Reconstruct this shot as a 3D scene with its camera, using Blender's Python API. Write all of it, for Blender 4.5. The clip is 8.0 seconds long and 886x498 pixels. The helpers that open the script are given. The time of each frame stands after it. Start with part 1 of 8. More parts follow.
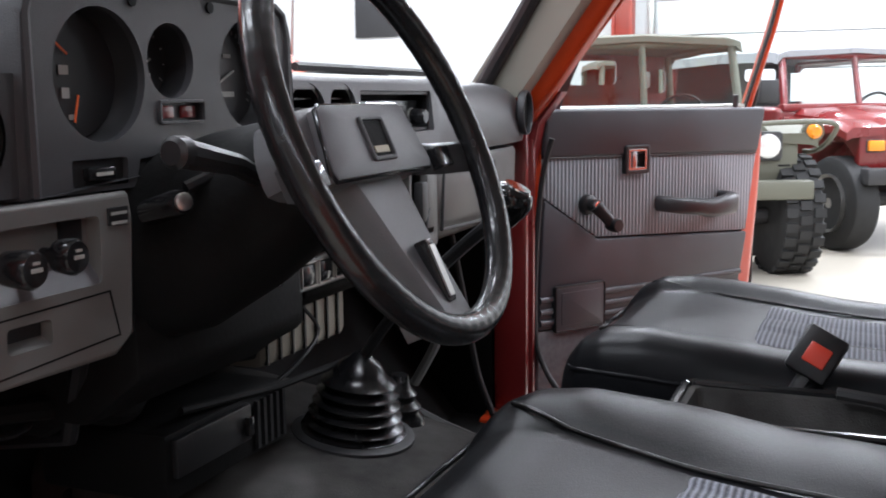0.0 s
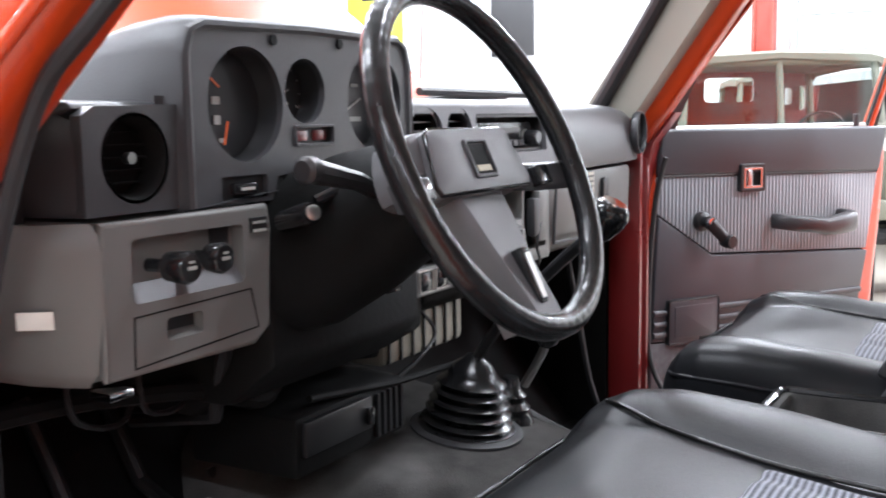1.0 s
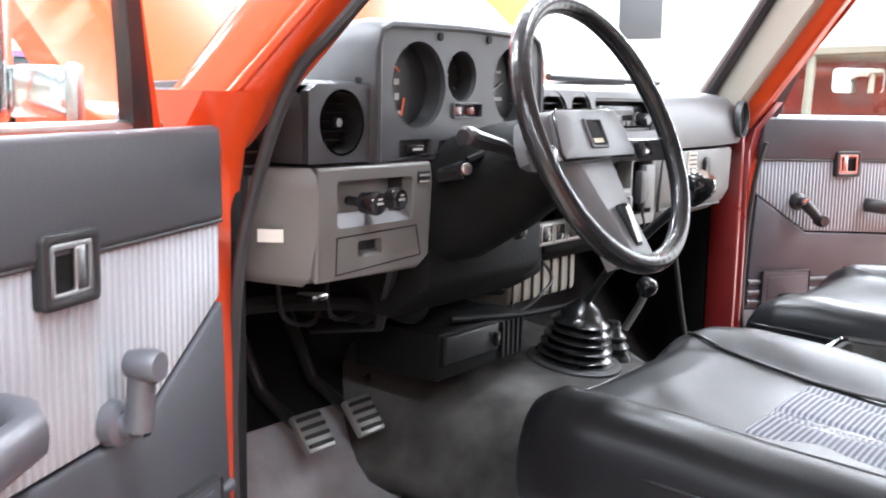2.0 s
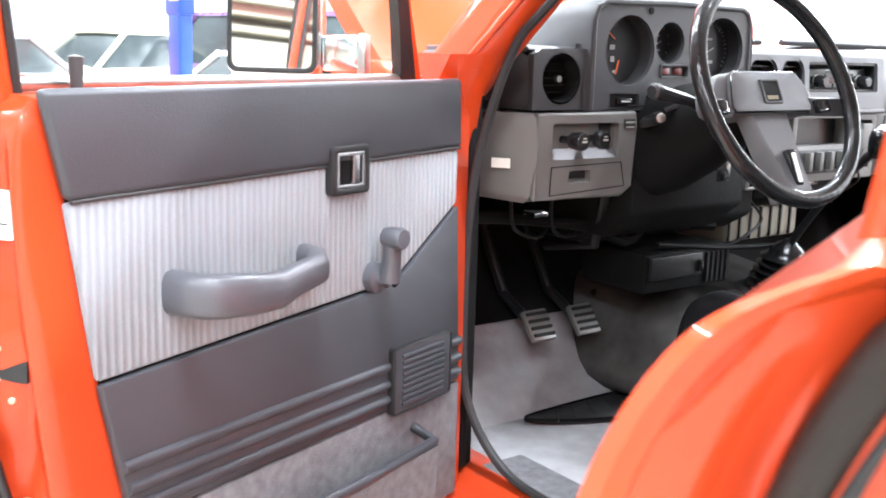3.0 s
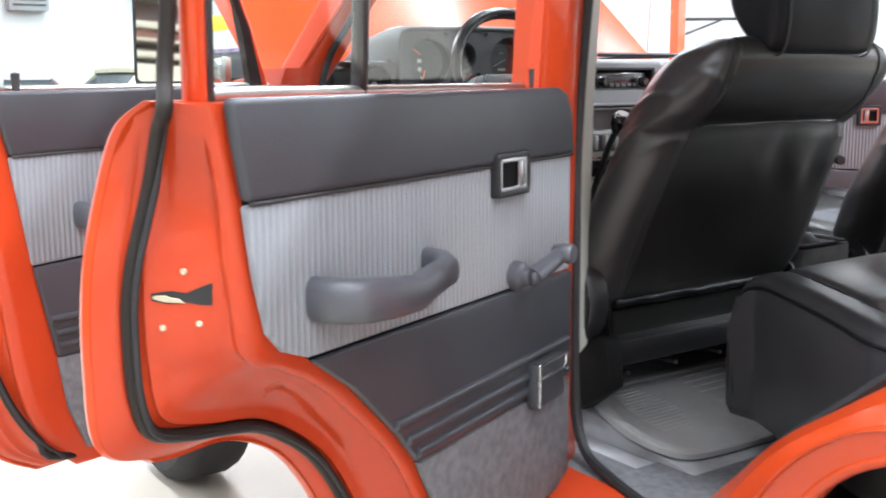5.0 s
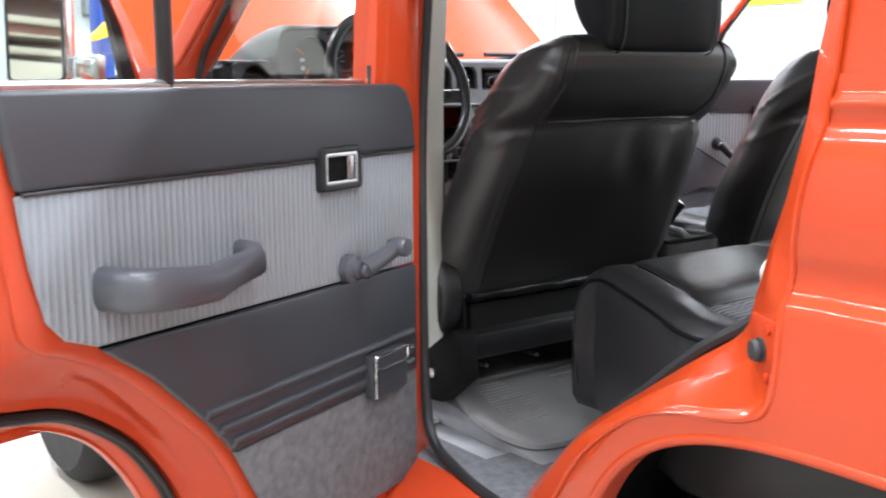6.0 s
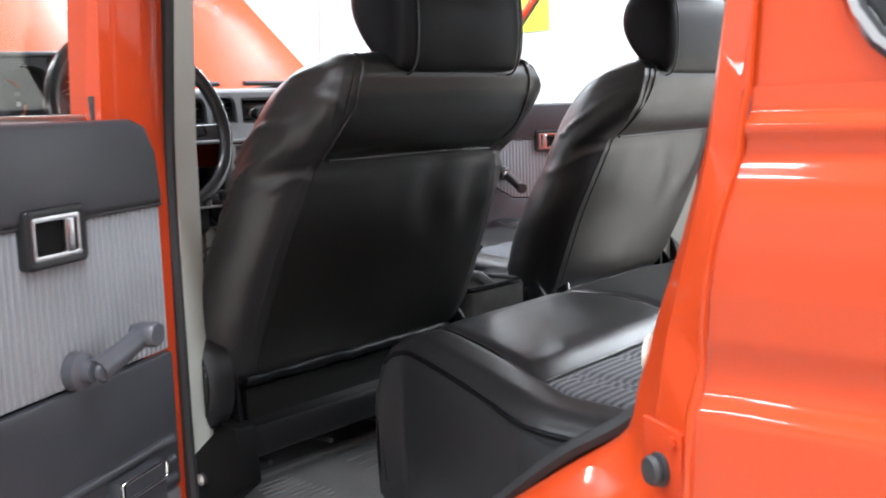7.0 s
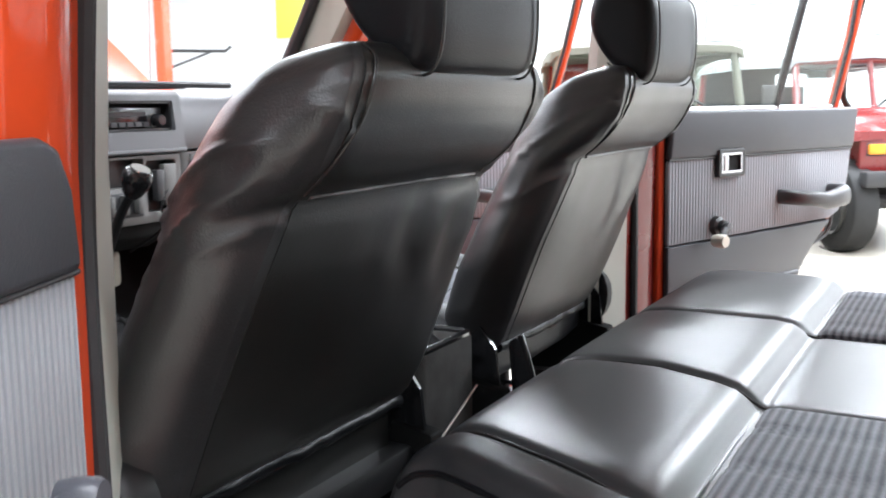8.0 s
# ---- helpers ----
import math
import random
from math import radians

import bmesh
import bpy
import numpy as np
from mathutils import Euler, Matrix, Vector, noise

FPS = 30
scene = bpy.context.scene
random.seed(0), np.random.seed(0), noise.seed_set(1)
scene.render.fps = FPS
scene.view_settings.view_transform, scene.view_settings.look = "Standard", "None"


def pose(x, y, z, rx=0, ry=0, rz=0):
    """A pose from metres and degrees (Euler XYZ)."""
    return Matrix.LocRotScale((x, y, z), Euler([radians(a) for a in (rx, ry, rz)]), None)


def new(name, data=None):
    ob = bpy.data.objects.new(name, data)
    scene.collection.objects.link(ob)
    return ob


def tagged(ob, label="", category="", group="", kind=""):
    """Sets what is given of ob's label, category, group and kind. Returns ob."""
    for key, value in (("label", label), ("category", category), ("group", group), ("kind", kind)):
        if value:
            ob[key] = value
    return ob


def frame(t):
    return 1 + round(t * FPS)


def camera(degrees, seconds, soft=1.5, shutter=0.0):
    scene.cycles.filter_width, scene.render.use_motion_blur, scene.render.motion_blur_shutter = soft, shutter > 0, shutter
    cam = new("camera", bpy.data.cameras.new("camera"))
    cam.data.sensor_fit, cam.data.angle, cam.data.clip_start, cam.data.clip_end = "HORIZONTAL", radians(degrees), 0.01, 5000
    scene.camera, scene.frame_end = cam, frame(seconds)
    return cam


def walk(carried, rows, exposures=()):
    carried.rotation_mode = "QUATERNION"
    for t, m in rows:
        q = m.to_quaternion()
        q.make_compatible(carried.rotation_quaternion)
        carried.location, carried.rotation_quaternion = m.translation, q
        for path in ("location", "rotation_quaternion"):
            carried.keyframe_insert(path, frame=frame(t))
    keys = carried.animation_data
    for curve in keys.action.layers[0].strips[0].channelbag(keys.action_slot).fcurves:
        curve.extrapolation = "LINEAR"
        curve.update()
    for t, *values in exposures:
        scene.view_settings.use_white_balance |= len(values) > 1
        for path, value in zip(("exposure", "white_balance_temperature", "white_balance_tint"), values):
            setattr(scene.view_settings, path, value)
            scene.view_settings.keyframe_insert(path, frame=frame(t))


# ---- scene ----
cam = camera(46.48, 8.0, soft=1.8, shutter=0.3)
# seconds, eye x y z in metres, turn about x y z in degrees
ROWS = [
    (0.0, -1.1695, 2.1992, 1.2490, 81.720, 0.658, -67.727),
    (0.5, -1.1956, 2.1476, 1.2519, 82.376, 0.755, -63.573),
    (1.0, -1.2608, 2.1201, 1.2552, 82.794, 0.924, -60.234),
    (1.2, -1.3087, 2.1091, 1.2581, 82.853, 0.866, -58.433),
    (2.3, -1.5958, 1.8739, 1.2585, 80.584, -1.641, -49.540),
    (2.5, -1.6223, 1.8003, 1.2587, 80.099, -1.556, -45.226),
    (2.9, -1.7052, 1.6286, 1.2678, 79.040, -1.419, -36.868),
    (3.0, -1.7151, 1.5976, 1.2674, 78.975, -1.590, -36.029),
    (3.5, -1.7650, 1.4132, 1.2512, 79.890, -0.261, -31.063),
    (4.0, -1.8059, 1.2349, 1.2396, 80.634, 0.044, -29.673),
    (4.5, -1.8340, 1.0247, 1.2382, 80.593, 0.213, -31.852),
    (4.7, -1.8302, 0.9306, 1.2402, 80.394, 0.241, -34.155),
    (5.8, -1.6906, 0.6703, 1.2309, 80.750, 0.535, -35.052),
    (6.0, -1.6694, 0.6819, 1.2284, 80.706, 0.349, -36.601),
    (6.5, -1.5779, 0.7643, 1.2276, 81.678, 0.633, -42.464),
    (7.0, -1.4677, 0.9409, 1.2260, 82.132, 1.936, -49.760),
    (7.5, -1.3873, 1.1896, 1.2336, 82.276, 1.121, -55.648),
    (8.0, -1.3009, 1.3987, 1.2399, 82.153, 0.969, -62.568),
]
STOPS = [(0.0, -0.52), (0.5, -0.13), (1.0, 0.39), (2.3, 1.24), (3.0, 1.21), (3.5, 1.04), (4.0, 0.74), (4.5, 0.46), (5.8, 0.30), (6.5, 0.30), (7.0, 0.27), (7.5, 0.20), (8.0, 0.38)]
walk(cam, [(r[0], pose(*r[1:])) for r in ROWS], [(t, e, 6200, 14 if t < 2 else 11) for t, e in STOPS])

# ---- light: ceiling tubes of the workshop, and daylight-white surroundings ----
world = bpy.data.worlds.new("workshop_air")
scene.world = world
world.use_nodes = True
world.node_tree.nodes["Background"].inputs[0].default_value = (0.9, 0.95, 1.0, 1)
world.node_tree.nodes["Background"].inputs[1].default_value = 0.05


def tube_light(x, y, sx, sy, watts):
    lamp = bpy.data.lights.new("tube_light", "AREA")
    lamp.shape, lamp.size, lamp.size_y, lamp.energy = "RECTANGLE", sx, sy, watts
    lamp.color = (0.92, 0.965, 1.0)
    ob = new("tube_light", lamp)
    ob.matrix_world = pose(x, y, 5.55)
    return ob


for ly in (-7.0, -3.0, 1.0, 5.0, 9.0, 13.0):
    for lx in (-6.0, -1.8, 2.6, 8.0, 13.0):
        tube_light(lx, ly, 0.35, 2.4, 225 if lx < 2 else 330 if lx < 5 else 600 if ly < 6 else 330)

# ---- materials ----
def material(name, col, rough=0.5, metal=0.0, vary=0.12, scale=6.0, grain=0.0, grain_scale=300.0, coat=0.0, spec=0.5, wear=0.0, rough_var=0.12, fold=0.0, fold_scale=11.0):
    """Principled surface: blotches at one scale, fine grain as bump at another, uneven gloss."""
    m = bpy.data.materials.new(name)
    m.use_nodes = True
    nt = m.node_tree
    b = nt.nodes["Principled BSDF"]
    b.inputs["Metallic"].default_value = metal
    b.inputs["Specular IOR Level"].default_value = spec
    if coat:
        b.inputs["Coat Weight"].default_value, b.inputs["Coat Roughness"].default_value = coat, 0.06
    tc = nt.nodes.new("ShaderNodeTexCoord")
    n1 = nt.nodes.new("ShaderNodeTexNoise")
    n1.inputs["Scale"].default_value, n1.inputs["Detail"].default_value = scale, 6
    nt.links.new(tc.outputs["Object"], n1.inputs["Vector"])
    ramp = nt.nodes.new("ShaderNodeMix")
    ramp.data_type = "RGBA"
    ramp.inputs[6].default_value = tuple(c * (1 - vary) for c in col[:3]) + (1,)
    ramp.inputs[7].default_value = tuple(min(1, c * (1 + vary)) for c in col[:3]) + (1,)
    nt.links.new(n1.outputs["Fac"], ramp.inputs[0])
    out = ramp.outputs[2]
    if wear:
        n3 = nt.nodes.new("ShaderNodeTexNoise")
        n3.inputs["Scale"].default_value, n3.inputs["Detail"].default_value = scale * 9, 8
        nt.links.new(tc.outputs["Object"], n3.inputs["Vector"])
        cr = nt.nodes.new("ShaderNodeValToRGB")
        cr.color_ramp.elements[0].position, cr.color_ramp.elements[1].position = 0.62, 0.72
        nt.links.new(n3.outputs["Fac"], cr.inputs[0])
        mul = nt.nodes.new("ShaderNodeMath")
        mul.operation = "MULTIPLY"
        mul.inputs[1].default_value = wear
        nt.links.new(cr.outputs[0], mul.inputs[0])
        mx = nt.nodes.new("ShaderNodeMix")
        mx.data_type = "RGBA"
        mx.inputs[7].default_value = tuple(min(1, c * 1.9 + 0.02) for c in col[:3]) + (1,)
        nt.links.new(mul.outputs[0], mx.inputs[0])
        nt.links.new(out, mx.inputs[6])
        out = mx.outputs[2]
    nt.links.new(out, b.inputs["Base Color"])
    mr = nt.nodes.new("ShaderNodeMapRange")
    mr.inputs[3].default_value, mr.inputs[4].default_value = max(0.02, rough - rough_var), min(1, rough + rough_var)
    nt.links.new(n1.outputs["Fac"], mr.inputs[0])
    nt.links.new(mr.outputs[0], b.inputs["Roughness"])
    if grain:
        n2 = nt.nodes.new("ShaderNodeTexNoise")
        n2.inputs["Scale"].default_value, n2.inputs["Detail"].default_value = grain_scale, 3
        nt.links.new(tc.outputs["Object"], n2.inputs["Vector"])
        bp = nt.nodes.new("ShaderNodeBump")
        bp.inputs["Strength"].default_value, bp.inputs["Distance"].default_value = grain, 0.001
        nt.links.new(n2.outputs["Fac"], bp.inputs["Height"])
        nt.links.new(bp.outputs[0], b.inputs["Normal"])
        if fold:
            # loose skin: shallow creases bent by a slower noise
            n4 = nt.nodes.new("ShaderNodeTexNoise")
            n4.inputs["Scale"].default_value, n4.inputs["Detail"].default_value, n4.inputs["Distortion"].default_value = fold_scale, 1.0, 0.9
            nt.links.new(tc.outputs["Object"], n4.inputs["Vector"])
            b2 = nt.nodes.new("ShaderNodeBump")
            b2.inputs["Strength"].default_value, b2.inputs["Distance"].default_value = fold, 0.012
            nt.links.new(n4.outputs["Fac"], b2.inputs["Height"])
            nt.links.new(b2.outputs[0], bp.inputs["Normal"])
    return m


def striped(name, col_a, col_b, axis, period, rough=0.9, sharp=0.35, uneven=0.6):
    """Ribbed cloth: stripes of two colours along one object axis, with woven fuzz."""
    m = bpy.data.materials.new(name)
    m.use_nodes = True
    nt = m.node_tree
    b = nt.nodes["Principled BSDF"]
    b.inputs["Roughness"].default_value = rough
    b.inputs["Specular IOR Level"].default_value = 0.15
    b.inputs["Sheen Weight"].default_value = 0.25
    tc = nt.nodes.new("ShaderNodeTexCoord")
    sep = nt.nodes.new("ShaderNodeSeparateXYZ")
    nt.links.new(tc.outputs["Object"], sep.inputs[0])
    ns = nt.nodes.new("ShaderNodeTexNoise")
    ns.inputs["Scale"].default_value, ns.inputs["Detail"].default_value = 260, 3
    nt.links.new(tc.outputs["Object"], ns.inputs["Vector"])
    k = nt.nodes.new("ShaderNodeMath")
    k.operation = "MULTIPLY"
    k.inputs[1].default_value = 2 * math.pi / period
    nt.links.new(sep.outputs["XYZ".index(axis)], k.inputs[0])
    s = nt.nodes.new("ShaderNodeMath")
    s.operation = "SINE"
    nt.links.new(k.outputs[0], s.inputs[0])
    add = nt.nodes.new("ShaderNodeMath")
    add.operation = "MULTIPLY_ADD"
    add.inputs[1].default_value, add.inputs[2].default_value = 1.1, -0.55
    nt.links.new(ns.outputs["Fac"], add.inputs[0])
    sm = nt.nodes.new("ShaderNodeMath")
    sm.operation = "ADD"
    nt.links.new(s.outputs[0], sm.inputs[0])
    nt.links.new(add.outputs[0], sm.inputs[1])
    mp = nt.nodes.new("ShaderNodeMapping")
    mp.inputs["Scale"].default_value = [2.2 / period if a == axis else 5.0 for a in "XYZ"]
    nt.links.new(tc.outputs["Object"], mp.inputs["Vector"])
    streak = nt.nodes.new("ShaderNodeTexNoise")
    streak.inputs["Scale"].default_value, streak.inputs["Detail"].default_value = 0.5, 2
    nt.links.new(mp.outputs[0], streak.inputs["Vector"])
    tone = nt.nodes.new("ShaderNodeMath")
    tone.operation = "MULTIPLY_ADD"
    tone.inputs[1].default_value, tone.inputs[2].default_value = uneven, -0.5 * uneven
    nt.links.new(streak.outputs["Fac"], tone.inputs[0])
    both = nt.nodes.new("ShaderNodeMath")
    both.operation = "ADD"
    nt.links.new(sm.outputs[0], both.inputs[0])
    nt.links.new(tone.outputs[0], both.inputs[1])
    mr = nt.nodes.new("ShaderNodeMapRange")
    mr.inputs[1].default_value, mr.inputs[2].default_value = -sharp, sharp
    nt.links.new(both.outputs[0], mr.inputs[0])
    mix = nt.nodes.new("ShaderNodeMix")
    mix.data_type = "RGBA"
    mix.inputs[6].default_value, mix.inputs[7].default_value = col_a, col_b
    nt.links.new(mr.outputs[0], mix.inputs[0])
    nt.links.new(mix.outputs[2], b.inputs["Base Color"])
    bp = nt.nodes.new("ShaderNodeBump")
    bp.inputs["Strength"].default_value, bp.inputs["Distance"].default_value = 0.5, 0.002
    nt.links.new(sm.outputs[0], bp.inputs["Height"])
    nt.links.new(bp.outputs[0], b.inputs["Normal"])
    return m


def glass(name, tint=(0.93, 0.96, 0.95, 1), rough=0.0):
    """Thin clear pane: see-through with a glossy film."""
    m = bpy.data.materials.new(name)
    m.use_nodes = True
    nt = m.node_tree
    nt.nodes.remove(nt.nodes["Principled BSDF"])
    tr = nt.nodes.new("ShaderNodeBsdfTransparent")
    tr.inputs[0].default_value = tint
    gl = nt.nodes.new("ShaderNodeBsdfGlossy")
    gl.inputs["Roughness"].default_value = 0.03
    lw = nt.nodes.new("ShaderNodeLayerWeight")
    pw = nt.nodes.new("ShaderNodeMath")
    pw.operation, pw.inputs[1].default_value = "POWER", 4.0
    nt.links.new(lw.outputs["Facing"], pw.inputs[0])
    fr = nt.nodes.new("ShaderNodeMath")
    fr.operation, fr.inputs[1].default_value, fr.inputs[2].default_value = "MULTIPLY_ADD", 0.35, 0.03
    nt.links.new(pw.outputs[0], fr.inputs[0])
    mx = nt.nodes.new("ShaderNodeMixShader")
    nt.links.new(fr.outputs[0], mx.inputs[0])
    nt.links.new(tr.outputs[0], mx.inputs[1])
    nt.links.new(gl.outputs[0], mx.inputs[2])
    nt.links.new(mx.outputs[0], nt.nodes["Material Output"].inputs[0])
    return m


RED = material("red_paint", (0.485, 0.049, 0.0095, 1), 0.30, vary=0.05, scale=3, coat=0.55, spec=0.15, grain=0.02, grain_scale=40, rough_var=0.06, fold=0.06, fold_scale=3.0)
RED_WORN = material("red_jamb_paint", (0.47, 0.047, 0.0125, 1), 0.33, vary=0.14, scale=5, coat=0.4, spec=0.18, grain=0.08, grain_scale=60, wear=0.06, fold=0.22, fold_scale=9.0)
# dark red of truck and lenses; also the shaded red of the right posts
DARK_RED = material("dark_red_paint_and_shade", (0.16, 0.012, 0.012, 1), 0.3, vary=0.08, coat=0.7)
DASH = material("dash_plastic", (0.036, 0.036, 0.039, 1), 0.38, vary=0.15, scale=9, grain=0.35, grain_scale=900, spec=0.5)
DASH_PAD = material("dash_pad", (0.092, 0.091, 0.096, 1), 0.38, vary=0.12, scale=9, grain=0.35, grain_scale=900, spec=0.5)
DASH_LOW = material("lower_dash_plastic", (0.122, 0.120, 0.114, 1), 0.44, vary=0.1, scale=9, grain=0.25, grain_scale=900, spec=0.5)
BLACK = material("black_plastic", (0.013, 0.013, 0.014, 1), 0.40, spec=0.45, vary=0.2, grain=0.15, grain_scale=700)
BLACK_GLOSS = material("glossy_black", (0.011, 0.011, 0.012, 1), 0.16, vary=0.2, rough_var=0.06)
RUBBER = material("black_rubber", (0.013, 0.013, 0.014, 1), 0.6, vary=0.25, scale=20, grain=0.3, grain_scale=400, wear=0.08)
RUBBER_GLOSS = material("shiny_rubber", (0.0065, 0.0065, 0.007, 1), 0.26, vary=0.2, spec=0.35)
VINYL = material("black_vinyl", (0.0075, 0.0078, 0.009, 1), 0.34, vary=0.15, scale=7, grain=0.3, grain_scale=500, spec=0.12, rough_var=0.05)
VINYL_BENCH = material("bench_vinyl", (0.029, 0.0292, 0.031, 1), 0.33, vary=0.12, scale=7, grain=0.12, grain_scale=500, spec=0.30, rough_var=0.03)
# backrest sides: worn black vinyl, paler with the side light put into colour
VINYL_SIDE = material("worn_side_lit_vinyl", (0.022, 0.022, 0.023, 1), 0.36, vary=0.25, scale=9, grain=0.4, grain_scale=450, spec=0.6, rough_var=0.07, fold=0.30, fold_scale=5.0)
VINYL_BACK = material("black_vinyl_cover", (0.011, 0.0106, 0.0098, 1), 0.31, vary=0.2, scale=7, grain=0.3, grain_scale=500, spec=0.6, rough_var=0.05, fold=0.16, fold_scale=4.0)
DOOR_VINYL = material("door_vinyl", (0.041, 0.043, 0.050, 1), 0.42, vary=0.1, scale=8, grain=0.25, grain_scale=500, spec=0.45)
ARM_VINYL = material("armrest_vinyl", (0.070, 0.071, 0.082, 1), 0.38, vary=0.15, scale=20, grain=0.3, grain_scale=400, wear=0.1)
CARPET = material("grey_carpet", (0.145, 0.144, 0.152, 1), 0.95, vary=0.5, scale=70, grain=1.0, grain_scale=420, spec=0.1)
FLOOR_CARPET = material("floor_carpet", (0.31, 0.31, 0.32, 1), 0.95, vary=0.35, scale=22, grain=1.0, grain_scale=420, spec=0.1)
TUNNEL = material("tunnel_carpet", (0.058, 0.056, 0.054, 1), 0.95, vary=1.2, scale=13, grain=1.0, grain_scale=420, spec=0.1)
MAT_RUBBER = material("mat_rubber", (0.34, 0.34, 0.335, 1), 0.45, vary=0.35, scale=9, grain=0.3, wear=0.15)
CHROME = material("chrome", (0.82, 0.82, 0.84, 1), 0.12, metal=1.0, vary=0.05, rough_var=0.05)
SATIN_CHROME = material("satin_chrome", (0.46, 0.45, 0.46, 1), 0.26, metal=1.0, vary=0.06, rough_var=0.05)
STEEL = material("bare_steel", (0.45, 0.44, 0.42, 1), 0.35, metal=1.0, vary=0.2, scale=25)
BRASS = material("zinc_bolt", (0.62, 0.54, 0.36, 1), 0.35, metal=0.9, vary=0.2, scale=60)
BRONZE = material("dull_bronze", (0.16, 0.13, 0.075, 1), 0.4, metal=0.5, vary=0.2, scale=90)
BOLT = material("cream_bolt", (0.50, 0.43, 0.30, 1), 0.5, metal=0.2, vary=0.2, scale=60)
# black of the insulation, also used as painted shade inside recesses
UNDER = material("insulation_and_recess_shade", (0.0045, 0.0045, 0.0045, 1), 0.7, vary=0.3, scale=15, grain=0.5, grain_scale=120, spec=0.16)
GLASS = glass("clear_glass")
TINT = glass("tinted_glass", (0.80, 0.85, 0.83, 1))
WHITE_LABEL = material("white_label", (0.75, 0.74, 0.68, 1), 0.6, vary=0.05)
HEATER = material("heater_box_plastic", (0.30, 0.275, 0.22, 1), 0.55, vary=0.2, scale=14, grain=0.2)
CREAM = material("cream_plastic", (0.52, 0.49, 0.42, 1), 0.5, vary=0.1)
BEIGE_TRIM = material("pillar_trim", (0.34, 0.33, 0.28, 1), 0.5, vary=0.08, grain=0.2)
RIM_PLASTIC = material("wheel_rim_plastic", (0.012, 0.012, 0.013, 1), 0.24, vary=0.2, spec=0.45, rough_var=0.05)
HEADLINING = material("headlining_cloth", (0.46, 0.45, 0.42, 1), 0.9, vary=0.1, scale=14, grain=0.5, spec=0.1)
GREY_GREEN = material("grey_green_paint", (0.54, 0.56, 0.50, 1), 0.42, vary=0.08)
PEDAL_STEEL = material("pedal_steel", (0.26, 0.26, 0.25, 1), 0.4, metal=0.6, vary=0.2)
RED_PLASTIC = material("red_plastic", (0.62, 0.05, 0.025, 1), 0.35, vary=0.05)
ORANGE = material("orange_needle", (0.7, 0.12, 0.03, 1), 0.5)
DIAL = material("dial_black", (0.009, 0.009, 0.010, 1), 0.35)
MARK = material("dial_mark", (0.30, 0.30, 0.28, 1), 0.5)
DOOR_CLOTH = striped("door_cloth", (0.190, 0.201, 0.220, 1), (0.248, 0.262, 0.285, 1), "X", 0.0100, sharp=1.2, uneven=2.4)
SEAT_CLOTH = striped("seat_cloth", (0.045, 0.047, 0.060, 1), (0.22, 0.23, 0.27, 1), "Y", 0.0068, sharp=0.9)
BENCH_CLOTH = striped("bench_cloth", (0.050, 0.053, 0.066, 1), (0.20, 0.207, 0.235, 1), "Y", 0.0108, sharp=1.0, uneven=1.0)
FLOOR_M = material("sealed_concrete", (0.42, 0.385, 0.325, 1), 0.34, vary=0.12, scale=0.9, grain=0.05, grain_scale=8, wear=0.05)
WALL_M = material("white_wall_paint", (0.53, 0.535, 0.54, 1), 0.7, vary=0.04, scale=1.2)
CEILING_M = material("grey_ceiling_lining", (0.24, 0.24, 0.245, 1), 0.8, vary=0.15, scale=1.5)
COLUMN_M = material("red_oxide_steel", (0.28, 0.035, 0.022, 1), 0.5, vary=0.15)
BLUE_M = material("blue_lift_paint", (0.015, 0.06, 0.36, 1), 0.35, vary=0.08)
YELLOW_M = material("yellow_paint", (0.75, 0.50, 0.03, 1), 0.45, vary=0.08)
OLIVE = material("olive_drab", (0.105, 0.105, 0.078, 1), 0.55, vary=0.12)
OLIVE_CLOTH = material("olive_canvas", (0.14, 0.135, 0.108, 1), 0.85, vary=0.12, grain=0.4)
SEAL = material("brown_black_seal", (0.016, 0.012, 0.010, 1), 0.5, vary=0.4, scale=18, grain=0.3, grain_scale=300, spec=0.28)
TYRE = material("tyre_rubber", (0.012, 0.012, 0.012, 1), 0.75, vary=0.25, scale=15)
DARK = material("dark_trim", (0.03, 0.03, 0.032, 1), 0.5, vary=0.1)
GREY_CAR = material("grey_paint", (0.25, 0.26, 0.27, 1), 0.3, vary=0.05, coat=0.5)
WHITE_CAR = material("white_car_paint", (0.75, 0.75, 0.74, 1), 0.3, vary=0.03, coat=0.5)
PURPLE_CAR = material("purple_paint", (0.12, 0.05, 0.16, 1), 0.3, vary=0.08, coat=0.5)
CREAM_CAR = material("cream_car_paint", (0.60, 0.58, 0.42, 1), 0.3, vary=0.04, coat=0.5)
LENS = material("headlamp_lens", (0.8, 0.8, 0.78, 1), 0.08, metal=0.3, vary=0.1)
AMBER = material("amber_lens", (0.85, 0.28, 0.02, 1), 0.2)
SHEET = material("paper_sheet", (0.78, 0.85, 0.88, 1), 0.7, vary=0.05)
DARK_GLASS = material("far_window_glass", (0.05, 0.06, 0.065, 1), 0.08, vary=0.2)
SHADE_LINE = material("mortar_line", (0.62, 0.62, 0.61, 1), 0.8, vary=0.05)

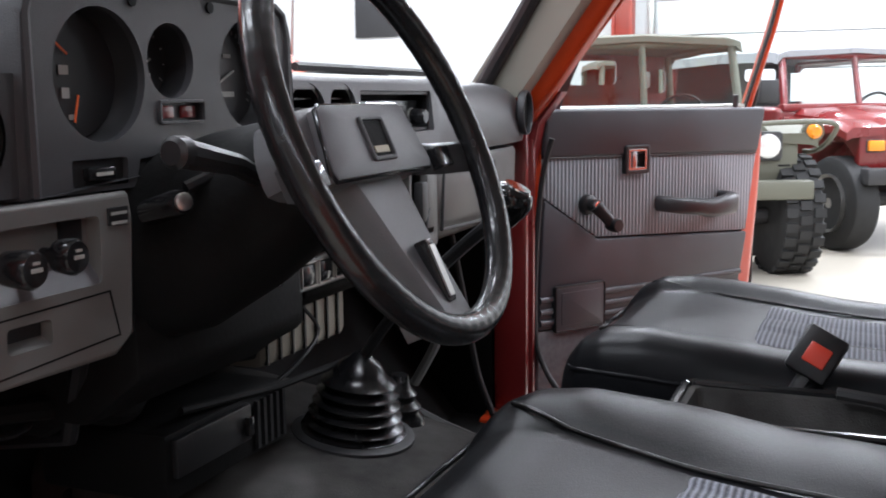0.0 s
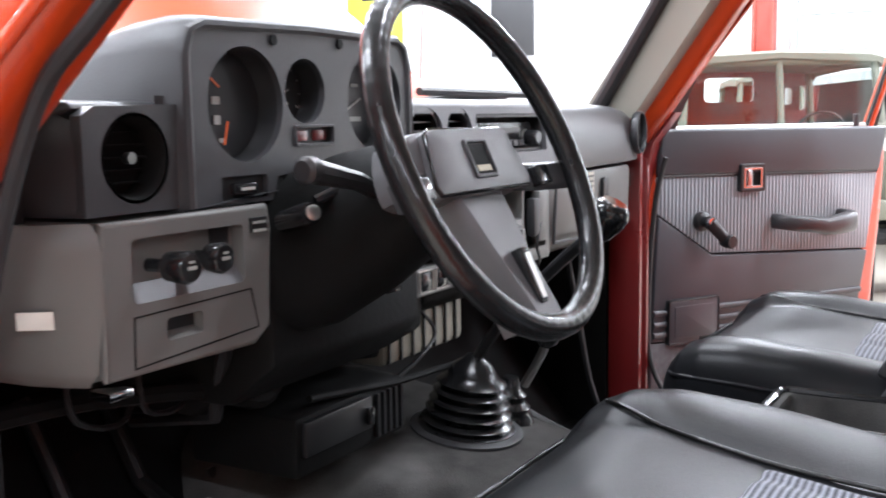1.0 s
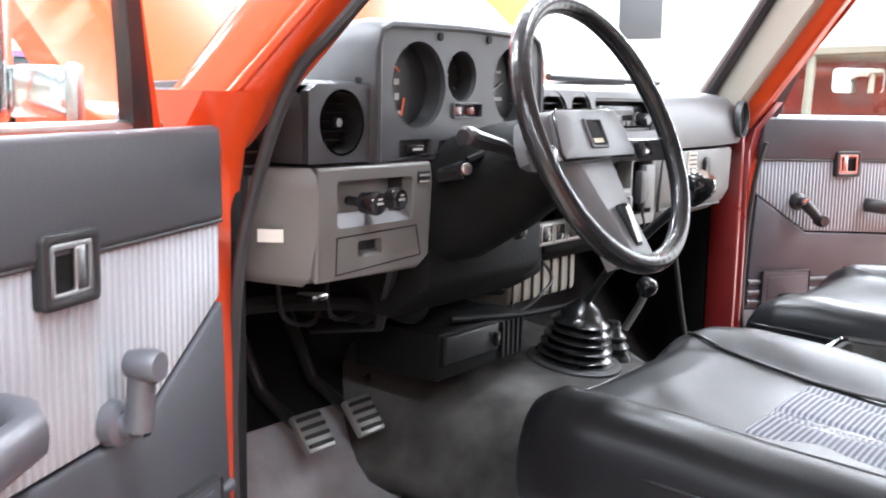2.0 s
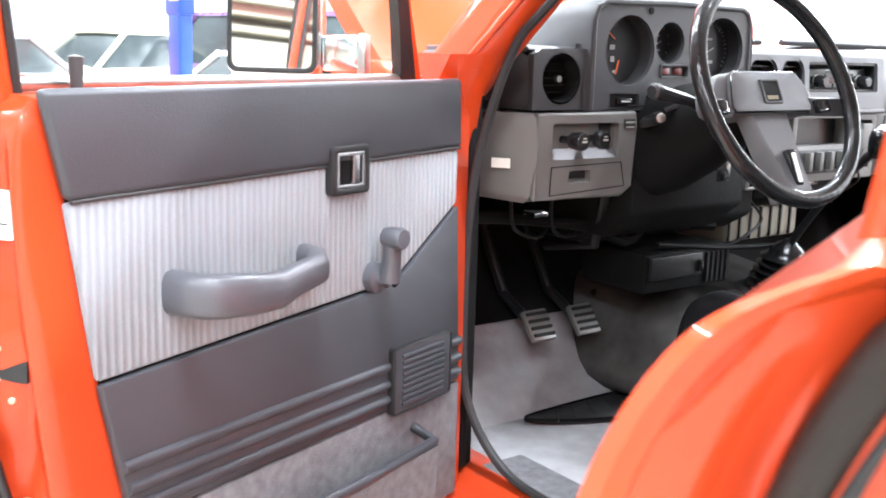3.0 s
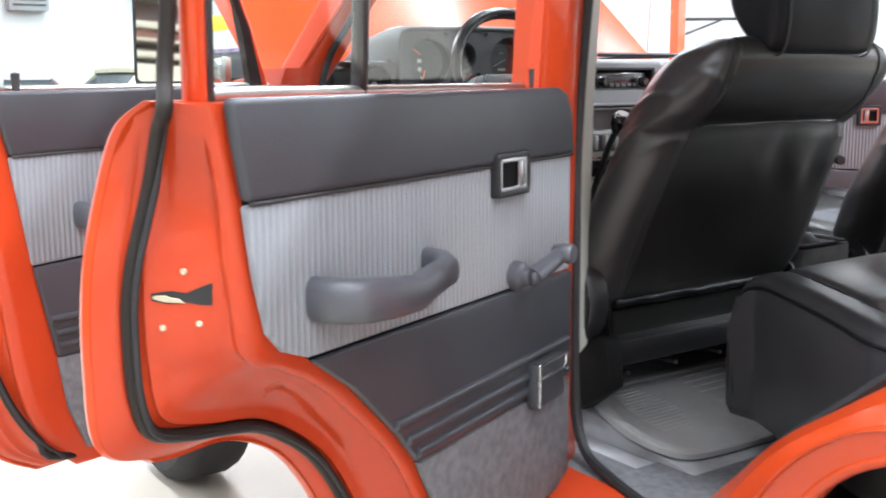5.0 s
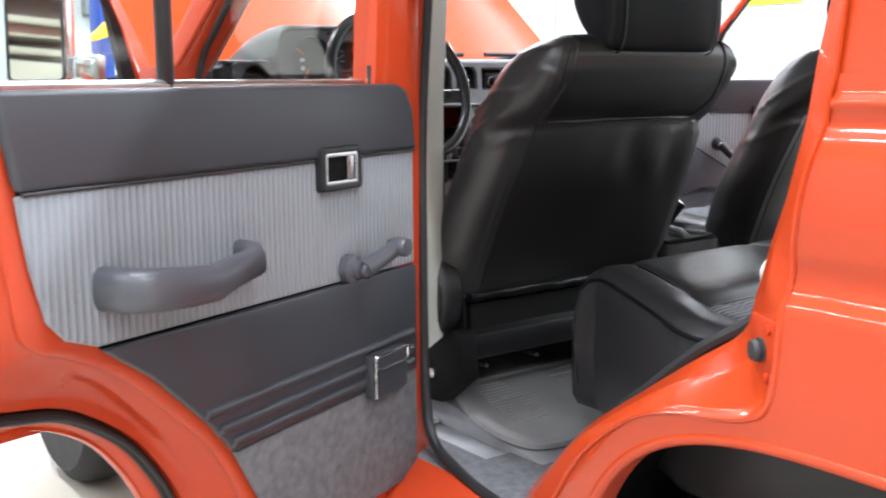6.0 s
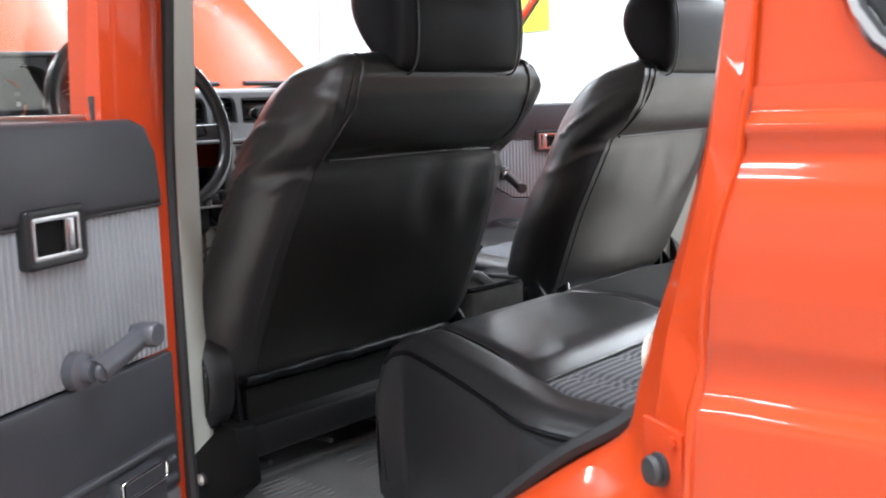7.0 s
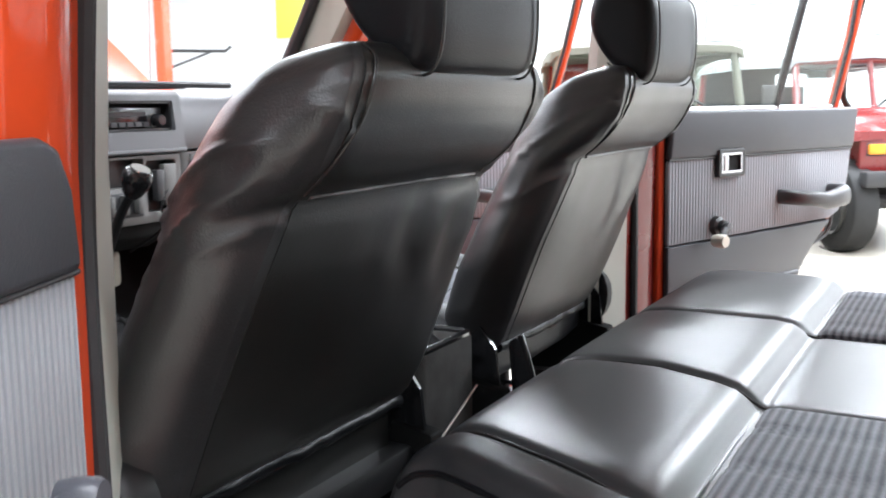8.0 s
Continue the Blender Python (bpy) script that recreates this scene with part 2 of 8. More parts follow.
# ---- building tools ----
def part(name, bm, mat, parent=None, label="", smooth=35, m=None):
    """Links a bmesh as one mesh object, under a thing or a part."""
    if m is not None:
        bm.transform(m)
    bmesh.ops.remove_doubles(bm, verts=bm.verts, dist=1e-5)
    bmesh.ops.recalc_face_normals(bm, faces=bm.faces)
    me = bpy.data.meshes.new(name)
    bm.to_mesh(me)
    bm.free()
    me.materials.append(mat)
    if smooth:
        me.shade_smooth()
        me.set_sharp_from_angle(angle=radians(smooth))
    ob = new(name, me)
    if parent is not None:
        ob.parent = parent
    if label:
        ob["label"] = label
    return ob


def thing(name, label, category, m=None, group="", kind=""):
    ob = new(name)
    ob.empty_display_size = 0.1
    if m is not None:
        ob.matrix_world = m
    return tagged(ob, label, category, group, kind)


def bevel(bm, r, seg=2, verts=None):
    geom = [e for e in bm.edges if len(e.link_faces) == 2 and e.calc_face_angle(0) > 0.6]
    if verts is not None:
        vs = set(verts)
        geom = [e for e in geom if e.verts[0] in vs and e.verts[1] in vs]
    if r > 0 and geom:
        bmesh.ops.bevel(bm, geom=geom, offset=r, segments=seg, affect="EDGES", profile=0.5, clamp_overlap=True)


def box(c, s, r=0.0, seg=2, bm=None, m=None):
    """A box of centre c and size s, with rounded edges."""
    b = bmesh.new()
    bmesh.ops.create_cube(b, size=1.0)
    b.transform(Matrix.Diagonal((*s, 1)))
    bevel(b, r, seg)
    mm = Matrix.Translation(c) if m is None else m @ Matrix.Translation(c)
    b.transform(mm)
    return merge(bm, b)


def merge(bm, b):
    if bm is None:
        return b
    me = bpy.data.meshes.new("tmp")
    b.to_mesh(me)
    b.free()
    bm.from_mesh(me)
    bpy.data.meshes.remove(me)
    return bm


def span(a, b, r=0.0, seg=2, bm=None, m=None):
    """A box from corner a to corner b."""
    a, b = Vector(a), Vector(b)
    return box((a + b) / 2, [abs(v) for v in (b - a)], r, seg, bm, m)


def tube(pts, rad, n=10, bm=None, closed=False, flat=1.0):
    """A round bar along points; rad is one radius or one for each point."""
    bm = bm or bmesh.new()
    pts = [Vector(p) for p in pts]
    rads = rad if isinstance(rad, (list, tuple)) else [rad] * len(pts)
    rings, up = [], None
    count = len(pts)
    for i, p in enumerate(pts):
        if closed:
            d = pts[(i + 1) % count] - pts[i - 1]
        else:
            d = pts[min(i + 1, count - 1)] - pts[max(i - 1, 0)]
        d.normalize()
        if up is None:
            up = d.orthogonal().normalized()
        else:
            up = (up - d * up.dot(d)).normalized()
        side = d.cross(up)
        rings.append([bm.verts.new(p + rads[i] * (math.cos(a) * up + flat * math.sin(a) * side)) for a in (2 * math.pi * k / n for k in range(n))])
    pairs = list(zip(rings, rings[1:])) + ([(rings[-1], rings[0])] if closed else [])
    for ra, rb in pairs:
        for k in range(n):
            bm.faces.new((ra[k], ra[(k + 1) % n], rb[(k + 1) % n], rb[k]))
    if not closed:
        bm.faces.new(rings[0][::-1])
        bm.faces.new(rings[-1])
    return bm


def lathe(profile, n=24, bm=None, m=None, cap=True):
    """Turns (radius, height) pairs about the local z axis."""
    b = bmesh.new()
    rings = [[b.verts.new((r * math.cos(a), r * math.sin(a), h)) for a in (2 * math.pi * k / n for k in range(n))] for r, h in profile]
    for ra, rb in zip(rings, rings[1:]):
        for k in range(n):
            b.faces.new((ra[k], ra[(k + 1) % n], rb[(k + 1) % n], rb[k]))
    if cap:
        b.faces.new(rings[0][::-1])
        b.faces.new(rings[-1])
    if m is not None:
        b.transform(m)
    return merge(bm, b)


def loft(rings, bm=None, cap=True, closed=True):
    """Skins a row of rings of points."""
    bm = bm or bmesh.new()
    vs = [[bm.verts.new(p) for p in r] for r in rings]
    n = len(vs[0])
    for ra, rb in zip(vs, vs[1:]):
        for k in range(n if closed else n - 1):
            bm.faces.new((ra[k], ra[(k + 1) % n], rb[(k + 1) % n], rb[k]))
    if cap and closed:
        bm.faces.new(vs[0][::-1])
        bm.faces.new(vs[-1])
    return bm


def prism(poly, lo, hi, plane="xz", r=0.0, seg=2, holes=(), bm=None, m=None):
    """A plate: an outline, with holes, in one plane and pushed from lo to hi along the third axis."""
    b = bmesh.new()

    def at(p, h):
        return {"xz": (p[0], h, p[1]), "xy": (p[0], p[1], h), "yz": (h, p[0], p[1])}[plane]

    loops = [poly, *holes]
    for h in (lo, hi):
        edges = []
        for lp in loops:
            vs = [b.verts.new(at(p, h)) for p in lp]
            edges += [b.edges.new((vs[i], vs[(i + 1) % len(vs)])) for i in range(len(vs))]
        if not holes:
            b.faces.new(vs)
        else:
            bmesh.ops.triangle_fill(b, edges=edges, use_beauty=True)
    b.verts.ensure_lookup_table()
    total = sum(len(lp) for lp in loops)
    k = 0
    for lp in loops:
        c = len(lp)
        for i in range(c):
            j = (i + 1) % c
            b.faces.new((b.verts[k + i], b.verts[k + j], b.verts[total + k + j], b.verts[total + k + i]))
        k += c
    bmesh.ops.recalc_face_normals(b, faces=b.faces)
    if r:
        bmesh.ops.dissolve_limit(b, angle_limit=0.01, verts=b.verts, edges=b.edges) if not holes else None
        bevel(b, r, seg)
    if m is not None:
        b.transform(m)
    return merge(bm, b)


def circle(cx, cy, r, n=32, sx=1.0, sy=1.0):
    return [(cx + r * sx * math.cos(2 * math.pi * k / n), cy + r * sy * math.sin(2 * math.pi * k / n)) for k in range(n)]


def rrect(x0, y0, x1, y1, r, n=4):
    """A rectangle with rounded corners, as a list of points."""
    pts = []
    for cx, cy, a0 in ((x1 - r, y1 - r, 0), (x0 + r, y1 - r, 90), (x0 + r, y0 + r, 180), (x1 - r, y0 + r, 270)):
        for k in range(n + 1):
            a = radians(a0 + 90 * k / n)
            pts.append((cx + r * math.cos(a), cy + r * math.sin(a)))
    return pts


def smooth_path(pts, per=6, closed=False):
    """A Catmull-Rom curve through points."""
    pts = [Vector(p) for p in pts]
    n, out = len(pts), []
    for i in range(n if closed else n - 1):
        p0, p1, p2, p3 = (pts[(i + k) % n] if closed else pts[min(max(i + k, 0), n - 1)] for k in (-1, 0, 1, 2))
        for k in range(per):
            t = k / per
            out.append(0.5 * (2 * p1 + (p2 - p0) * t + (2 * p0 - 5 * p1 + 4 * p2 - p3) * t * t + (3 * p1 - p0 - 3 * p2 + p3) * t ** 3))
    if not closed:
        out.append(pts[-1])
    return out


def sub(ob, levels=1):
    mod = ob.modifiers.new("soft", "SUBSURF")
    mod.levels = mod.render_levels = levels
    return ob


# ---- the workshop hall ----
def structure(name, bm, mat, label, smooth=0):
    return tagged(part(name, bm, mat, None, "", smooth), label, "building", kind="structure")


X0, X1, Y0, Y1, HIGH = -9.0, 15.8, -10.0, 17.0, 5.8
structure("floor", span((X0 - 0.2, Y0 - 0.2, -0.2), (X1 + 0.2, Y1 + 0.2, 0)), FLOOR_M, "pale sealed concrete workshop floor, slightly glossy")
structure("wall_north", span((X0, Y1, 0), (X1, Y1 + 0.2, HIGH)), WALL_M, "white painted block wall of the workshop")
structure("wall_south", span((X0, Y0 - 0.2, 0), (X1, Y0, HIGH)), WALL_M, "white painted block wall of the workshop")
structure("wall_east", span((X1, Y0, 0), (X1 + 0.2, Y1, HIGH)), WALL_M, "white painted block wall of the workshop")
structure("wall_west", span((X0 - 0.2, Y0, 0), (X0, Y1, HIGH)), WALL_M, "white painted block wall of the workshop")
structure("ceiling", span((X0 - 0.2, Y0 - 0.2, HIGH), (X1 + 0.2, Y1 + 0.2, HIGH + 0.2)), CEILING_M, "grey lined workshop ceiling")

# ---- the red off-road wagon: body shell ----
car = thing("station_wagon", "red four-door off-road station wagon with open doors and raised hood", "car")


# floor pan with footwells, toe board and transmission tunnel
body_floor = part("floor_pan", prism([(1.0, 0.56), (2.98, 0.56), (3.28, 0.92), (3.28, 0.97), (2.965, 0.60), (1.0, 0.60)], -0.76, 0.76, "yz"), FLOOR_CARPET, car, "dark grey carpeted floor")
tunnel_rings = []
for y, w, h in ((1.0, 0.16, 0.63), (1.9, 0.16, 0.64), (2.3, 0.20, 0.69), (2.6, 0.25, 0.755), (2.8, 0.27, 0.795), (3.0, 0.29, 0.82), (3.3, 0.31, 0.86)):
    tunnel_rings.append([(w * 1.25, y, 0.58), (w * 1.08, y, h * 0.45 + 0.33), (w * 0.86, y, h - 0.02), (w * 0.6, y, h), (0, y, h + 0.006), (-w * 0.6, y, h), (-w * 0.86, y, h - 0.02), (-w * 1.08, y, h * 0.45 + 0.33), (-w * 1.25, y, 0.58)])
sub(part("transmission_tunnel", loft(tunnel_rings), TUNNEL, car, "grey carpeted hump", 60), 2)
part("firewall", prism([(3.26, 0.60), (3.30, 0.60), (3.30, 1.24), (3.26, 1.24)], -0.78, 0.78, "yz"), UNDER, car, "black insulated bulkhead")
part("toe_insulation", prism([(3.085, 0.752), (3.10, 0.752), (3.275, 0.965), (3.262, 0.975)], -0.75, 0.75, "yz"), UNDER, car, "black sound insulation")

part("rear_carpet", span((-0.655, 1.30, 0.598), (0.655, 1.96, 0.6045), 0.002), CARPET, car, "worn grey rear carpet")
step = part("floor_step", prism([(1.84, 0.599), (1.90, 0.607), (2.158, 0.651), (2.56, 0.651), (2.56, 0.599)], -0.583, -0.14, "yz", 0.004), FLOOR_CARPET, car, "raised carpeted step under the driver's seat")
for x in (-0.43, -0.38, -0.24, -0.20):
    part("step_hole", lathe([(0.008, 0.0), (0.008, 0.002), (0.004, 0.0025), (0.0005, 0.0025)], 10, None, pose(x, 2.185, 0.651)), UNDER, step, "dark bolt hole", 0)
for s in (-1, 1):
    # rocker under the doors, with a scuffed carpet edge
    part("rocker", prism([(s * 0.70, 0.53), (s * 0.70, 0.615), (s * 0.755, 0.622), (s * 0.80, 0.60), (s * 0.845, 0.575), (s * 0.85, 0.44), (s * 0.78, 0.44)], 1.52, 2.90, "xz", 0.012), RED_WORN, car, "scratched red door sill")
    part("sill_trim", span((s * 0.66, 1.66, 0.602), (s * 0.752, 2.80, 0.622), 0.008), CARPET, car, "grey carpet edge on the sill")
    # front door post and cowl side; right one: cabin shade put into its red
    post = [[(s * x, y + dy, z) for x, dy in ((0.772, 0.004), (0.805, 0.0), (0.845, 0.03), (0.845, 0.14), (0.772, 0.14))] for y, z in ((2.84, 0.45), (2.825, 0.66), (2.815, 0.9), (2.81, 1.10), (2.79, 1.20), (2.745, 1.26))]
    part("hinge_post", loft(post), RED if s < 0 else DARK_RED, car, "red painted door post" if s < 0 else "red door post, darkened to maroon for shade", 50)
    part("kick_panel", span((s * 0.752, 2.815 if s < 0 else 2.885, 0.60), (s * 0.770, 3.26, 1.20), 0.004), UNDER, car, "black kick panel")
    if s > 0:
        part("cowl_side", span((0.753, 2.812, 0.60), (0.770, 2.882, 1.19), 0.006), DARK_RED, car, "red cowl side, darkened to maroon for shade")
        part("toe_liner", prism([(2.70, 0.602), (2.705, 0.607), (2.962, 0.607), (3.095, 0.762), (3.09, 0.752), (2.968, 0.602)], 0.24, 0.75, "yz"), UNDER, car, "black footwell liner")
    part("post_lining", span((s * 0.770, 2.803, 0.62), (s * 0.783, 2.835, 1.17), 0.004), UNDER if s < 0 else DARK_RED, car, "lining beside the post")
    # windscreen pillar
    base, top = Vector((s * 0.775, 2.86, 1.20)), Vector((s * 0.66, 2.40 if s < 0 else 2.47, 1.70))
    wide = 1.0 if s < 0 else 0.42
    ring = [(q.x, q.y) for q in smooth_path([(-0.022, -0.045, 0), (0.0, -0.058, 0), (0.048 * wide, -0.050, 0), (0.057 * wide, 0.01, 0), (0.050 * wide, 0.060, 0), (0.0, 0.065, 0), (-0.020, 0.04, 0)], 4, True)]
    part("windscreen_pillar", loft([[(p.x + s * dx, p.y + dy, p.z) for dx, dy in ring] for p in (base.lerp(top, k / 8) for k in range(9))]), RED, car, "red windscreen pillar", 80)
    part("drip_rail", tube([base + Vector((s * 0.050 * wide, -0.056, 0.02)), base.lerp(top, 0.5) + Vector((s * 0.051 * wide, -0.058, 0)), top + Vector((s * 0.05 * wide, -0.056, 0))], 0.006, 8), RED, car, "", 60)
    ib, it = base + Vector((-s * 0.045, 0.01, 0.05)), top + Vector((-s * 0.045, 0.01, 0.05))
    part("pillar_trim", loft([[(p.x + s * dx, p.y + dy, p.z) for dx, dy in ((-0.018, -0.052), (0.015, -0.066), (0.02, 0.05), (-0.02, 0.06))] for p in (ib, ib.lerp(it, 0.5), it)]), BEIGE_TRIM, car, "beige grained pillar cover", 50)
    part("glass_gasket", tube([ib + Vector((-s * 0.018, 0.062, -0.05)), ib.lerp(it, 0.5) + Vector((-s * 0.018, 0.062, -0.02)), it + Vector((-s * 0.018, 0.062, 0))], 0.016), RUBBER, car, "black windscreen rubber")
    seal = smooth_path([(s * 0.755, 2.44, 1.52), (s * 0.775, 2.645, 1.335), (s * 0.777, 2.715, 1.275), (s * 0.778, 2.768, 1.17), (s * 0.785, 2.795, 1.05), (s * 0.785, 2.805, 0.85), (s * 0.780, 2.792, 0.73), (s * 0.765, 2.72, 0.645), (s * 0.76, 2.60, 0.628), (s * 0.76, 2.30, 0.626), (s * 0.76, 2.12, 0.63), (s * 0.762, 2.06, 0.68), (s * 0.765, 2.05, 0.9), (s * 0.765, 2.04, 1.2), (s * 0.74, 2.03, 1.6)], 5)
    if s > 0:
        seal = seal[15:]
    part("door_seal", tube(seal, 0.0070 if s < 0 else 0.006, 8), RUBBER, car, "ribbed black rubber door seal")
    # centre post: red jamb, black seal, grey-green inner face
    # the right post's red is darkened to maroon, standing in for shade
    part("centre_post", loft([[(s * x, y0 + dy, z) for x, dy in ((0.83, 0.012), (0.83, 0.075), (0.72, 0.115), (0.698, 0.060), (0.745, 0.030), (0.79, 0.008))] for y0, z in ((1.975, 0.46), (1.975, 0.9), (1.97, 1.2), (1.95, 1.45), (1.93, 1.72))]), RED if s < 0 else DARK_RED, car, "red centre door post" if s < 0 else "red centre door post, darkened to maroon for shade", 50)
    part("post_trim", loft([[(s * x, y0 + dy, z) for x, dy in ((0.704, 0.056), (0.634, 0.108), (0.645, 0.13), (0.72, 0.125))] for y0, z in ((1.972, 0.79), (1.972, 0.9), (1.967, 1.2), (1.947, 1.45), (1.927, 1.72))]), GREY_GREEN, car, "grey-green inner post", 50)
    rear_seal = smooth_path([(s * 0.715, 1.975, 1.6), (s * 0.722, 2.012, 1.2), (s * 0.722, 2.016, 0.95), (s * 0.722, 2.012, 0.74), (s * 0.730, 1.98, 0.655), (s * 0.745, 1.90, 0.632), (s * 0.758, 1.80, 0.622), (s * 0.758, 1.72, 0.626), (s * 0.757, 1.650, 0.710), (s * 0.757, 1.580, 0.790), (s * 0.757, 1.503, 0.856), (s * 0.757, 1.420, 0.926), (s * 0.754, 1.352, 0.972), (s * 0.745, 1.31, 1.03), (s * 0.738, 1.28, 1.10), (s * 0.732, 1.25, 1.24), (s * 0.69, 1.21, 1.5)], 6)
    part("door_seal", tube(rear_seal, 0.0085, 8), RUBBER, car, "ribbed black rubber door seal")

# rear quarters: a skin with wheel arch and window cut out, and a deep jamb towards the door
ARCH_Y, ARCH_Z, ARCH_R = 1.14, 0.36, 0.528
ARCH_A, ARCH_H, ARCH_B, ARCH_E = 0.430, 0.545, 0.33, 3.2


def arch_point(a):
    c, s_ = math.cos(a), math.sin(a)
    return ARCH_Y + ARCH_A * math.copysign(abs(c) ** (2 / ARCH_E), c), ARCH_B + ARCH_H * abs(s_) ** (2 / ARCH_E)


arch = [arch_point(radians(8 + 164 * k / 60)) for k in range(61)]
front_edge = [(1.66, 0.50), (1.64, 0.60), (1.573, 0.715), (1.515, 0.795), (1.445, 0.852), (1.388, 0.876), (1.290, 0.893), (1.255, 0.926), (1.247, 1.035), (1.238, 1.12), (1.222, 1.21), (1.218, 1.36), (1.19, 1.70)]
inner_edge = [(1.70, 0.50), (1.70, 0.651), (1.634, 0.739), (1.573, 0.802), (1.498, 0.858), (1.416, 0.918), (1.352, 0.965), (1.337, 1.010), (1.318, 1.07), (1.292, 1.145), (1.274, 1.22), (1.262, 1.36), (1.22, 1.70)]
back_edge = [(-0.25, 1.70), (-0.30, 1.2), (-0.30, 0.55), (0.60, 0.55)] + arch[::-1]
win = rrect(-0.05, 1.231, 1.168, 1.62, 0.085, 6)


def arch_z(y):
    u = abs(y - ARCH_Y) / ARCH_A
    return ARCH_B + ARCH_H * (1 - u ** ARCH_E) ** (1 / ARCH_E) if u < 0.985 else 0.55


def edge_y(z):
    for (ya, za), (yb, zb) in zip(front_edge[6:], front_edge[7:]):
        if za <= z <= zb:
            return ya + (yb - ya) * (z - za) / (zb - za)
    return front_edge[6][0] if z < front_edge[6][1] else front_edge[-1][0]


FLANK = ((0.50, 0.805), (0.70, 0.836), (0.86, 0.850), (0.93, 0.854), (1.012, 0.854), (1.018, 0.8525), (1.032, 0.843), (1.040, 0.8415), (1.054, 0.8415), (1.060, 0.8435), (1.066, 0.846), (1.10, 0.849), (1.13, 0.8485), (1.155, 0.846), (1.172, 0.841), (1.186, 0.835), (1.196, 0.833), (1.200, 0.8345), (1.203, 0.838), (1.207, 0.8385), (1.211, 0.836), (1.214, 0.832), (1.218, 0.831), (1.24, 0.829), (1.70, 0.755))


def flank_x(z):
    # swage lines and a rounded shoulder pressed into the flank
    return float(np.interp(z, [q[0] for q in FLANK], [q[1] for q in FLANK]))


def tuck(x, z):
    return x - 0.846 + flank_x(z)


for s in (-1, 1):
    rows = []
    for i in range(61):
        f = i / 60
        y0 = 1.290 - f * 1.59
        zl = max(0.55, arch_z(y0))
        col = []
        for j in range(97):
            z = zl + (1.232 - zl) * j / 96
            y = y0 + (1 - f) ** 6 * (edge_y(z) - 1.290)
            col.append((s * flank_x(z), y, z))
        rows.append(col)
    b = loft(rows, closed=False, cap=False)
    part("rear_quarter", b, RED, car, "glossy red rear flank", 60)
    fe_p = [(q.x, q.y) for q in smooth_path([(y, z, 0) for y, z in front_edge], 5)][5:31][::-1]
    fe_y, fe_z = [q[0] for q in fe_p], [q[1] for q in fe_p]
    fore = []
    for i in range(37):
        g = i / 36
        yu = 1.655 - g * (1.655 - 1.290)
        k = 0
        zu = float(np.interp(yu, fe_y, fe_z)) + 0.004
        if i == 0:
            zu = 0.52
        yl = min(yu, ARCH_Y + ARCH_A * 0.984)
        zl = min(zu - 0.01, max(0.50, arch_z(yl)))
        fore.append([(s * flank_x(zu + (zl - zu) * q), yu + (yl - yu) * q, zu + (zl - zu) * q) for q in (0, 0.25, 0.5, 0.75, 1.0)])
    fore = [[(x - s * 0.0015 * (k == 0), y, z) for k, (x, y, z) in enumerate(col)] for col in fore]
    part("arch_panel", loft(fore, closed=False, cap=False), RED, car, "red panel over the wheel arch", 60)
    b = prism([(1.232, 1.23), (1.215, 1.36), (1.19, 1.70), (-0.25, 1.70), (-0.30, 1.23)], s * 0.822, s * 0.830, "yz", 0.0, 2, [win])
    for v in b.verts:
        v.co.x -= s * max(0, v.co.z - 1.21) * 0.16
    part("window_surround", b, RED, car, "red window surround", 40)
    jb = []
    fe = [(q.x, q.y) for q in smooth_path([(y, z, 0) for y, z in front_edge], 5)]
    ie = [(q.x, q.y) for q in smooth_path([(y, z, 0) for y, z in inner_edge], 5)]
    for f, x in ((0.0, 0.846), (0.02, 0.8495), (0.06, 0.850), (0.10, 0.846), (0.13, 0.838), (0.17, 0.836), (0.55, 0.824), (0.60, 0.820), (0.64, 0.811), (0.88, 0.792), (0.97, 0.778), (1.0, 0.766), (1.02, 0.745)):
        jb.append([(s * (tuck(x, zo) if f < 0.2 else min(x, tuck(0.842, zo)) - max(0, zo - 1.22) * 0.16), yo + (yi - yo) * f, zo + (zi - zo) * f) for (yo, zo), (yi, zi) in zip(fe, ie)])
    part("door_jamb", loft(jb, closed=False, cap=False), RED, car, "red painted door jamb", 50)
    lip = [(s * (flank_x(z) - 0.006), y, z + 0.003) for y, z in arch]
    part("arch_flare", tube(lip, 0.0085, 10), RED, car, "rolled red wheel arch lip", 60)
    part("arch_flange", loft([[(s * (flank_x(z) - d), y, z) for y, z in arch] for d in (0.006, 0.045)], closed=False, cap=False), RED, car, "", 60)
    part("window_trim", tube([(s * (0.836 - max(0, z - 1.21) * 0.16), y, z) for y, z in win], 0.0065, 8, closed=True), CHROME, car, "chrome window moulding")
    part("window_rubber", tube([(s * (0.828 - max(0, z - 1.21) * 0.16), y, z) for y, z in rrect(-0.03, 1.249, 1.148, 1.605, 0.070, 6)], 0.017, 8, closed=True), RUBBER, car, "black window rubber")
    part("quarter_window", prism([(y, z) for y, z in rrect(-0.04, 1.238, 1.160, 1.61, 0.078, 6)], s * 0.80, s * 0.804, "yz"), TINT, car, "side window glass")
    part("wheel_house", lathe([(0.555, 0.0), (0.565, 0.0), (0.565, -0.30), (0.555, -0.30)], 40, None, Matrix.Translation((s * 0.775, ARCH_Y, ARCH_Z)) @ Matrix.Rotation(radians(s * 90), 4, "Y"), False), UNDER, car, "black wheel housing")
    sm = Matrix.Translation((s * 0.834, 1.283, 0.966)) @ Matrix.Rotation(radians(s * 30), 4, "Z")
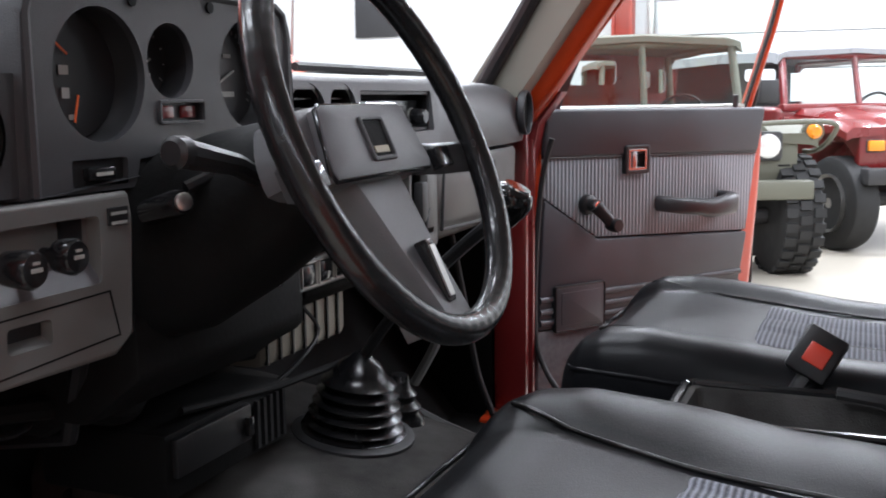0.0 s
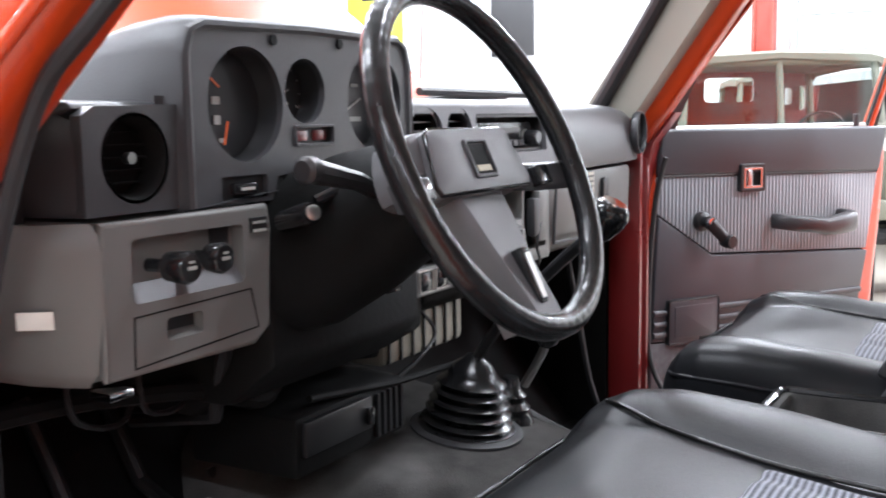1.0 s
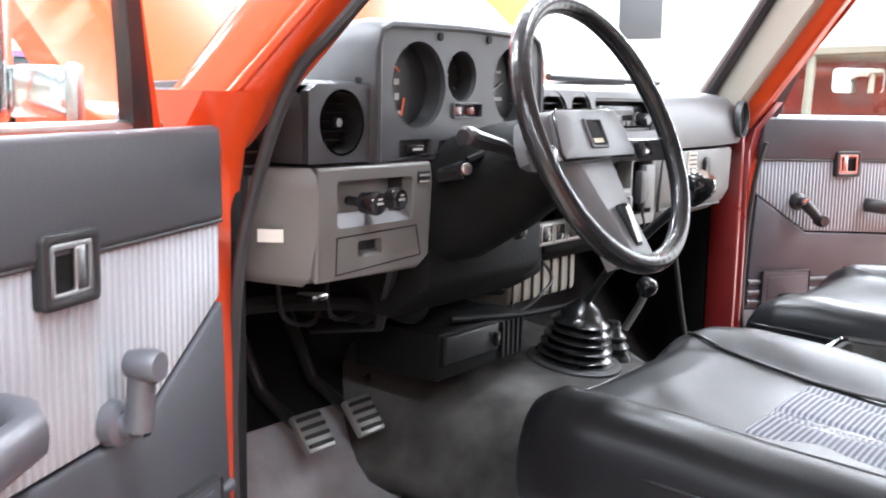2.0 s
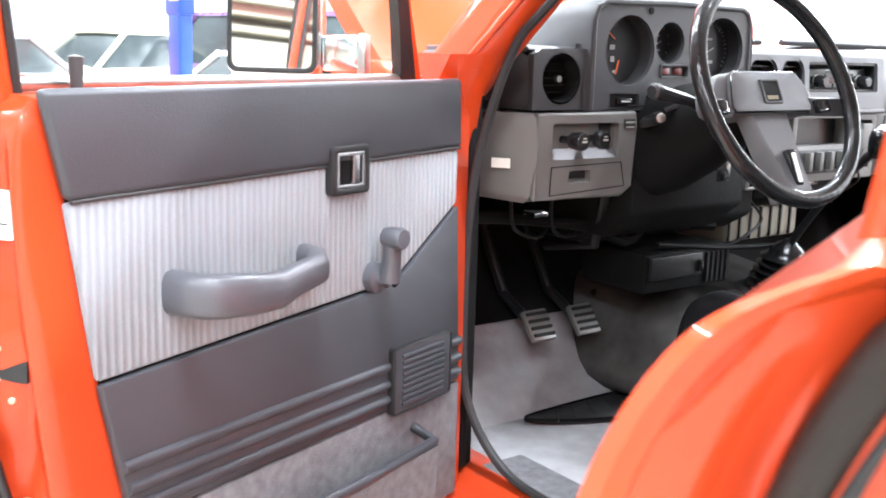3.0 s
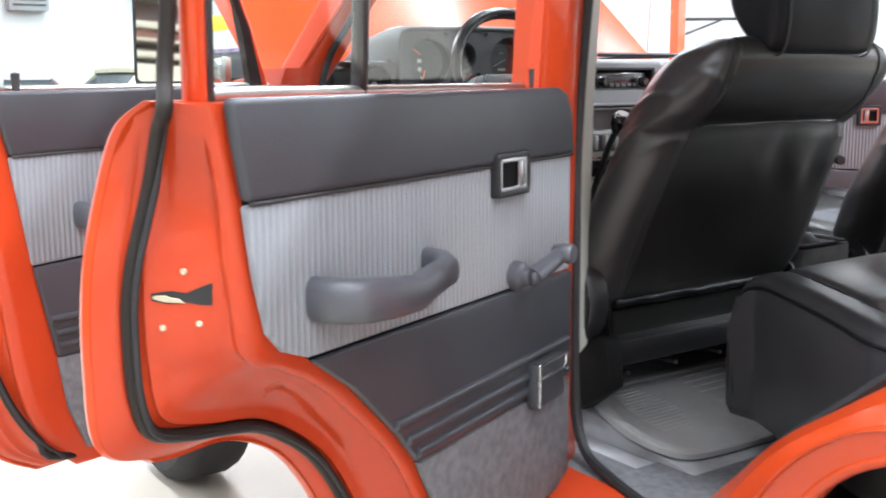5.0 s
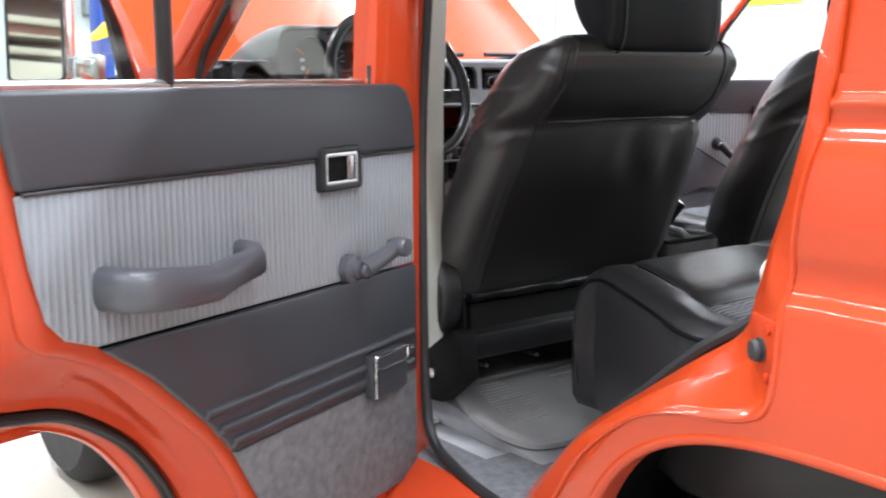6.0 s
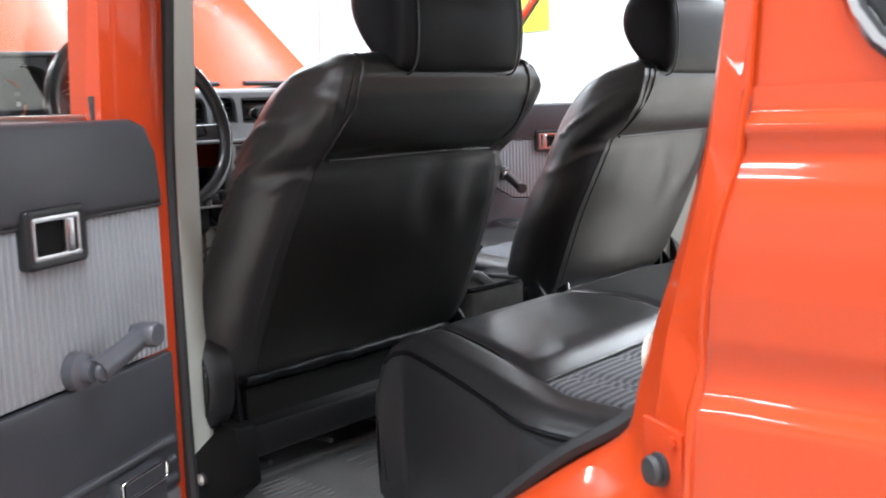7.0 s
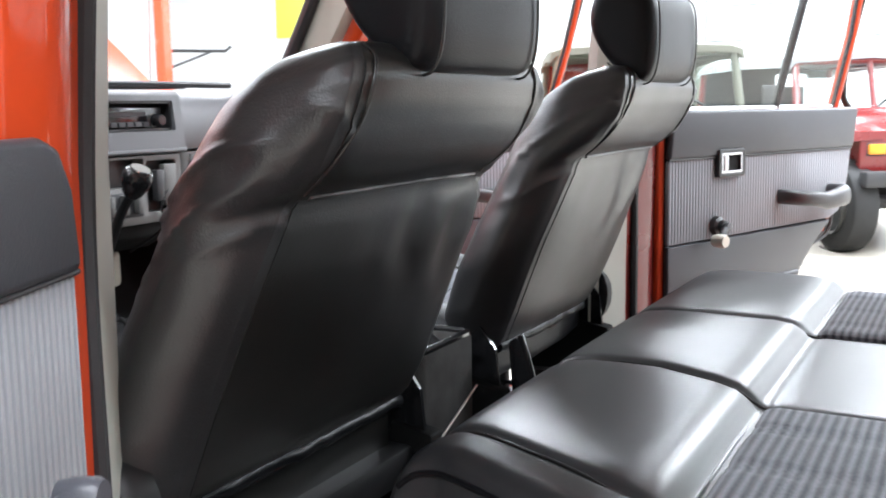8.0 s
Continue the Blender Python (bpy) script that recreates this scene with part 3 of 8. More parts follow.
    jam = part("striker", box((0, 0, 0), (0.005, 0.052, 0.066), 0.002, 2, None, sm), RED_WORN, car, "bolted striker plate")
    part("pin", lathe([(0.0125, 0), (0.0125, 0.003), (0.009, 0.004), (0.009, 0.007), (0.0115, 0.0075), (0.0095, 0.011), (0.0005, 0.012)], 14, None, sm @ pose(s * 0.002, 0, 0, 0, s * 90, 0)), DARK, jam, "dark steel striker pin")
    for dz in (-0.024, 0.024):
        part("bolt", lathe([(0.005, 0), (0.005, 0.003), (0.0005, 0.004)], 8, None, sm @ pose(s * 0.002, -0.016, dz, 0, s * 90, 0)), RED_WORN, jam)
    # wheels
    for wy in (ARCH_Y, ARCH_Y + 2.73):
        wheel = part("wheel", lathe([(0.20, -0.10), (0.33, -0.11), (0.365, -0.085), (0.375, -0.06), (0.375, 0.06), (0.365, 0.085), (0.33, 0.11), (0.20, 0.10)], 40, None, pose(s * 0.70, wy, 0.375, 0, 90, 0)), TYRE, car, "black off-road tyre", 40)
        part("rim", lathe([(0.02, 0.02), (0.12, 0.03), (0.18, 0.0), (0.205, 0.06), (0.205, -0.06)], 28, None, pose(s * 0.73, wy, 0.375, 0, s * 90, 0)), STEEL, wheel, "steel rim")

gd = part("belt_guide", tube(smooth_path([(-0.742, 1.345, 1.012), (-0.758, 1.338, 1.014), (-0.772, 1.332, 1.020), (-0.774, 1.331, 1.032), (-0.760, 1.337, 1.037), (-0.742, 1.345, 1.036)], 4), 0.0028, 8), CREAM, car, "cream metal belt guide", 60)
part("guide_screw", lathe([(0.007, 0), (0.006, 0.004), (0.0005, 0.005)], 10, None, pose(-0.757, 1.337, 1.012, 90, 0, 20)), STEEL, gd)

roof = [[(x, y, z + h) for x, h in ((-0.72, -0.03), (-0.66, 0.02), (-0.3, 0.05), (0, 0.055), (0.3, 0.05), (0.66, 0.02), (0.72, -0.03), (0.6, -0.01), (0, 0.025), (-0.6, -0.01))] for y, z in ((-0.30, 1.72), (0.5, 1.735), (1.6, 1.735), (2.45, 1.70))]
part("roof", loft(roof), WHITE_CAR, car, "white painted roof panel", 50)
lining = [[(x, y, z + h) for x, h in ((-0.69, -0.034), (-0.58, -0.014), (0, 0.021), (0.58, -0.014), (0.69, -0.034), (0.58, -0.022), (0, 0.013), (-0.58, -0.022))] for y, z in ((-0.28, 1.718), (0.5, 1.732), (1.6, 1.732), (2.43, 1.697))]
part("headlining", loft(lining), HEADLINING, car, "grey-beige cloth headlining", 50)
for s in (-1, 1):
    part("roof_rail", prism([(s * 0.66, 1.655), (s * 0.665, 1.70), (s * 0.72, 1.725), (s * 0.80, 1.70), (s * 0.845, 1.66), (s * 0.84, 1.645), (s * 0.76, 1.63)], -0.29, 2.44, "xz", 0.008), RED, car, "red roof rail with a rain gutter", 50)
part("tailgate", prism([(-0.74, 0.55), (0.74, 0.55), (0.74, 1.2), (0.64, 1.70), (-0.64, 1.70), (-0.74, 1.2)], -0.32, -0.26, "xz", 0.01, 2, [rrect(-0.6, 1.25, 0.6, 1.62, 0.05)]), RED, car, "red tailgate")

# nose: cowl, wings, raised hood, wipers, aerial
part("cowl", prism([(2.98, 1.20), (3.10, 1.245), (3.24, 1.235), (3.24, 1.10), (2.98, 1.10)], -0.77, 0.77, "yz", 0.008), RED, car, "red scuttle panel")
for s in (-1, 1):
    wing = [[(s * 0.60, y, z + 0.005), (s * 0.74, y, z), (s * 0.815, y, z - 0.03), (s * 0.845, y, z - 0.10), (s * 0.845, y, 0.62), (s * 0.80, y, 0.62), (s * 0.80, y, z - 0.09), (s * 0.60, y, z - 0.03)] for y, z in ((2.95, 1.195), (3.2, 1.175), (3.7, 1.145), (4.2, 1.12), (4.55, 1.09), (4.62, 1.02))]
    part("front_wing", loft(wing), RED, car, "red front wing", 45)
hood = []
for k in range(9):
    f = k / 8
    y, z = 3.17 + 1.08 * f * math.cos(radians(40)), 1.235 + 1.08 * f * math.sin(radians(40))
    crown = [(-0.715, -0.03), (-0.70, 0.0), (-0.55, 0.006), (-0.50, 0.03), (0, 0.036), (0.50, 0.03), (0.55, 0.006), (0.70, 0.0), (0.715, -0.03), (0.69, -0.012), (0.45, -0.004), (0, 0.0), (-0.45, -0.004), (-0.69, -0.012)]
    hood.append([(x * (1 - 0.02 * f), y - h * 0.64, z + h * 0.77) for x, h in crown])
hood_ob = part("hood", loft(hood), RED, car, "raised red hood", 45)
for x in (-0.5, 0.5):
    part("hood_brace", box((x, 3.62, 1.60), (0.07, 0.85, 0.025), 0.01, 2, None), RED, hood_ob)
    hood_ob.children[-1].matrix_basis = Matrix.Translation((x, 3.58, 1.563)) @ Matrix.Rotation(radians(40), 4, "X") @ Matrix.Translation((-x, -3.62, -1.60))
part("windscreen", prism([(-0.70, 0), (0.70, 0), (0.60, 0.66), (-0.60, 0.66)], 0, 0.005, "xy", m=Matrix.Translation((0, 2.955, 1.26)) @ Matrix.Rotation(radians(180 - 47.5), 4, "X") @ Matrix.Diagonal((1, -1, 1, 1)) @ pose(0, 0, 0, 0, 0, 0)), GLASS, car, "curved windscreen glass").visible_shadow = False
part("windscreen_rubber", tube([(-0.71, 2.95, 1.255), (0, 2.975, 1.25), (0.71, 2.95, 1.255)], 0.014, 8), RUBBER, car, "black windscreen rubber")
for x in (0.10, -0.45):
    w = part("wiper", tube([(x, 3.10, 1.262), (x + 0.22, 3.03, 1.292), (x + 0.42, 3.0, 1.295)], 0.006, 6), BLACK, car, "black wiper arm")
    part("blade", tube([(x + 0.10, 3.0, 1.300), (x + 0.56, 2.985, 1.298)], 0.007, 6), RUBBER, w)
part("aerial", tube([(0.79, 3.36, 1.18), (0.79, 3.32, 1.9)], 0.003, 6), STEEL, car, "thin telescopic aerial")

# ---- doors ----
def bezel_ring(u0, z0, u1, z1, w, n0, n1, r):
    return prism(rrect(u0, z0, u1, z1, r), n0, n1, "xz", 0.0025, 2, [rrect(u0 + w, z0 + w, u1 - w, z1 - w, r * 0.6)])


def pull_handle(u0, u1, z, sg):
    """The grab handle: a stuffed bar that stands off the panel on two feet."""
    rings = []
    for u, n, zz, h, t in ((u0, 0.006, 0.014, 0.017, 0.012), (u0 + 0.004, 0.030, 0.013, 0.017, 0.014), (u0 + 0.022, 0.050, 0.010, 0.017, 0.014), (u0 + 0.07, 0.058, 0.006, 0.018, 0.014), ((u0 + u1) / 2, 0.062, 0.0, 0.020, 0.015), (u1 - 0.06, 0.061, 0.003, 0.0225, 0.016), (u1 - 0.02, 0.058, 0.007, 0.0235, 0.017), (u1 - 0.004, 0.046, 0.008, 0.0235, 0.017), (u1 + 0.001, 0.030, 0.008, 0.0235, 0.015), (u1 + 0.002, 0.006, 0.008, 0.0235, 0.014)):
        rings.append((u, n, z + zz, h, t))
    out = []
    for i, (u, n, zz, h, t) in enumerate(rings):
        a, b = rings[max(i - 1, 0)], rings[min(i + 1, len(rings) - 1)]
        d = Vector((b[0] - a[0], b[1] - a[1], 0)).normalized()
        side = Vector((d.y, -d.x, 0))
        out.append([Vector((u, n, zz)) + side * (t * math.copysign(abs(math.cos(k)) ** 0.75, math.cos(k))) + Vector((0, 0, h * math.copysign(abs(math.sin(k)) ** 0.70, math.sin(k)))) for k in (2 * math.pi * j / 16 for j in range(16))])
    return loft(out)


def make_door(name, label, p0, d, sg, rear, paint, stretch=1.0, winder=None):
    """A door in its own axes: x from the hinge to the latch, y towards the cabin (times sg), z up."""
    d = Vector((d[0], d[1], 0)).normalized()
    y = Vector((0, 0, 1)).cross(d)
    frame_m = Matrix(((d.x, y.x, 0, p0[0]), (d.y, y.y, 0, p0[1]), (0, 0, 1, 0), (0, 0, 0, 1)))
    flip = Matrix.Diagonal((stretch, sg, 1, 1))
    if rear:
        latch_in = [(0.716, 1.216), (0.708, 1.183), (0.697, 1.127), (0.684, 1.05), (0.670, 0.99), (0.650, 0.967), (0.612, 0.951), (0.545, 0.903), (0.460, 0.819), (0.416, 0.765), (0.372, 0.685), (0.335, 0.56)]
        latch_out = [(0.748, 1.219), (0.750, 1.195), (0.752, 1.14), (0.770, 1.06), (0.776, 0.97), (0.766, 0.885), (0.700, 0.857), (0.613, 0.850), (0.545, 0.818), (0.495, 0.768), (0.45, 0.69), (0.41, 0.56)]
        deep = [0.045, 0.082, 0.108] + [0.112] * 9
        upper = [(0.004, 1.124), (0.012, 1.185), (0.030, 1.216), (0.055, 1.224), (0.711, 1.222), (0.704, 1.18), (0.693, 1.125)]
        cloth = [(0.006, 0.946), (0.006, 1.122), (0.692, 1.122), (0.681, 1.05), (0.666, 0.992), (0.646, 0.970), (0.608, 0.955)]
        lower = [(0.004, 0.776), (0.004, 0.944), (0.606, 0.951), (0.541, 0.904), (0.456, 0.821), (0.420, 0.776)]
        rug = [(0.006, 0.60), (0.006, 0.774), (0.417, 0.774), (0.369, 0.69), (0.345, 0.60)]
        handle, arm, crank, ribs = (0.153, 1.078, 0.250, 1.142), (0.396, 0.598, 1.008), (0.182, 0.966, 0.112, 0.990), ((0.838, 0.468), (0.812, 0.445), (0.79, 0.425))
        hinge_u = -0.01
    else:
        latch_in = [(0.700, 1.214), (0.716, 1.17), (0.712, 1.05), (0.696, 0.90), (0.682, 0.78), (0.664, 0.69), (0.630, 0.62), (0.58, 0.57)]
        latch_out = [(0.700, 1.218), (0.742, 1.19), (0.758, 1.05), (0.758, 0.90), (0.748, 0.78), (0.725, 0.68), (0.680, 0.60), (0.61, 0.555)]
        deep = [0.080] + [0.092] * 7
        upper = [(0.030, 1.130), (0.035, 1.226), (0.704, 1.222), (0.680, 1.119)]
        cloth = [(0.032, 1.050), (0.032, 1.128), (0.680, 1.117), (0.651, 0.937), (0.178, 0.959)]
        lower = [(0.016, 0.780), (0.032, 1.046), (0.178, 0.956), (0.651, 0.934), (0.6175, 0.776)]
        rug = [(0.016, 0.60), (0.016, 0.778), (0.617, 0.774), (0.603, 0.68), (0.57, 0.60)]
        handle, arm, crank, ribs = (0.244, 1.085, 0.322, 1.150), (0.358, 0.556, 1.004), (0.226, 0.973, 0.234, 1.030), ((0.842, 0.628), (0.817, 0.622), (0.795, 0.618))
        hinge_u = -0.015

    crank = winder or crank
    # above the waist the frame leans inboard and backwards
    lean_u, lean_n = (0.20, 0.17) if rear else (0.22, 0.20)

    def lean(p):
        p = Vector(p)
        h = max(0.0, p.z - 1.21)
        return p + Vector((lean_u * h, lean_n * h, 0))

    # the pressed closing face between the trim panel and the outer skin
    lz = 1.035 if rear else 0.955
    ins = smooth_path([(u, 0, z) for u, z in latch_in], 9)
    outs = smooth_path([(u, 0, z) for u, z in latch_out], 9)
    N0 = -0.008
    deeps = [q.x for q in smooth_path([(v, 0, 0) for v in deep], 9)]
    full = max(deep)

    def lat(s_, f):
        k = max(0.0, min(len(ins) - 1.001, s_))
        i, g = int(k), k - int(k)
        a, c = ins[i].lerp(ins[i + 1], g), outs[i].lerp(outs[i + 1], g)
        q = a.lerp(c, f)
        q.y = N0 - f * (deeps[i] + (deeps[i + 1] - deeps[i]) * g - 0.008)
        return q

    def face_m(z, f):
        """A spot on the closing face at height z: x out of the face, y towards the cabin."""
        lo, hi = 0.0, len(ins) - 1.001
        for _ in range(30):
            mid_s = (lo + hi) / 2
            if lat(mid_s, f).z > z:
                lo = mid_s
            else:
                hi = mid_s
        at = lat(lo, f)
        yv = lat(lo, 0) - lat(lo, 1)
        yv.z = 0
        yv.normalize()
        xv = Vector((yv.y, -yv.x, 0))
        if xv.x < 0:
            xv = -xv
        return Matrix(((xv.x, yv.x, 0, at.x), (xv.y, yv.y, 0, at.y), (0, 0, 1, 0), (0, 0, 0, 1)))

    def soft(v, w):
        return 1 / (1 + math.exp(-v / w))

    def pressed(f, z):
        """Depth of the pressing: a long trough, a raised pad round the latch, a slanted valley below."""
        trough = soft(f - 0.15, 0.012) * soft(0.655 - f, 0.012)
        d_ = -0.0115 * trough
        d_ += 0.0085 * trough * soft(z - lz + 0.070, 0.005) * soft(lz + 0.056 - z, 0.007)
        val = (f - 0.42) + (z - lz + 0.125) * 2.4
        d_ -= 0.0065 * trough * math.exp(-(val / 0.10) ** 2)
        d_ -= 0.007 * soft(f - 0.69, 0.008) * soft(0.83 - f, 0.008)
        d_ += 0.0020 * math.exp(-((f - 0.075) / 0.025) ** 2)
        return d_

    rings = []
    for f in (0.0, 0.03, 0.06, 0.09, 0.12, 0.14, 0.155, 0.17, 0.20, 0.26, 0.32, 0.38, 0.44, 0.50, 0.56, 0.61, 0.64, 0.66, 0.68, 0.70, 0.72, 0.76, 0.80, 0.82, 0.84, 0.87, 0.91, 0.95, 0.98, 1.0):
        ring = [Vector((hinge_u, N0 - f * (full - 0.008), 0.55)), Vector((hinge_u, N0 - f * (deeps[0] - 0.008), 1.214))]
        for i in range(len(ins)):
            q = lat(i, f)
            e = ((lat(min(i + 1, len(ins) - 1), f)) - lat(max(i - 1, 0), f))
            e.y = 0
            e.normalize()
            out = Vector((-e.z, 0, e.x))
            edge_fade = min(1.0, max(0.0, (i - 8) / 8))
            q = q + out * (pressed(f, q.z) * edge_fade + (-0.004 if f == 0 else 0))
            ring.append(q)
        rings.append(ring)
    back_ring = [Vector((p.x, -0.004, p.z)) + Vector((-0.012 if p.x > 0.2 else 0.004, 0, 0)) for p in rings[0]]
    b = loft([back_ring] + rings)
    door = part(name, b, paint, car, label, 50, flip)
    door.matrix_basis = frame_m
    sk = [Vector((hinge_u, -full, 0.54)), Vector((hinge_u, -deeps[0], 1.214))] + [Vector((p.x, -deeps[i], p.z - (0.004 if p.z < 0.86 else 0))) for i, p in enumerate(outs)]
    mid_c = Vector((0.36, 0, 0.95))
    part("outer_skin", loft([[q + (q - mid_c) * 0.002 for q in sk], [q + Vector(((q.x - 0.36) * 0.012, -0.006, (q.z - 0.95) * 0.006)) for q in sk], [q + Vector(((q.x - 0.36) * 0.004, -0.013, 0)) for q in sk]]), RED, door, "red outer door skin", 50, flip)
    if rear:
        board = [(0.006, 0.61), (0.006, 1.18), (0.050, 1.215), (0.703, 1.214), (0.696, 1.18), (0.686, 1.127), (0.675, 1.05), (0.661, 0.996), (0.642, 0.976), (0.604, 0.953), (0.537, 0.903), (0.452, 0.820), (0.413, 0.774), (0.366, 0.69), (0.345, 0.61)]
    else:
        board = [(0.018, 0.61), (0.018, 0.79), (0.034, 1.05), (0.038, 1.216), (0.697, 1.214), (0.674, 1.117), (0.645, 0.935), (0.612, 0.776), (0.598, 0.68), (0.567, 0.61)]
    part("trim_board", prism(board, -0.0045, -0.0005, "xz"), UNDER, door, "dark fibre backing board", 0, flip)
    part("upper_trim", prism(upper, -0.003, 0.013, "xz", 0.007, 3), DOOR_VINYL, door, "dark blue-grey vinyl padding", 40, flip)
    part("cloth_insert", prism(cloth, -0.003, 0.007, "xz", 0.004, 2), DOOR_CLOTH, door, "pale grey ribbed cloth", 40, flip)
    part("lower_trim", prism(lower, -0.003, 0.011, "xz", 0.005, 2), DOOR_VINYL, door, "dark blue-grey vinyl", 40, flip)
    part("carpet_kick", prism(rug, -0.003, 0.010, "xz", 0.004, 2), CARPET, door, "grey pile carpet", 40, flip)
    for z, u1 in ribs:
        part("rib", tube([(0.02, 0.009, z), (u1, 0.009, z)], 0.0075, 8), DOOR_VINYL, door, "", 60, flip)
    part("trim_bead", tube([(cloth[0][0], 0.0085, cloth[1][1] + 0.001), (cloth[2][0] - 0.004, 0.0085, cloth[2][1] + 0.001)], 0.0024, 8), DARK, door, "", 60, flip)
    # grab handle and window winder; right-hand ones darkened, shade put into colour
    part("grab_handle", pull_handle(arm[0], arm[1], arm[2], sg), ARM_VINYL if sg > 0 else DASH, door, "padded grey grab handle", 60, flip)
    cr = part("window_winder", lathe([(0.021, 0.0), (0.020, 0.012), (0.013, 0.016), (0.012, 0.026), (0.0, 0.028)], 18, None, Matrix.Translation((crank[0], 0.008, crank[1])) @ Matrix.Rotation(radians(-90), 4, "X")), ARM_VINYL, door, "grey window winder", 50, flip)
    part("winder_arm", tube([(crank[0], 0.036, crank[1]), ((crank[0] + crank[2]) / 2, 0.042, (crank[1] + crank[3]) / 2), (crank[2], 0.046, crank[3])], [0.0145, 0.0125, 0.012] if not (rear and sg < 0) else [0.009, 0.0075, 0.007], 12), ARM_VINYL, cr, "", 60, flip)
    tip = Vector((crank[2], 0.046, crank[3]))
    part("winder_cap", lathe([(0.010, 0.0), (0.009, 0.005), (0.0005, 0.006)], 14, None, Matrix.Translation((crank[0], 0.040, crank[1])) @ Matrix.Rotation(radians(-90), 4, "X")), CHROME if not rear else ARM_VINYL, cr, "", 50, flip)
    # winders of the right doors get black, a shaded copy of the left grey
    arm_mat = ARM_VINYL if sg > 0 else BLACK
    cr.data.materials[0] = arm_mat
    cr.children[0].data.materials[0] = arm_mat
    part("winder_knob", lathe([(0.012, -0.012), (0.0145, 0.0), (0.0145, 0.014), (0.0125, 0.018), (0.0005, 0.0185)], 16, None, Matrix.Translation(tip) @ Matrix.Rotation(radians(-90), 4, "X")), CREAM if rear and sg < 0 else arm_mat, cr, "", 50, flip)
    # inside door opener
    u0, z0, u1, z1 = handle
    hb = part("opener_bezel", bezel_ring(u0 + 0.003, z0 + 0.002, u1 - 0.003, z1 - 0.002, 0.009, 0.004, 0.019, 0.007), BLACK, door, "black plastic bezel", 40, flip)
    part("opener_cup", span((u0 + 0.008, 0.004, z0 + 0.008), (u1 - 0.008, 0.012, z1 - 0.008)), UNDER, hb, "", 0, flip)
    part("chrome_frame", bezel_ring(u0 + 0.013, z0 + 0.010, u1 - 0.012, z1 - 0.010, 0.0055, 0.009, 0.0180, 0.003), SATIN_CHROME, hb, "chrome surround", 40, flip)
    part("opener_lever", prism(rrect(u0 + 0.022, z0 + 0.014, u0 + 0.036, z1 - 0.014, 0.003), 0.012, 0.019, "xz", 0.002), SATIN_CHROME, hb, "metal pull lever", 40, flip)
    # latch, bolts and weather seal on the closing face
    lm = face_m(lz, 0.42) @ Matrix.Translation((0, 0, lz))
    la = part("latch", prism([(-0.028, -0.003), (-0.012, -0.007), (0.004, -0.006), (0.016, -0.009), (0.027, -0.010), (0.028, 0.012), (0.016, 0.008), (0.004, 0.003), (-0.010, 0.006), (-0.028, 0.004)], -0.008, 0.0015, "yz", 0.0, 2, (), None, lm @ Matrix.Translation((-0.003, 0, 0))), BLACK, door, "open black latch slot", 0, flip)
    part("latch_claw", prism([(-0.027, -0.001), (-0.016, -0.005), (-0.004, -0.006), (0.003, -0.007), (-0.003, -0.002), (-0.010, -0.0005), (-0.015, 0.002), (-0.026, 0.002)], -0.006, 0.0002, "yz", 0.0008, 1, (), None, lm), BOLT, la, "cream metal latch claw", 40, flip)
    for dz, f in ((0.024, 0.40), (-0.028, 0.33), (-0.030, 0.56)):
        part("bolt", lathe([(0.0033, 0.0), (0.0033, 0.0025), (0.0022, 0.0035), (0.0, 0.0035)], 10, None, face_m(lz + dz, f) @ pose(-0.0035, 0, lz + dz, 0, 90, 0)), BOLT, la, "", 40, flip)
    if not rear:
        part("buffer", lathe([(0.009, 0.0), (0.009, 0.006), (0.005, 0.010), (0, 0.010)], 12, None, face_m(1.182, 0.78) @ pose(-0.003, 0, 1.182, 0, 90, 0)), RUBBER, door, "black rubber stop", 40, flip)
        part("drain_plug", lathe([(0.0075, 0.0), (0.007, 0.003), (0, 0.004)], 12, None, face_m(0.815, 0.35) @ pose(-0.009, 0, 0.815, 0, 90, 0)), BRASS, door, "", 40, flip)
        if sg > 0:
            tag = part("paper_tag", span((-0.010, -0.001, 1.084), (-0.0045, 0.021, 1.130), 0, 1, None, face_m(1.105, 0.36)), WHITE_LABEL, door, "worn white paper sticker", 0, flip)
            for k in range(2):
                part("tag_line", span((-0.0048, 0.003, 1.098 + 0.016 * k), (-0.0042, 0.016 - 0.004 * k, 1.0995 + 0.016 * k), 0, 1, None, face_m(1.105, 0.36)), DARK, tag, "", 0, flip)
    top_u = 0.722
    sp = [Vector((top_u - 0.012, -0.062, 1.60)), Vector((top_u - 0.004, -0.060, 1.34)), Vector((top_u, -0.050, 1.245))]
    if rear:
        sp = [Vector((0.690, -0.060, 1.60)), Vector((0.708, -0.056, 1.34)), Vector((0.726, -0.050, 1.25))]
        sp += [lat(i, f) + Vector((g, 0, 0)) for i, f, g in ((2, 0.56, 0.013), (7, 0.55, 0.010), (12, 0.57, 0.007), (17, 0.61, 0.005), (22, 0.67, 0.004), (26, 0.72, 0.003), (30, 0.75, 0.002))]
    else:
        sp += [lat(i, f) + Vector((g, 0, 0)) for i, f, g in ((3, 0.52, 0.012), (8, 0.53, 0.007), (13, 0.57, 0.005), (18, 0.63, 0.004), (23, 0.63, 0.004), (28, 0.56, 0.004))]
    sp += [lat(i, 0.76 if rear else 0.44 - 0.018 * (i - 34)) + Vector((0.001 if rear else 0.005, 0, 0)) for i in range(34, len(ins), 6)]
    sp = [lean(q) for q in sp] + [Vector((0.3, -0.065, 0.548)), Vector((0.0, -0.065, 0.548))]
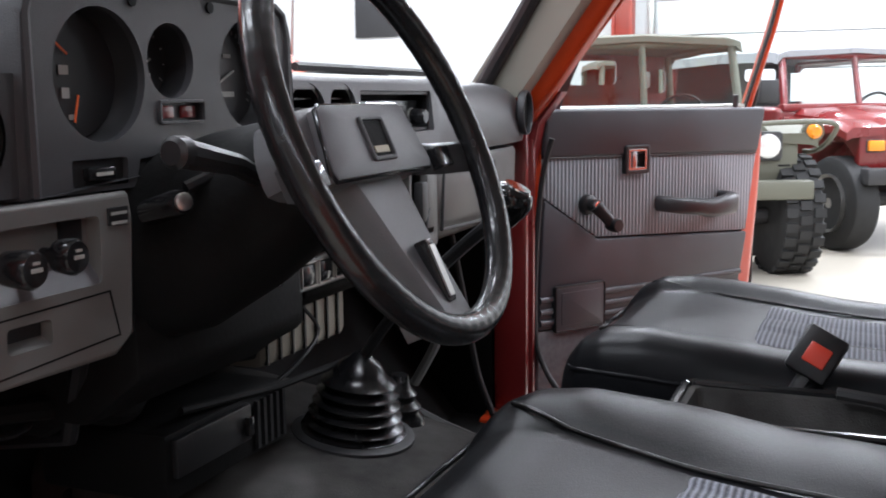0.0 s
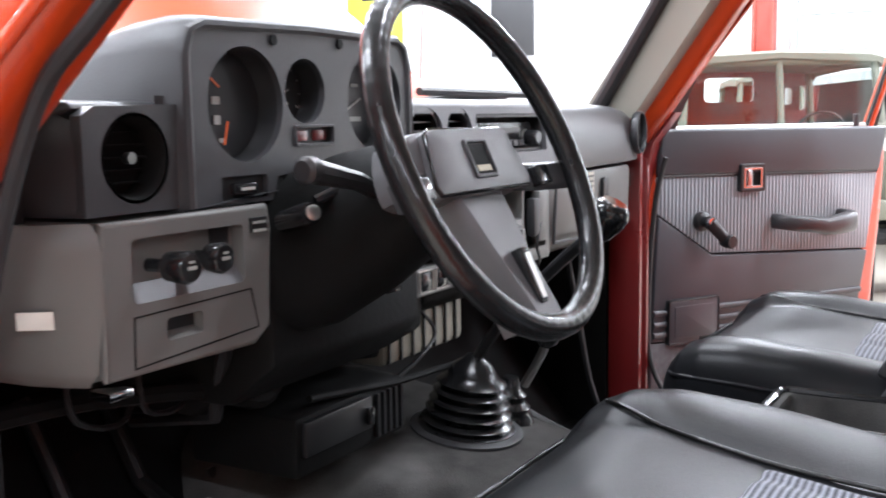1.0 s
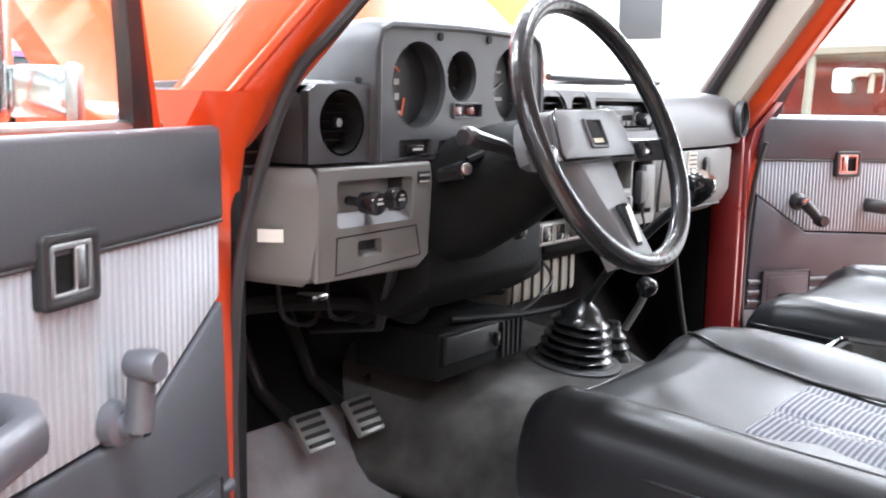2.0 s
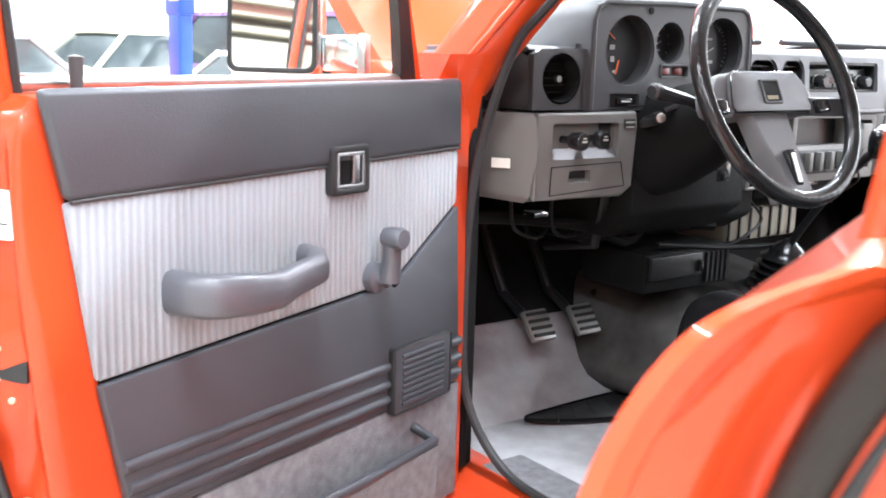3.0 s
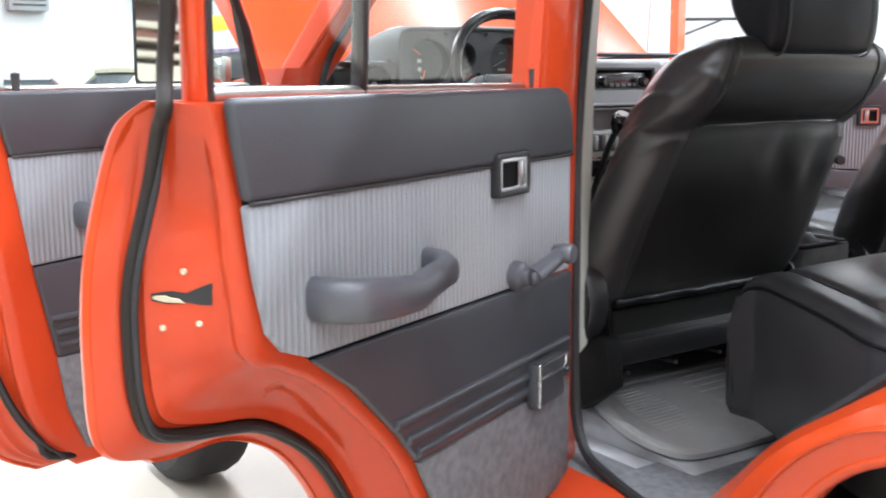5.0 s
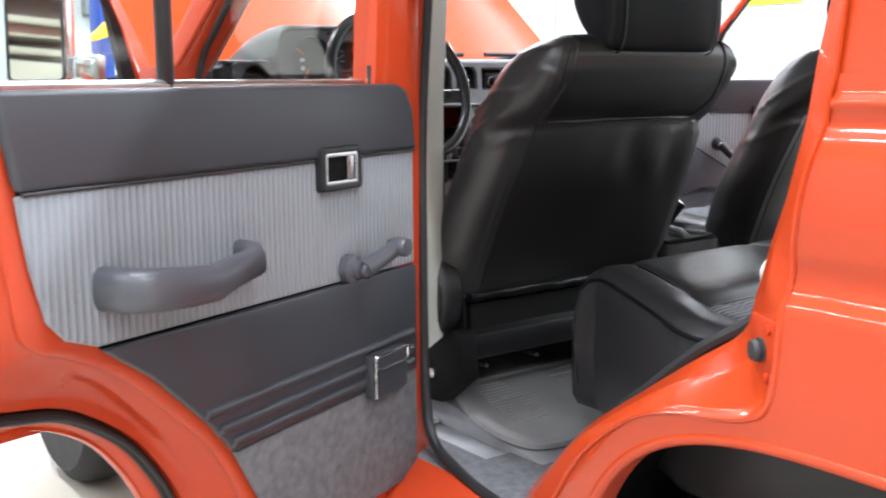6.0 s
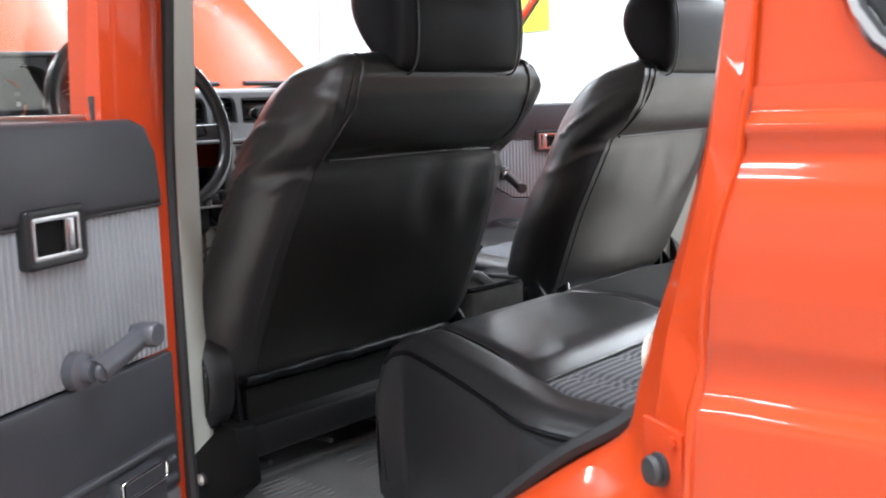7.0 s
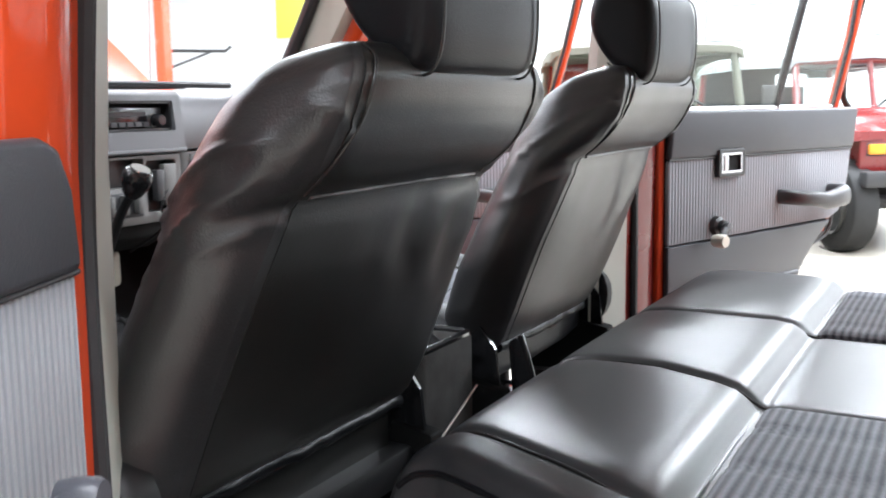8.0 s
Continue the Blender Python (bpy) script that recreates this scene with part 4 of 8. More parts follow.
    part("weather_seal", tube(smooth_path(sp, 4), 0.0078 if rear else 0.0076, 10), SEAL, door, "black rubber weather seal", 60, flip)
    lip = smooth_path([q + Vector((0.003, 0.0115, 0)) for q in sp[4:-2]], 4)
    part("seal_lip", tube(lip, [0.0004 + 0.0030 * min(1.0, k / 9) for k in range(len(lip))], 8), RUBBER, door, "thin inner lip of the seal", 60, flip)
    # window frame and glass
    up = [(0.700, 1.20), (0.703, 1.40), (0.680, 1.66)] if not rear else [(0.692, 1.20), (0.682, 1.40), (0.62, 1.66)]
    fr = [(0.060, 1.20), (0.103, 1.34), (0.245, 1.655)] if not rear else [(0.012, 1.20), (0.012, 1.40), (0.02, 1.66)]
    path = up + fr[::-1]
    bars = [0.014, 0.014, 0.013, 0.010] if rear else [0.0125] * 6
    wf = part("window_frame", tube([lean((u, -0.052, z)) for u, z in path[:len(bars)]], bars, 8, flat=0.85), RED, door, "slim red window frame", 60, flip)
    part("frame_rubber", tube([lean((u + (-0.012 if i < 3 else 0.012), -0.046, z - (0.010 if z > 1.5 else 0))) for i, (u, z) in enumerate(path)], 0.0052, 8), RUBBER, wf, "black glass run", 60, flip)
    pane = loft([[lean((u, n, z)) for u, z in [(fr[0][0], 1.19), (up[0][0], 1.19), *up[1:], *fr[::-1][:2]]] for n in (-0.048, -0.044)])
    part("window_glass", pane, GLASS, door, "clear window glass", 0, flip).visible_shadow = False
    part("waist_strip", tube([(fr[0][0], -0.045, 1.224), (up[0][0] - 0.01, -0.045, 1.224)], 0.007, 8), STEEL, door, "thin bright waist strip", 60, flip)
    part("lock_knob", lathe([(0.006, 0.0), (0.007, 0.022), (0.0075, 0.03), (0.0, 0.032)], 12, None, pose(0.068 if rear else 0.64, -0.025, 1.220)), DARK, door, "black lock button", 50, flip)
    if not rear:
        part("corner_filler", loft([[lean((u, n, z)) for u, z in ((0.066, 1.215), (0.104, 1.34), (0.143, 1.44), (0.130, 1.36), (0.118, 1.29), (0.108, 1.215))] for n in (-0.056, -0.040)]), BLACK, wf, "black corner filler", 0, flip)
    if rear:
        part("front_channel", tube([lean((u, -0.050, z)) for u, z in fr], 0.0065, 8), BLACK, wf, "black front glass channel", 60, flip)
        part("division_bar", tube([lean((0.446, -0.05, 1.21)), lean((0.430, -0.05, 1.64))], 0.010, 8), BLACK, wf, "black division bar", 60, flip)
        ash = part("ashtray", span((0.063, 0.009, 0.765), (0.150, 0.030, 0.832), 0.005), DOOR_VINYL, door, "grey ashtray with a chrome rim", 40, flip)
        part("ashtray_lid", bezel_ring(0.064, 0.808, 0.150, 0.832, 0.004, 0.030, 0.034, 0.003), CHROME, ash, "", 40, flip)
        part("ashtray_edge", span((0.146, 0.028, 0.768), (0.151, 0.0335, 0.83), 0.001), CHROME, ash, "", 0, flip)
    else:
        spk = part("speaker_cover", prism(rrect(0.056, 0.774, 0.190, 0.866, 0.006), 0.008, 0.020, "xz", 0.004, 2), DOOR_VINYL, door, "dark ribbed speaker cover" if sg > 0 else "dark blank speaker cover", 40, flip)
        part("cover_rim", bezel_ring(0.054, 0.772, 0.192, 0.868, 0.004, 0.008, 0.0215, 0.006), BLACK, spk, "", 40, flip)
        if sg > 0:
            for k in range(9):
                part("slat", tube([(0.074, 0.0200, 0.786 + 0.0085 * k), (0.172, 0.0200, 0.786 + 0.0085 * k)], 0.0026, 6), DOOR_VINYL, spk, "", 60, flip)
        else:
            part("cover_field", prism(rrect(0.070, 0.786, 0.176, 0.854, 0.004), 0.0185, 0.0212, "xz", 0.001), DOOR_VINYL, spk, "", 40, flip)
        pk = part("map_pocket", loft([[(u, 0.008, 0.61), (u, 0.052, 0.61), (u, 0.058, 0.722), (u, 0.046, 0.722), (u, 0.040, 0.63), (u, 0.008, 0.63)] for u in (0.135, 0.150, 0.44, 0.455)]), CARPET, door, "carpeted map pocket", 40, flip)
        part("pocket_lip", tube([(0.132, 0.012, 0.740), (0.135, 0.050, 0.728), (0.30, 0.054, 0.724), (0.455, 0.052, 0.722), (0.46, 0.012, 0.726)], 0.0075, 8), DOOR_VINYL, pk, "vinyl edged pocket lip", 60, flip)
    return door


front_left = make_door("door", "open driver's door", (-0.80, 2.79), (-0.944, -0.329), 1, False, RED_WORN)
rear_left = make_door("door", "open rear door with a wheel arch cut-out", (-0.750, 2.003), (-0.914, -0.405), 1, True, RED_WORN, 1.055)
front_right = make_door("door", "open front passenger door", (0.7855, 2.818), (0.837, -0.547), -1, False, RED_WORN, 1.0, (0.146, 1.030, 0.186, 0.988))
rear_right = make_door("door", "open rear passenger door", (0.778, 1.9725), (0.9234, -0.3838), -1, True, RED_WORN, 1.055, (0.160, 0.976, 0.122, 0.950))

# door mirror with a chrome shell
mirror = part("door_mirror", prism(rrect(-0.066, -0.098, 0.066, 0.098, 0.016), -0.012, 0.032, "xz", 0.008, 3), CHROME, front_left, "chrome door mirror", 40)
mirror.matrix_basis = front_left.matrix_basis.inverted() @ pose(-1.050, 2.905, 1.322, -3, 0, -43)
part("mirror_rim", prism(rrect(-0.063, -0.095, 0.063, 0.095, 0.014), -0.0150, -0.011, "xz", 0.001, 2, [rrect(-0.056, -0.088, 0.056, 0.088, 0.010)]), BLACK, mirror, "black rubber rim", 40)
part("mirror_glass", prism(rrect(-0.057, -0.089, 0.057, 0.089, 0.011), -0.0140, -0.0118, "xz"), material("mirror", (0.88, 0.88, 0.88, 1), 0.02, metal=1.0, vary=0.02, rough_var=0.01), mirror, "mirror glass", 0)
part("mirror_arm", box((0.092, 0.012, -0.066), (0.052, 0.030, 0.050), 0.006, 2), CHROME, mirror, "chrome mirror arm")
part("arm_foot", box((0.122, 0.016, -0.066), (0.012, 0.036, 0.056), 0.004, 2), STEEL, mirror)

# ---- dashboard, steering wheel, levers, pedals ----
FACE = 2.790
gauges = [(-0.474, 1.272, 0.056), (-0.380, 1.286, 0.034), (-0.248, 1.276, 0.056)]

# padded main roll across the car: section swept along x, falling away at the passenger end
rings = []
for x, top, face, bot in ((-0.175, 1.285, 2.850, 1.163), (0.10, 1.283, 2.850, 1.163), (0.283, 1.280, 2.850, 1.162), (0.2835, 1.280, 2.797, 1.162), (0.45, 1.279, 2.794, 1.163), (0.62, 1.276, 2.795, 1.164), (0.70, 1.268, 2.800, 1.166), (0.738, 1.250, 2.812, 1.170), (0.750, 1.225, 2.83, 1.175)):
    rings.append([(x, 3.10, top - 0.03), (x, 2.98, top - 0.010), (x, face + 0.06, top), (x, face + 0.034, top - 0.004), (x, face + 0.018, top - 0.018), (x, face + 0.008, top - 0.05), (x, face, bot + 0.02), (x, face + 0.004, bot + 0.004), (x, face + 0.03, bot), (x, 3.10, bot)])
dash = part("dashboard", loft(rings), DASH_PAD, car, "charcoal grained dashboard", 50)


def arch_hole(x0, x1, z0, zc, h, n=14):
    c = (x0 + x1) / 2
    return [(x1, z0)] + [(c + (x1 - x0) / 2 * math.cos(a), zc + h * math.sin(a)) for a in (math.pi * k / n for k in range(n + 1))] + [(x0, z0)]


vent_spans = ((-0.148, -0.066), (-0.053, 0.016))
centre_holes = [arch_hole(x0, x1, 1.205, 1.240, 0.030) for x0, x1 in vent_spans] + [rrect(0.030, 1.203, 0.262, 1.261, 0.005)]
tilt_c = Matrix(((1, 0, 0, 0), (0, 1, 0.11, -0.11 * 1.17), (0, 0, 1, 0), (0, 0, 0, 1)))
part("centre_face", prism([(-0.176, 1.164), (-0.176, 1.272), (0.284, 1.270), (0.284, 1.163)], 2.796, 2.812, "xz", 0.0, 2, centre_holes), DASH_PAD, dash, "charcoal centre face with vent openings", 30, tilt_c)
part("centre_brow", loft([[(x, 2.8075, 1.262), (x, 2.8075, 1.271), (x, 2.812, 1.2775), (x, 2.822, 1.2815), (x, 2.90, 1.284), (x, 2.90, 1.270), (x, 2.822, 1.262)] for x in (-0.176, 0.05, 0.284)]), DASH_PAD, dash, "", 60)
part("centre_lip", tube([(-0.176, 2.797, 1.166), (0.284, 2.797, 1.165)], 0.005, 8), DASH_PAD, dash, "", 60)
# near-black sheet stands in for the shade behind vents and radio
part("centre_throat", span((-0.17, 2.838, 1.168), (0.28, 2.848, 1.268)), UNDER, dash, "black sheet for the shade behind the openings", 0)
part("defroster_strip", span((-0.5, 2.985, 1.262), (0.6, 3.02, 1.277), 0.005), BLACK, dash, "black demister slot")

# instrument binnacle: a hood with a pierced face
hood_s = []
for y, zt, k in ((2.788, 1.350, 0.0), (2.794, 1.355, 0.002), (2.82, 1.356, 0.014), (2.86, 1.351, 0.032), (2.90, 1.341, 0.046), (2.94, 1.326, 0.057), (2.98, 1.307, 0.065), (3.02, 1.284, 0.071), (3.06, 1.258, 0.075)):
    hood_s.append([(-0.565 - k, y, 1.175), (-0.5645 - k * 0.92, y, min(1.235, zt - 0.02)), (-0.562 - k * 0.62, y, zt - 0.035), (-0.554 - k * 0.40, y, zt - 0.012), (-0.537 - k * 0.25, y, zt - 0.002), (-0.37, y, zt + 0.002), (-0.20, y, zt), (-0.180, y, zt - 0.010), (-0.170, y, zt - 0.035), (-0.166, y, 1.206)])
binn = part("instrument_binnacle", loft(hood_s, cap=False), DASH, dash, "charcoal instrument hood", 50)
face_out = [(-0.556, 1.176), (-0.556, 1.318), (-0.549, 1.338), (-0.532, 1.346), (-0.37, 1.350), (-0.200, 1.348), (-0.184, 1.340), (-0.176, 1.32), (-0.173, 1.205), (-0.36, 1.205), (-0.43, 1.200), (-0.437, 1.176)]
holes = [circle(x, z, r, 40) for x, z, r in gauges] + [rrect(-0.400, 1.2305, -0.334, 1.2495, 0.003), rrect(-0.515, 1.180, -0.447, 1.203, 0.003)]
part("binnacle_face", prism(face_out, FACE, FACE + 0.018, "xz", 0.0, 2, holes), DASH, dash, "charcoal gauge surround", 30)
part("face_edge", tube([(x, FACE + 0.002, z) for x, z in face_out[:9]], 0.006, 8), DASH, dash)
for x, z, r in gauges:
    g = part("gauge", lathe([(r + 0.003, -0.002), (r + 0.004, 0.004), (r, 0.006), (r * 0.97, 0.030), (r * 0.95, 0.032), (r * 0.02, 0.032)], 40, None, pose(x, FACE + 0.002, z, -90, 0, 0), False), BLACK, dash, "deep round instrument", 40)
    part("dial", lathe([(0.0005, 0.0), (r * 0.94, 0.0), (r * 0.94, 0.002), (0.0005, 0.002)], 36, None, pose(x, FACE + 0.030, z, -90, 0, 0)), DIAL, g, "black dial", 40)
    big = r > 0.04
    left = big and x < -0.4
    arc0, arc1, steps = (225, 135, 9) if left else (215, -35, 26 if big else 9)
    bmk = bmesh.new()
    for k in range(steps):
        a = radians(arc0 + (arc1 - arc0) * k / (steps - 1))
        ln = 0.14 if k % 4 == 0 else 0.07
        c, s_ = math.cos(a), math.sin(a)
        box((0, 0, 0), (r * ln, 0.0008, 0.0010), 0, 1, bmk, Matrix.Translation((x + r * 0.80 * c, FACE + 0.0292, z + r * 0.80 * s_)) @ Matrix.Rotation(-a, 4, "Y"))
    part("dial_marks", bmk, MARK, g, "", 0)
    for a, px_, pz_ in (((145, -0.20, 0.34), (255, 0.02, -0.34)) if left else ((205, 0.0, 0.0),)):
        c, s_ = math.cos(radians(a)), math.sin(radians(a))
        part("needle", box((r * 0.16, 0, 0), (r * 0.42 if left else r * 0.7, 0.001, 0.0018), 0, 1, None, Matrix.Translation((x + px_ * r, FACE + 0.027, z + pz_ * r)) @ Matrix.Rotation(-radians(a), 4, "Y")), ORANGE if left else MARK, g, "orange needle" if left else "pale needle", 0)
    for qx, qz, w_, h_ in (((-0.22, 0.08, 0.20, 0.14), (-0.20, -0.26, 0.16, 0.16), (-0.10, -0.62, 0.12, 0.08)) if left else ((0.0, -0.35, 0.40, 0.10), (0.0, 0.35, 0.26, 0.07))):
        part("dial_symbol", prism(rrect(x + (qx - w_ / 2) * r, z + (qz - h_ / 2) * r, x + (qx + w_ / 2) * r, z + (qz + h_ / 2) * r, 0.0012), FACE + 0.0286, FACE + 0.0294, "xz"), MARK, g, "", 0)
warn = part("warning_strip", span((-0.401, FACE + 0.006, 1.230), (-0.333, FACE + 0.02, 1.250)), BLACK, dash, "black warning lamp strip", 0)
for x in (-0.385, -0.352):
    part("lamp_lens", box((x, FACE + 0.005, 1.240), (0.022, 0.004, 0.012), 0.002), DARK_RED, warn, "dark red lens")
part("warning_frame", bezel_ring(-0.402, 1.2288, -0.332, 1.2512, 0.003, FACE - 0.003, FACE + 0.004, 0.003), DASH, dash)
hz = part("rocker_switch", span((-0.516, FACE + 0.006, 1.179), (-0.446, FACE + 0.02, 1.204)), BLACK, dash, "black switch recess", 0)
part("rocker", box((-0.480, FACE + 0.003, 1.1905), (0.032, 0.010, 0.011), 0.002), BLACK_GLOSS, hz)
part("rocker_bar", box((-0.480, FACE - 0.003, 1.1905), (0.020, 0.001, 0.003)), MARK, hz, "", 0)

# side vent pod: top, rounded outer cheek and a pierced face
pod = []
for x, top, face in ((-0.694, 1.235, 2.95), (-0.689, 1.248, 2.88), (-0.681, 1.259, 2.822), (-0.672, 1.265, 2.800)):
    pod.append([(x, 3.08, top), (x, face + 0.03, top), (x, face + 0.006, top - 0.008), (x, face, top - 0.025), (x, face, 1.186), (x, face + 0.006, 1.178), (x, 3.08, 1.178)])
part("vent_pod", loft(pod), DASH, dash, "charcoal corner of the dashboard", 50)
part("pod_top", prism([(2.830, 1.262), (2.806, 1.268), (2.812, 1.274), (2.84, 1.276), (3.08, 1.272), (3.08, 1.20)], -0.674, -0.560, "yz", 0.003), DASH, dash, "", 50)
blend = []
for k in range(9):
    a = math.pi / 2 * k / 8
    blend.append([(-0.5575 - 0.020 * (1 - math.cos(a)), FACE - 0.001 + 0.020 * math.sin(a), z) for z in (1.177, 1.20, 1.235, 1.262, 1.280)])
part("pod_fillet", loft(blend, closed=False, cap=False), DASH, dash, "hollow sweep beside the vent", 60)
part("pod_face", prism([(-0.674, 1.178), (-0.674, 1.262), (-0.660, 1.270), (-0.558, 1.272), (-0.558, 1.178)], 2.795, 2.808, "xz", 0.0, 2, [circle(-0.616, 1.2255, 0.0365, 36)]), DASH, dash, "", 30)


def air_vent(x, y, z, r, rz, parent):
    m = pose(x, y, z, -90, 0, rz)
    v = part("air_vent", lathe([(r + 0.003, 0.002), (r + 0.003, -0.001), (r, -0.001), (r * 0.95, 0.004), (r * 0.90, 0.028), (0.0005, 0.03)], 32, None, m, False), UNDER, parent, "round black air vent", 40)
    bmv = bmesh.new()
    for k in (-2, -1, 0, 1, 2):
        w = r * 1.6 * math.sqrt(max(0.05, 1 - (k / 2.9) ** 2))
        box((0, k * r * 0.30, 0.022), (w, 0.0016, 0.010), 0, 1, bmv, m)
    part("vent_slats", bmv, UNDER, v, "dark recessed slats", 0)
    part("vent_hub", lathe([(0.0052, 0.0), (0.0052, 0.006), (0.004, 0.008), (0.0005, 0.008)], 14, None, m @ Matrix.Translation((0, 0, 0.004))), STEEL, v, "bright centre button", 40)
    return v


air_vent(-0.616, 2.796, 1.2255, 0.0365, 0, dash)

pv = part("passenger_vent", prism(circle(0.683, 1.222, 0.034, 28, 0.85, 1.20), 2.786, 2.80, "xz", 0.0025, 2, [circle(0.683, 1.222, 0.0315, 28, 0.83, 1.20)]), DASH, dash, "oval end vent", 40)
# black plate gives the vent its depth, shade put into colour
part("vent_throat", prism(circle(0.683, 1.222, 0.032, 28, 0.83, 1.20), 2.796, 2.802, "xz"), UNDER, pv, "black plate for the shade in the throat", 0)
for k in range(4):
    part("vent_slat", span((0.666, 2.793, 1.201 + 0.014 * k), (0.700, 2.796, 1.2025 + 0.014 * k)), UNDER, pv, "", 0)
for hx, hz_ in ((-0.432, 1.336), (-0.318, 1.338)):
    part("screw_hole", lathe([(0.0055, 0.0), (0.0055, 0.002), (0.003, 0.0022), (0.0005, 0.0022)], 12, None, pose(hx, FACE - 0.0005, hz_, 90, 0, 0)), UNDER, dash, "", 40)

# lower left panel with the choke and throttle knobs and a coin tray
low = []
for x, face, z0 in ((-0.736, 2.90, 1.05), (-0.724, 2.848, 1.045), (-0.704, 2.814, 1.039), (-0.688, 2.794, 1.036), (-0.6745, 2.7795, 1.034), (-0.6715, 2.793, 1.034), (-0.60, 2.793, 1.032), (-0.50, 2.793, 1.034), (-0.466, 2.793, 1.038), (-0.456, 2.803, 1.05)):
    low.append([(x, 3.0, 1.174), (x, face + 0.012, 1.174), (x, face + 0.003, 1.166), (x, face, 1.15), (x, face + 0.002, 1.095), (x, face + 0.012, z0 + 0.012), (x, face + 0.024, z0), (x, 3.0, z0 - 0.005)])
lp = part("lower_panel", loft(low), DASH_LOW, dash, "taupe-grey lower dash panel", 50)
plate = [(-0.672, 1.044), (-0.672, 1.170), (-0.464, 1.170), (-0.462, 1.150), (-0.468, 1.054), (-0.488, 1.042)]
part("panel_face", prism(plate, 2.7785, 2.7925, "xz", 0.0, 2, [rrect(-0.643, 1.102, -0.500, 1.158, 0.006), rrect(-0.606, 1.064, -0.560, 1.084, 0.004)]), DASH_LOW, dash, "grey panel face with a sunk pocket", 30)
part("face_edge", tube([(x, 2.7835, z) for x, z in plate], 0.0052, 8, closed=True), DASH_LOW, dash, "", 60)
# ramp darker than its panel: the pocket's shade is put into its colour
part("pocket_ramp", prism([(2.7788, 1.1015), (2.7915, 1.1015), (2.7915, 1.118)], -0.643, -0.500, "yz"), DASH_PAD, dash, "sloping pocket floor", 0)
part("grip_ramp", prism([(2.7788, 1.0635), (2.7915, 1.0635), (2.7915, 1.070)], -0.606, -0.560, "yz"), DASH_LOW, dash, "", 0)
part("grip_shade", span((-0.607, 2.7905, 1.070), (-0.559, 2.7922, 1.086)), BLACK, dash, "", 0)
gap = [(-0.646, 1.046), (-0.644, 1.0915), (-0.492, 1.0945), (-0.482, 1.054)]
part("drawer_gap", prism(gap, 2.7779, 2.7788, "xz", 0.0, 2, [[(x + (0.0016 if x < -0.56 else -0.0016), z + (0.0014 if z < 1.07 else -0.0014)) for x, z in gap]]), UNDER, dash, "dark line round the drawer", 0)
part("slot", span((-0.534, 2.7888, 1.113), (-0.510, 2.7918, 1.156)), BLACK, dash, "dark empty switch slot", 0)
for x, ln, mt in ((-0.622, 0.046, BLACK_GLOSS), (-0.562, 0.030, BLACK_GLOSS)):
    k = part("pull_knob", lathe([(0.006, 0.0), (0.006, ln * 0.5), (0.013, ln * 0.55), (0.0145, ln), (0.012, ln + 0.004), (0.0005, ln + 0.0045)], 20, None, pose(x, 2.781, 1.134, 90, 0, 0)), mt, dash, "black pull knob with a pale mark", 40)
    part("knob_mark", box((x, 2.781 - ln - 0.005, 1.134), (0.010, 0.0012, 0.003), 0, 1), MARK, k, "", 0)
    box_m = box((x, 2.781 - ln - 0.005, 1.139), (0.006, 0.0012, 0.002), 0, 1)
    part("knob_mark", box_m, MARK, k, "", 0)
part("switch_plate", span((-0.491, 2.7765, 1.148), (-0.466, 2.780, 1.163), 0.001), BLACK, dash, "small black plate with white lines", 0)
for dz in (0.1605, 0.1525):
    part("plate_line", span((-0.488, 2.7758, 0.9960 + dz), (-0.469, 2.777, 0.9985 + dz)), MARK, dash, "", 0)
part("paper_sticker", box((0, 0, 0), (0.030, 0.0015, 0.015), 0, 1, None, pose(-0.7115, 2.819, 1.097, 4, 0, -58)), WHITE_LABEL, dash, "small white paper sticker", 0)
duct_s = part("side_duct", prism([(-0.762, 1.13), (-0.762, 1.215), (-0.735, 1.250), (-0.695, 1.258), (-0.690, 1.13)], 2.845, 3.05, "xz", 0.008), BLACK, dash, "black vent duct at the door post")
part("duct_slot", span((-0.752, 2.840, 1.165), (-0.708, 2.847, 1.225), 0.002), UNDER, duct_s)
for k in range(3):
    part("duct_slat", span((-0.750, 2.836, 1.175 + 0.016 * k), (-0.710, 2.842, 1.178 + 0.016 * k)), BLACK_GLOSS, duct_s, "", 0)

# centre: two half-round vents, radio, heater panel
for x0, x1 in vent_spans:
    v = part("centre_vent", prism(arch_hole(x0 + 0.0005, x1 - 0.0005, 1.2055, 1.240, 0.0295), 2.809, 2.836, "xz", 0.0, 2, [arch_hole(x0 + 0.005, x1 - 0.005, 1.209, 1.240, 0.025)]), BLACK, dash, "half-round black air vent", 40)
    for k in range(4):
        part("vent_slat", span((x0 + 0.006, 2.818, 1.214 + 0.012 * k), (x1 - 0.006, 2.832, 1.216 + 0.012 * k)), BLACK, v, "", 0)
radio = part("radio", prism(rrect(0.031, 1.204, 0.261, 1.260, 0.005), 2.809, 2.836, "xz", 0.0, 2, [rrect(0.036, 1.208, 0.256, 1.256, 0.003)]), BLACK, dash, "black car radio in a recess", 40)
part("radio_face", span((0.050, 2.820, 1.209), (0.245, 2.836, 1.248), 0.002), BLACK_GLOSS, radio, "", 40)
part("tape_slot", span((0.105, 2.818, 1.232), (0.20, 2.821, 1.240)), DIAL, radio, "", 0)
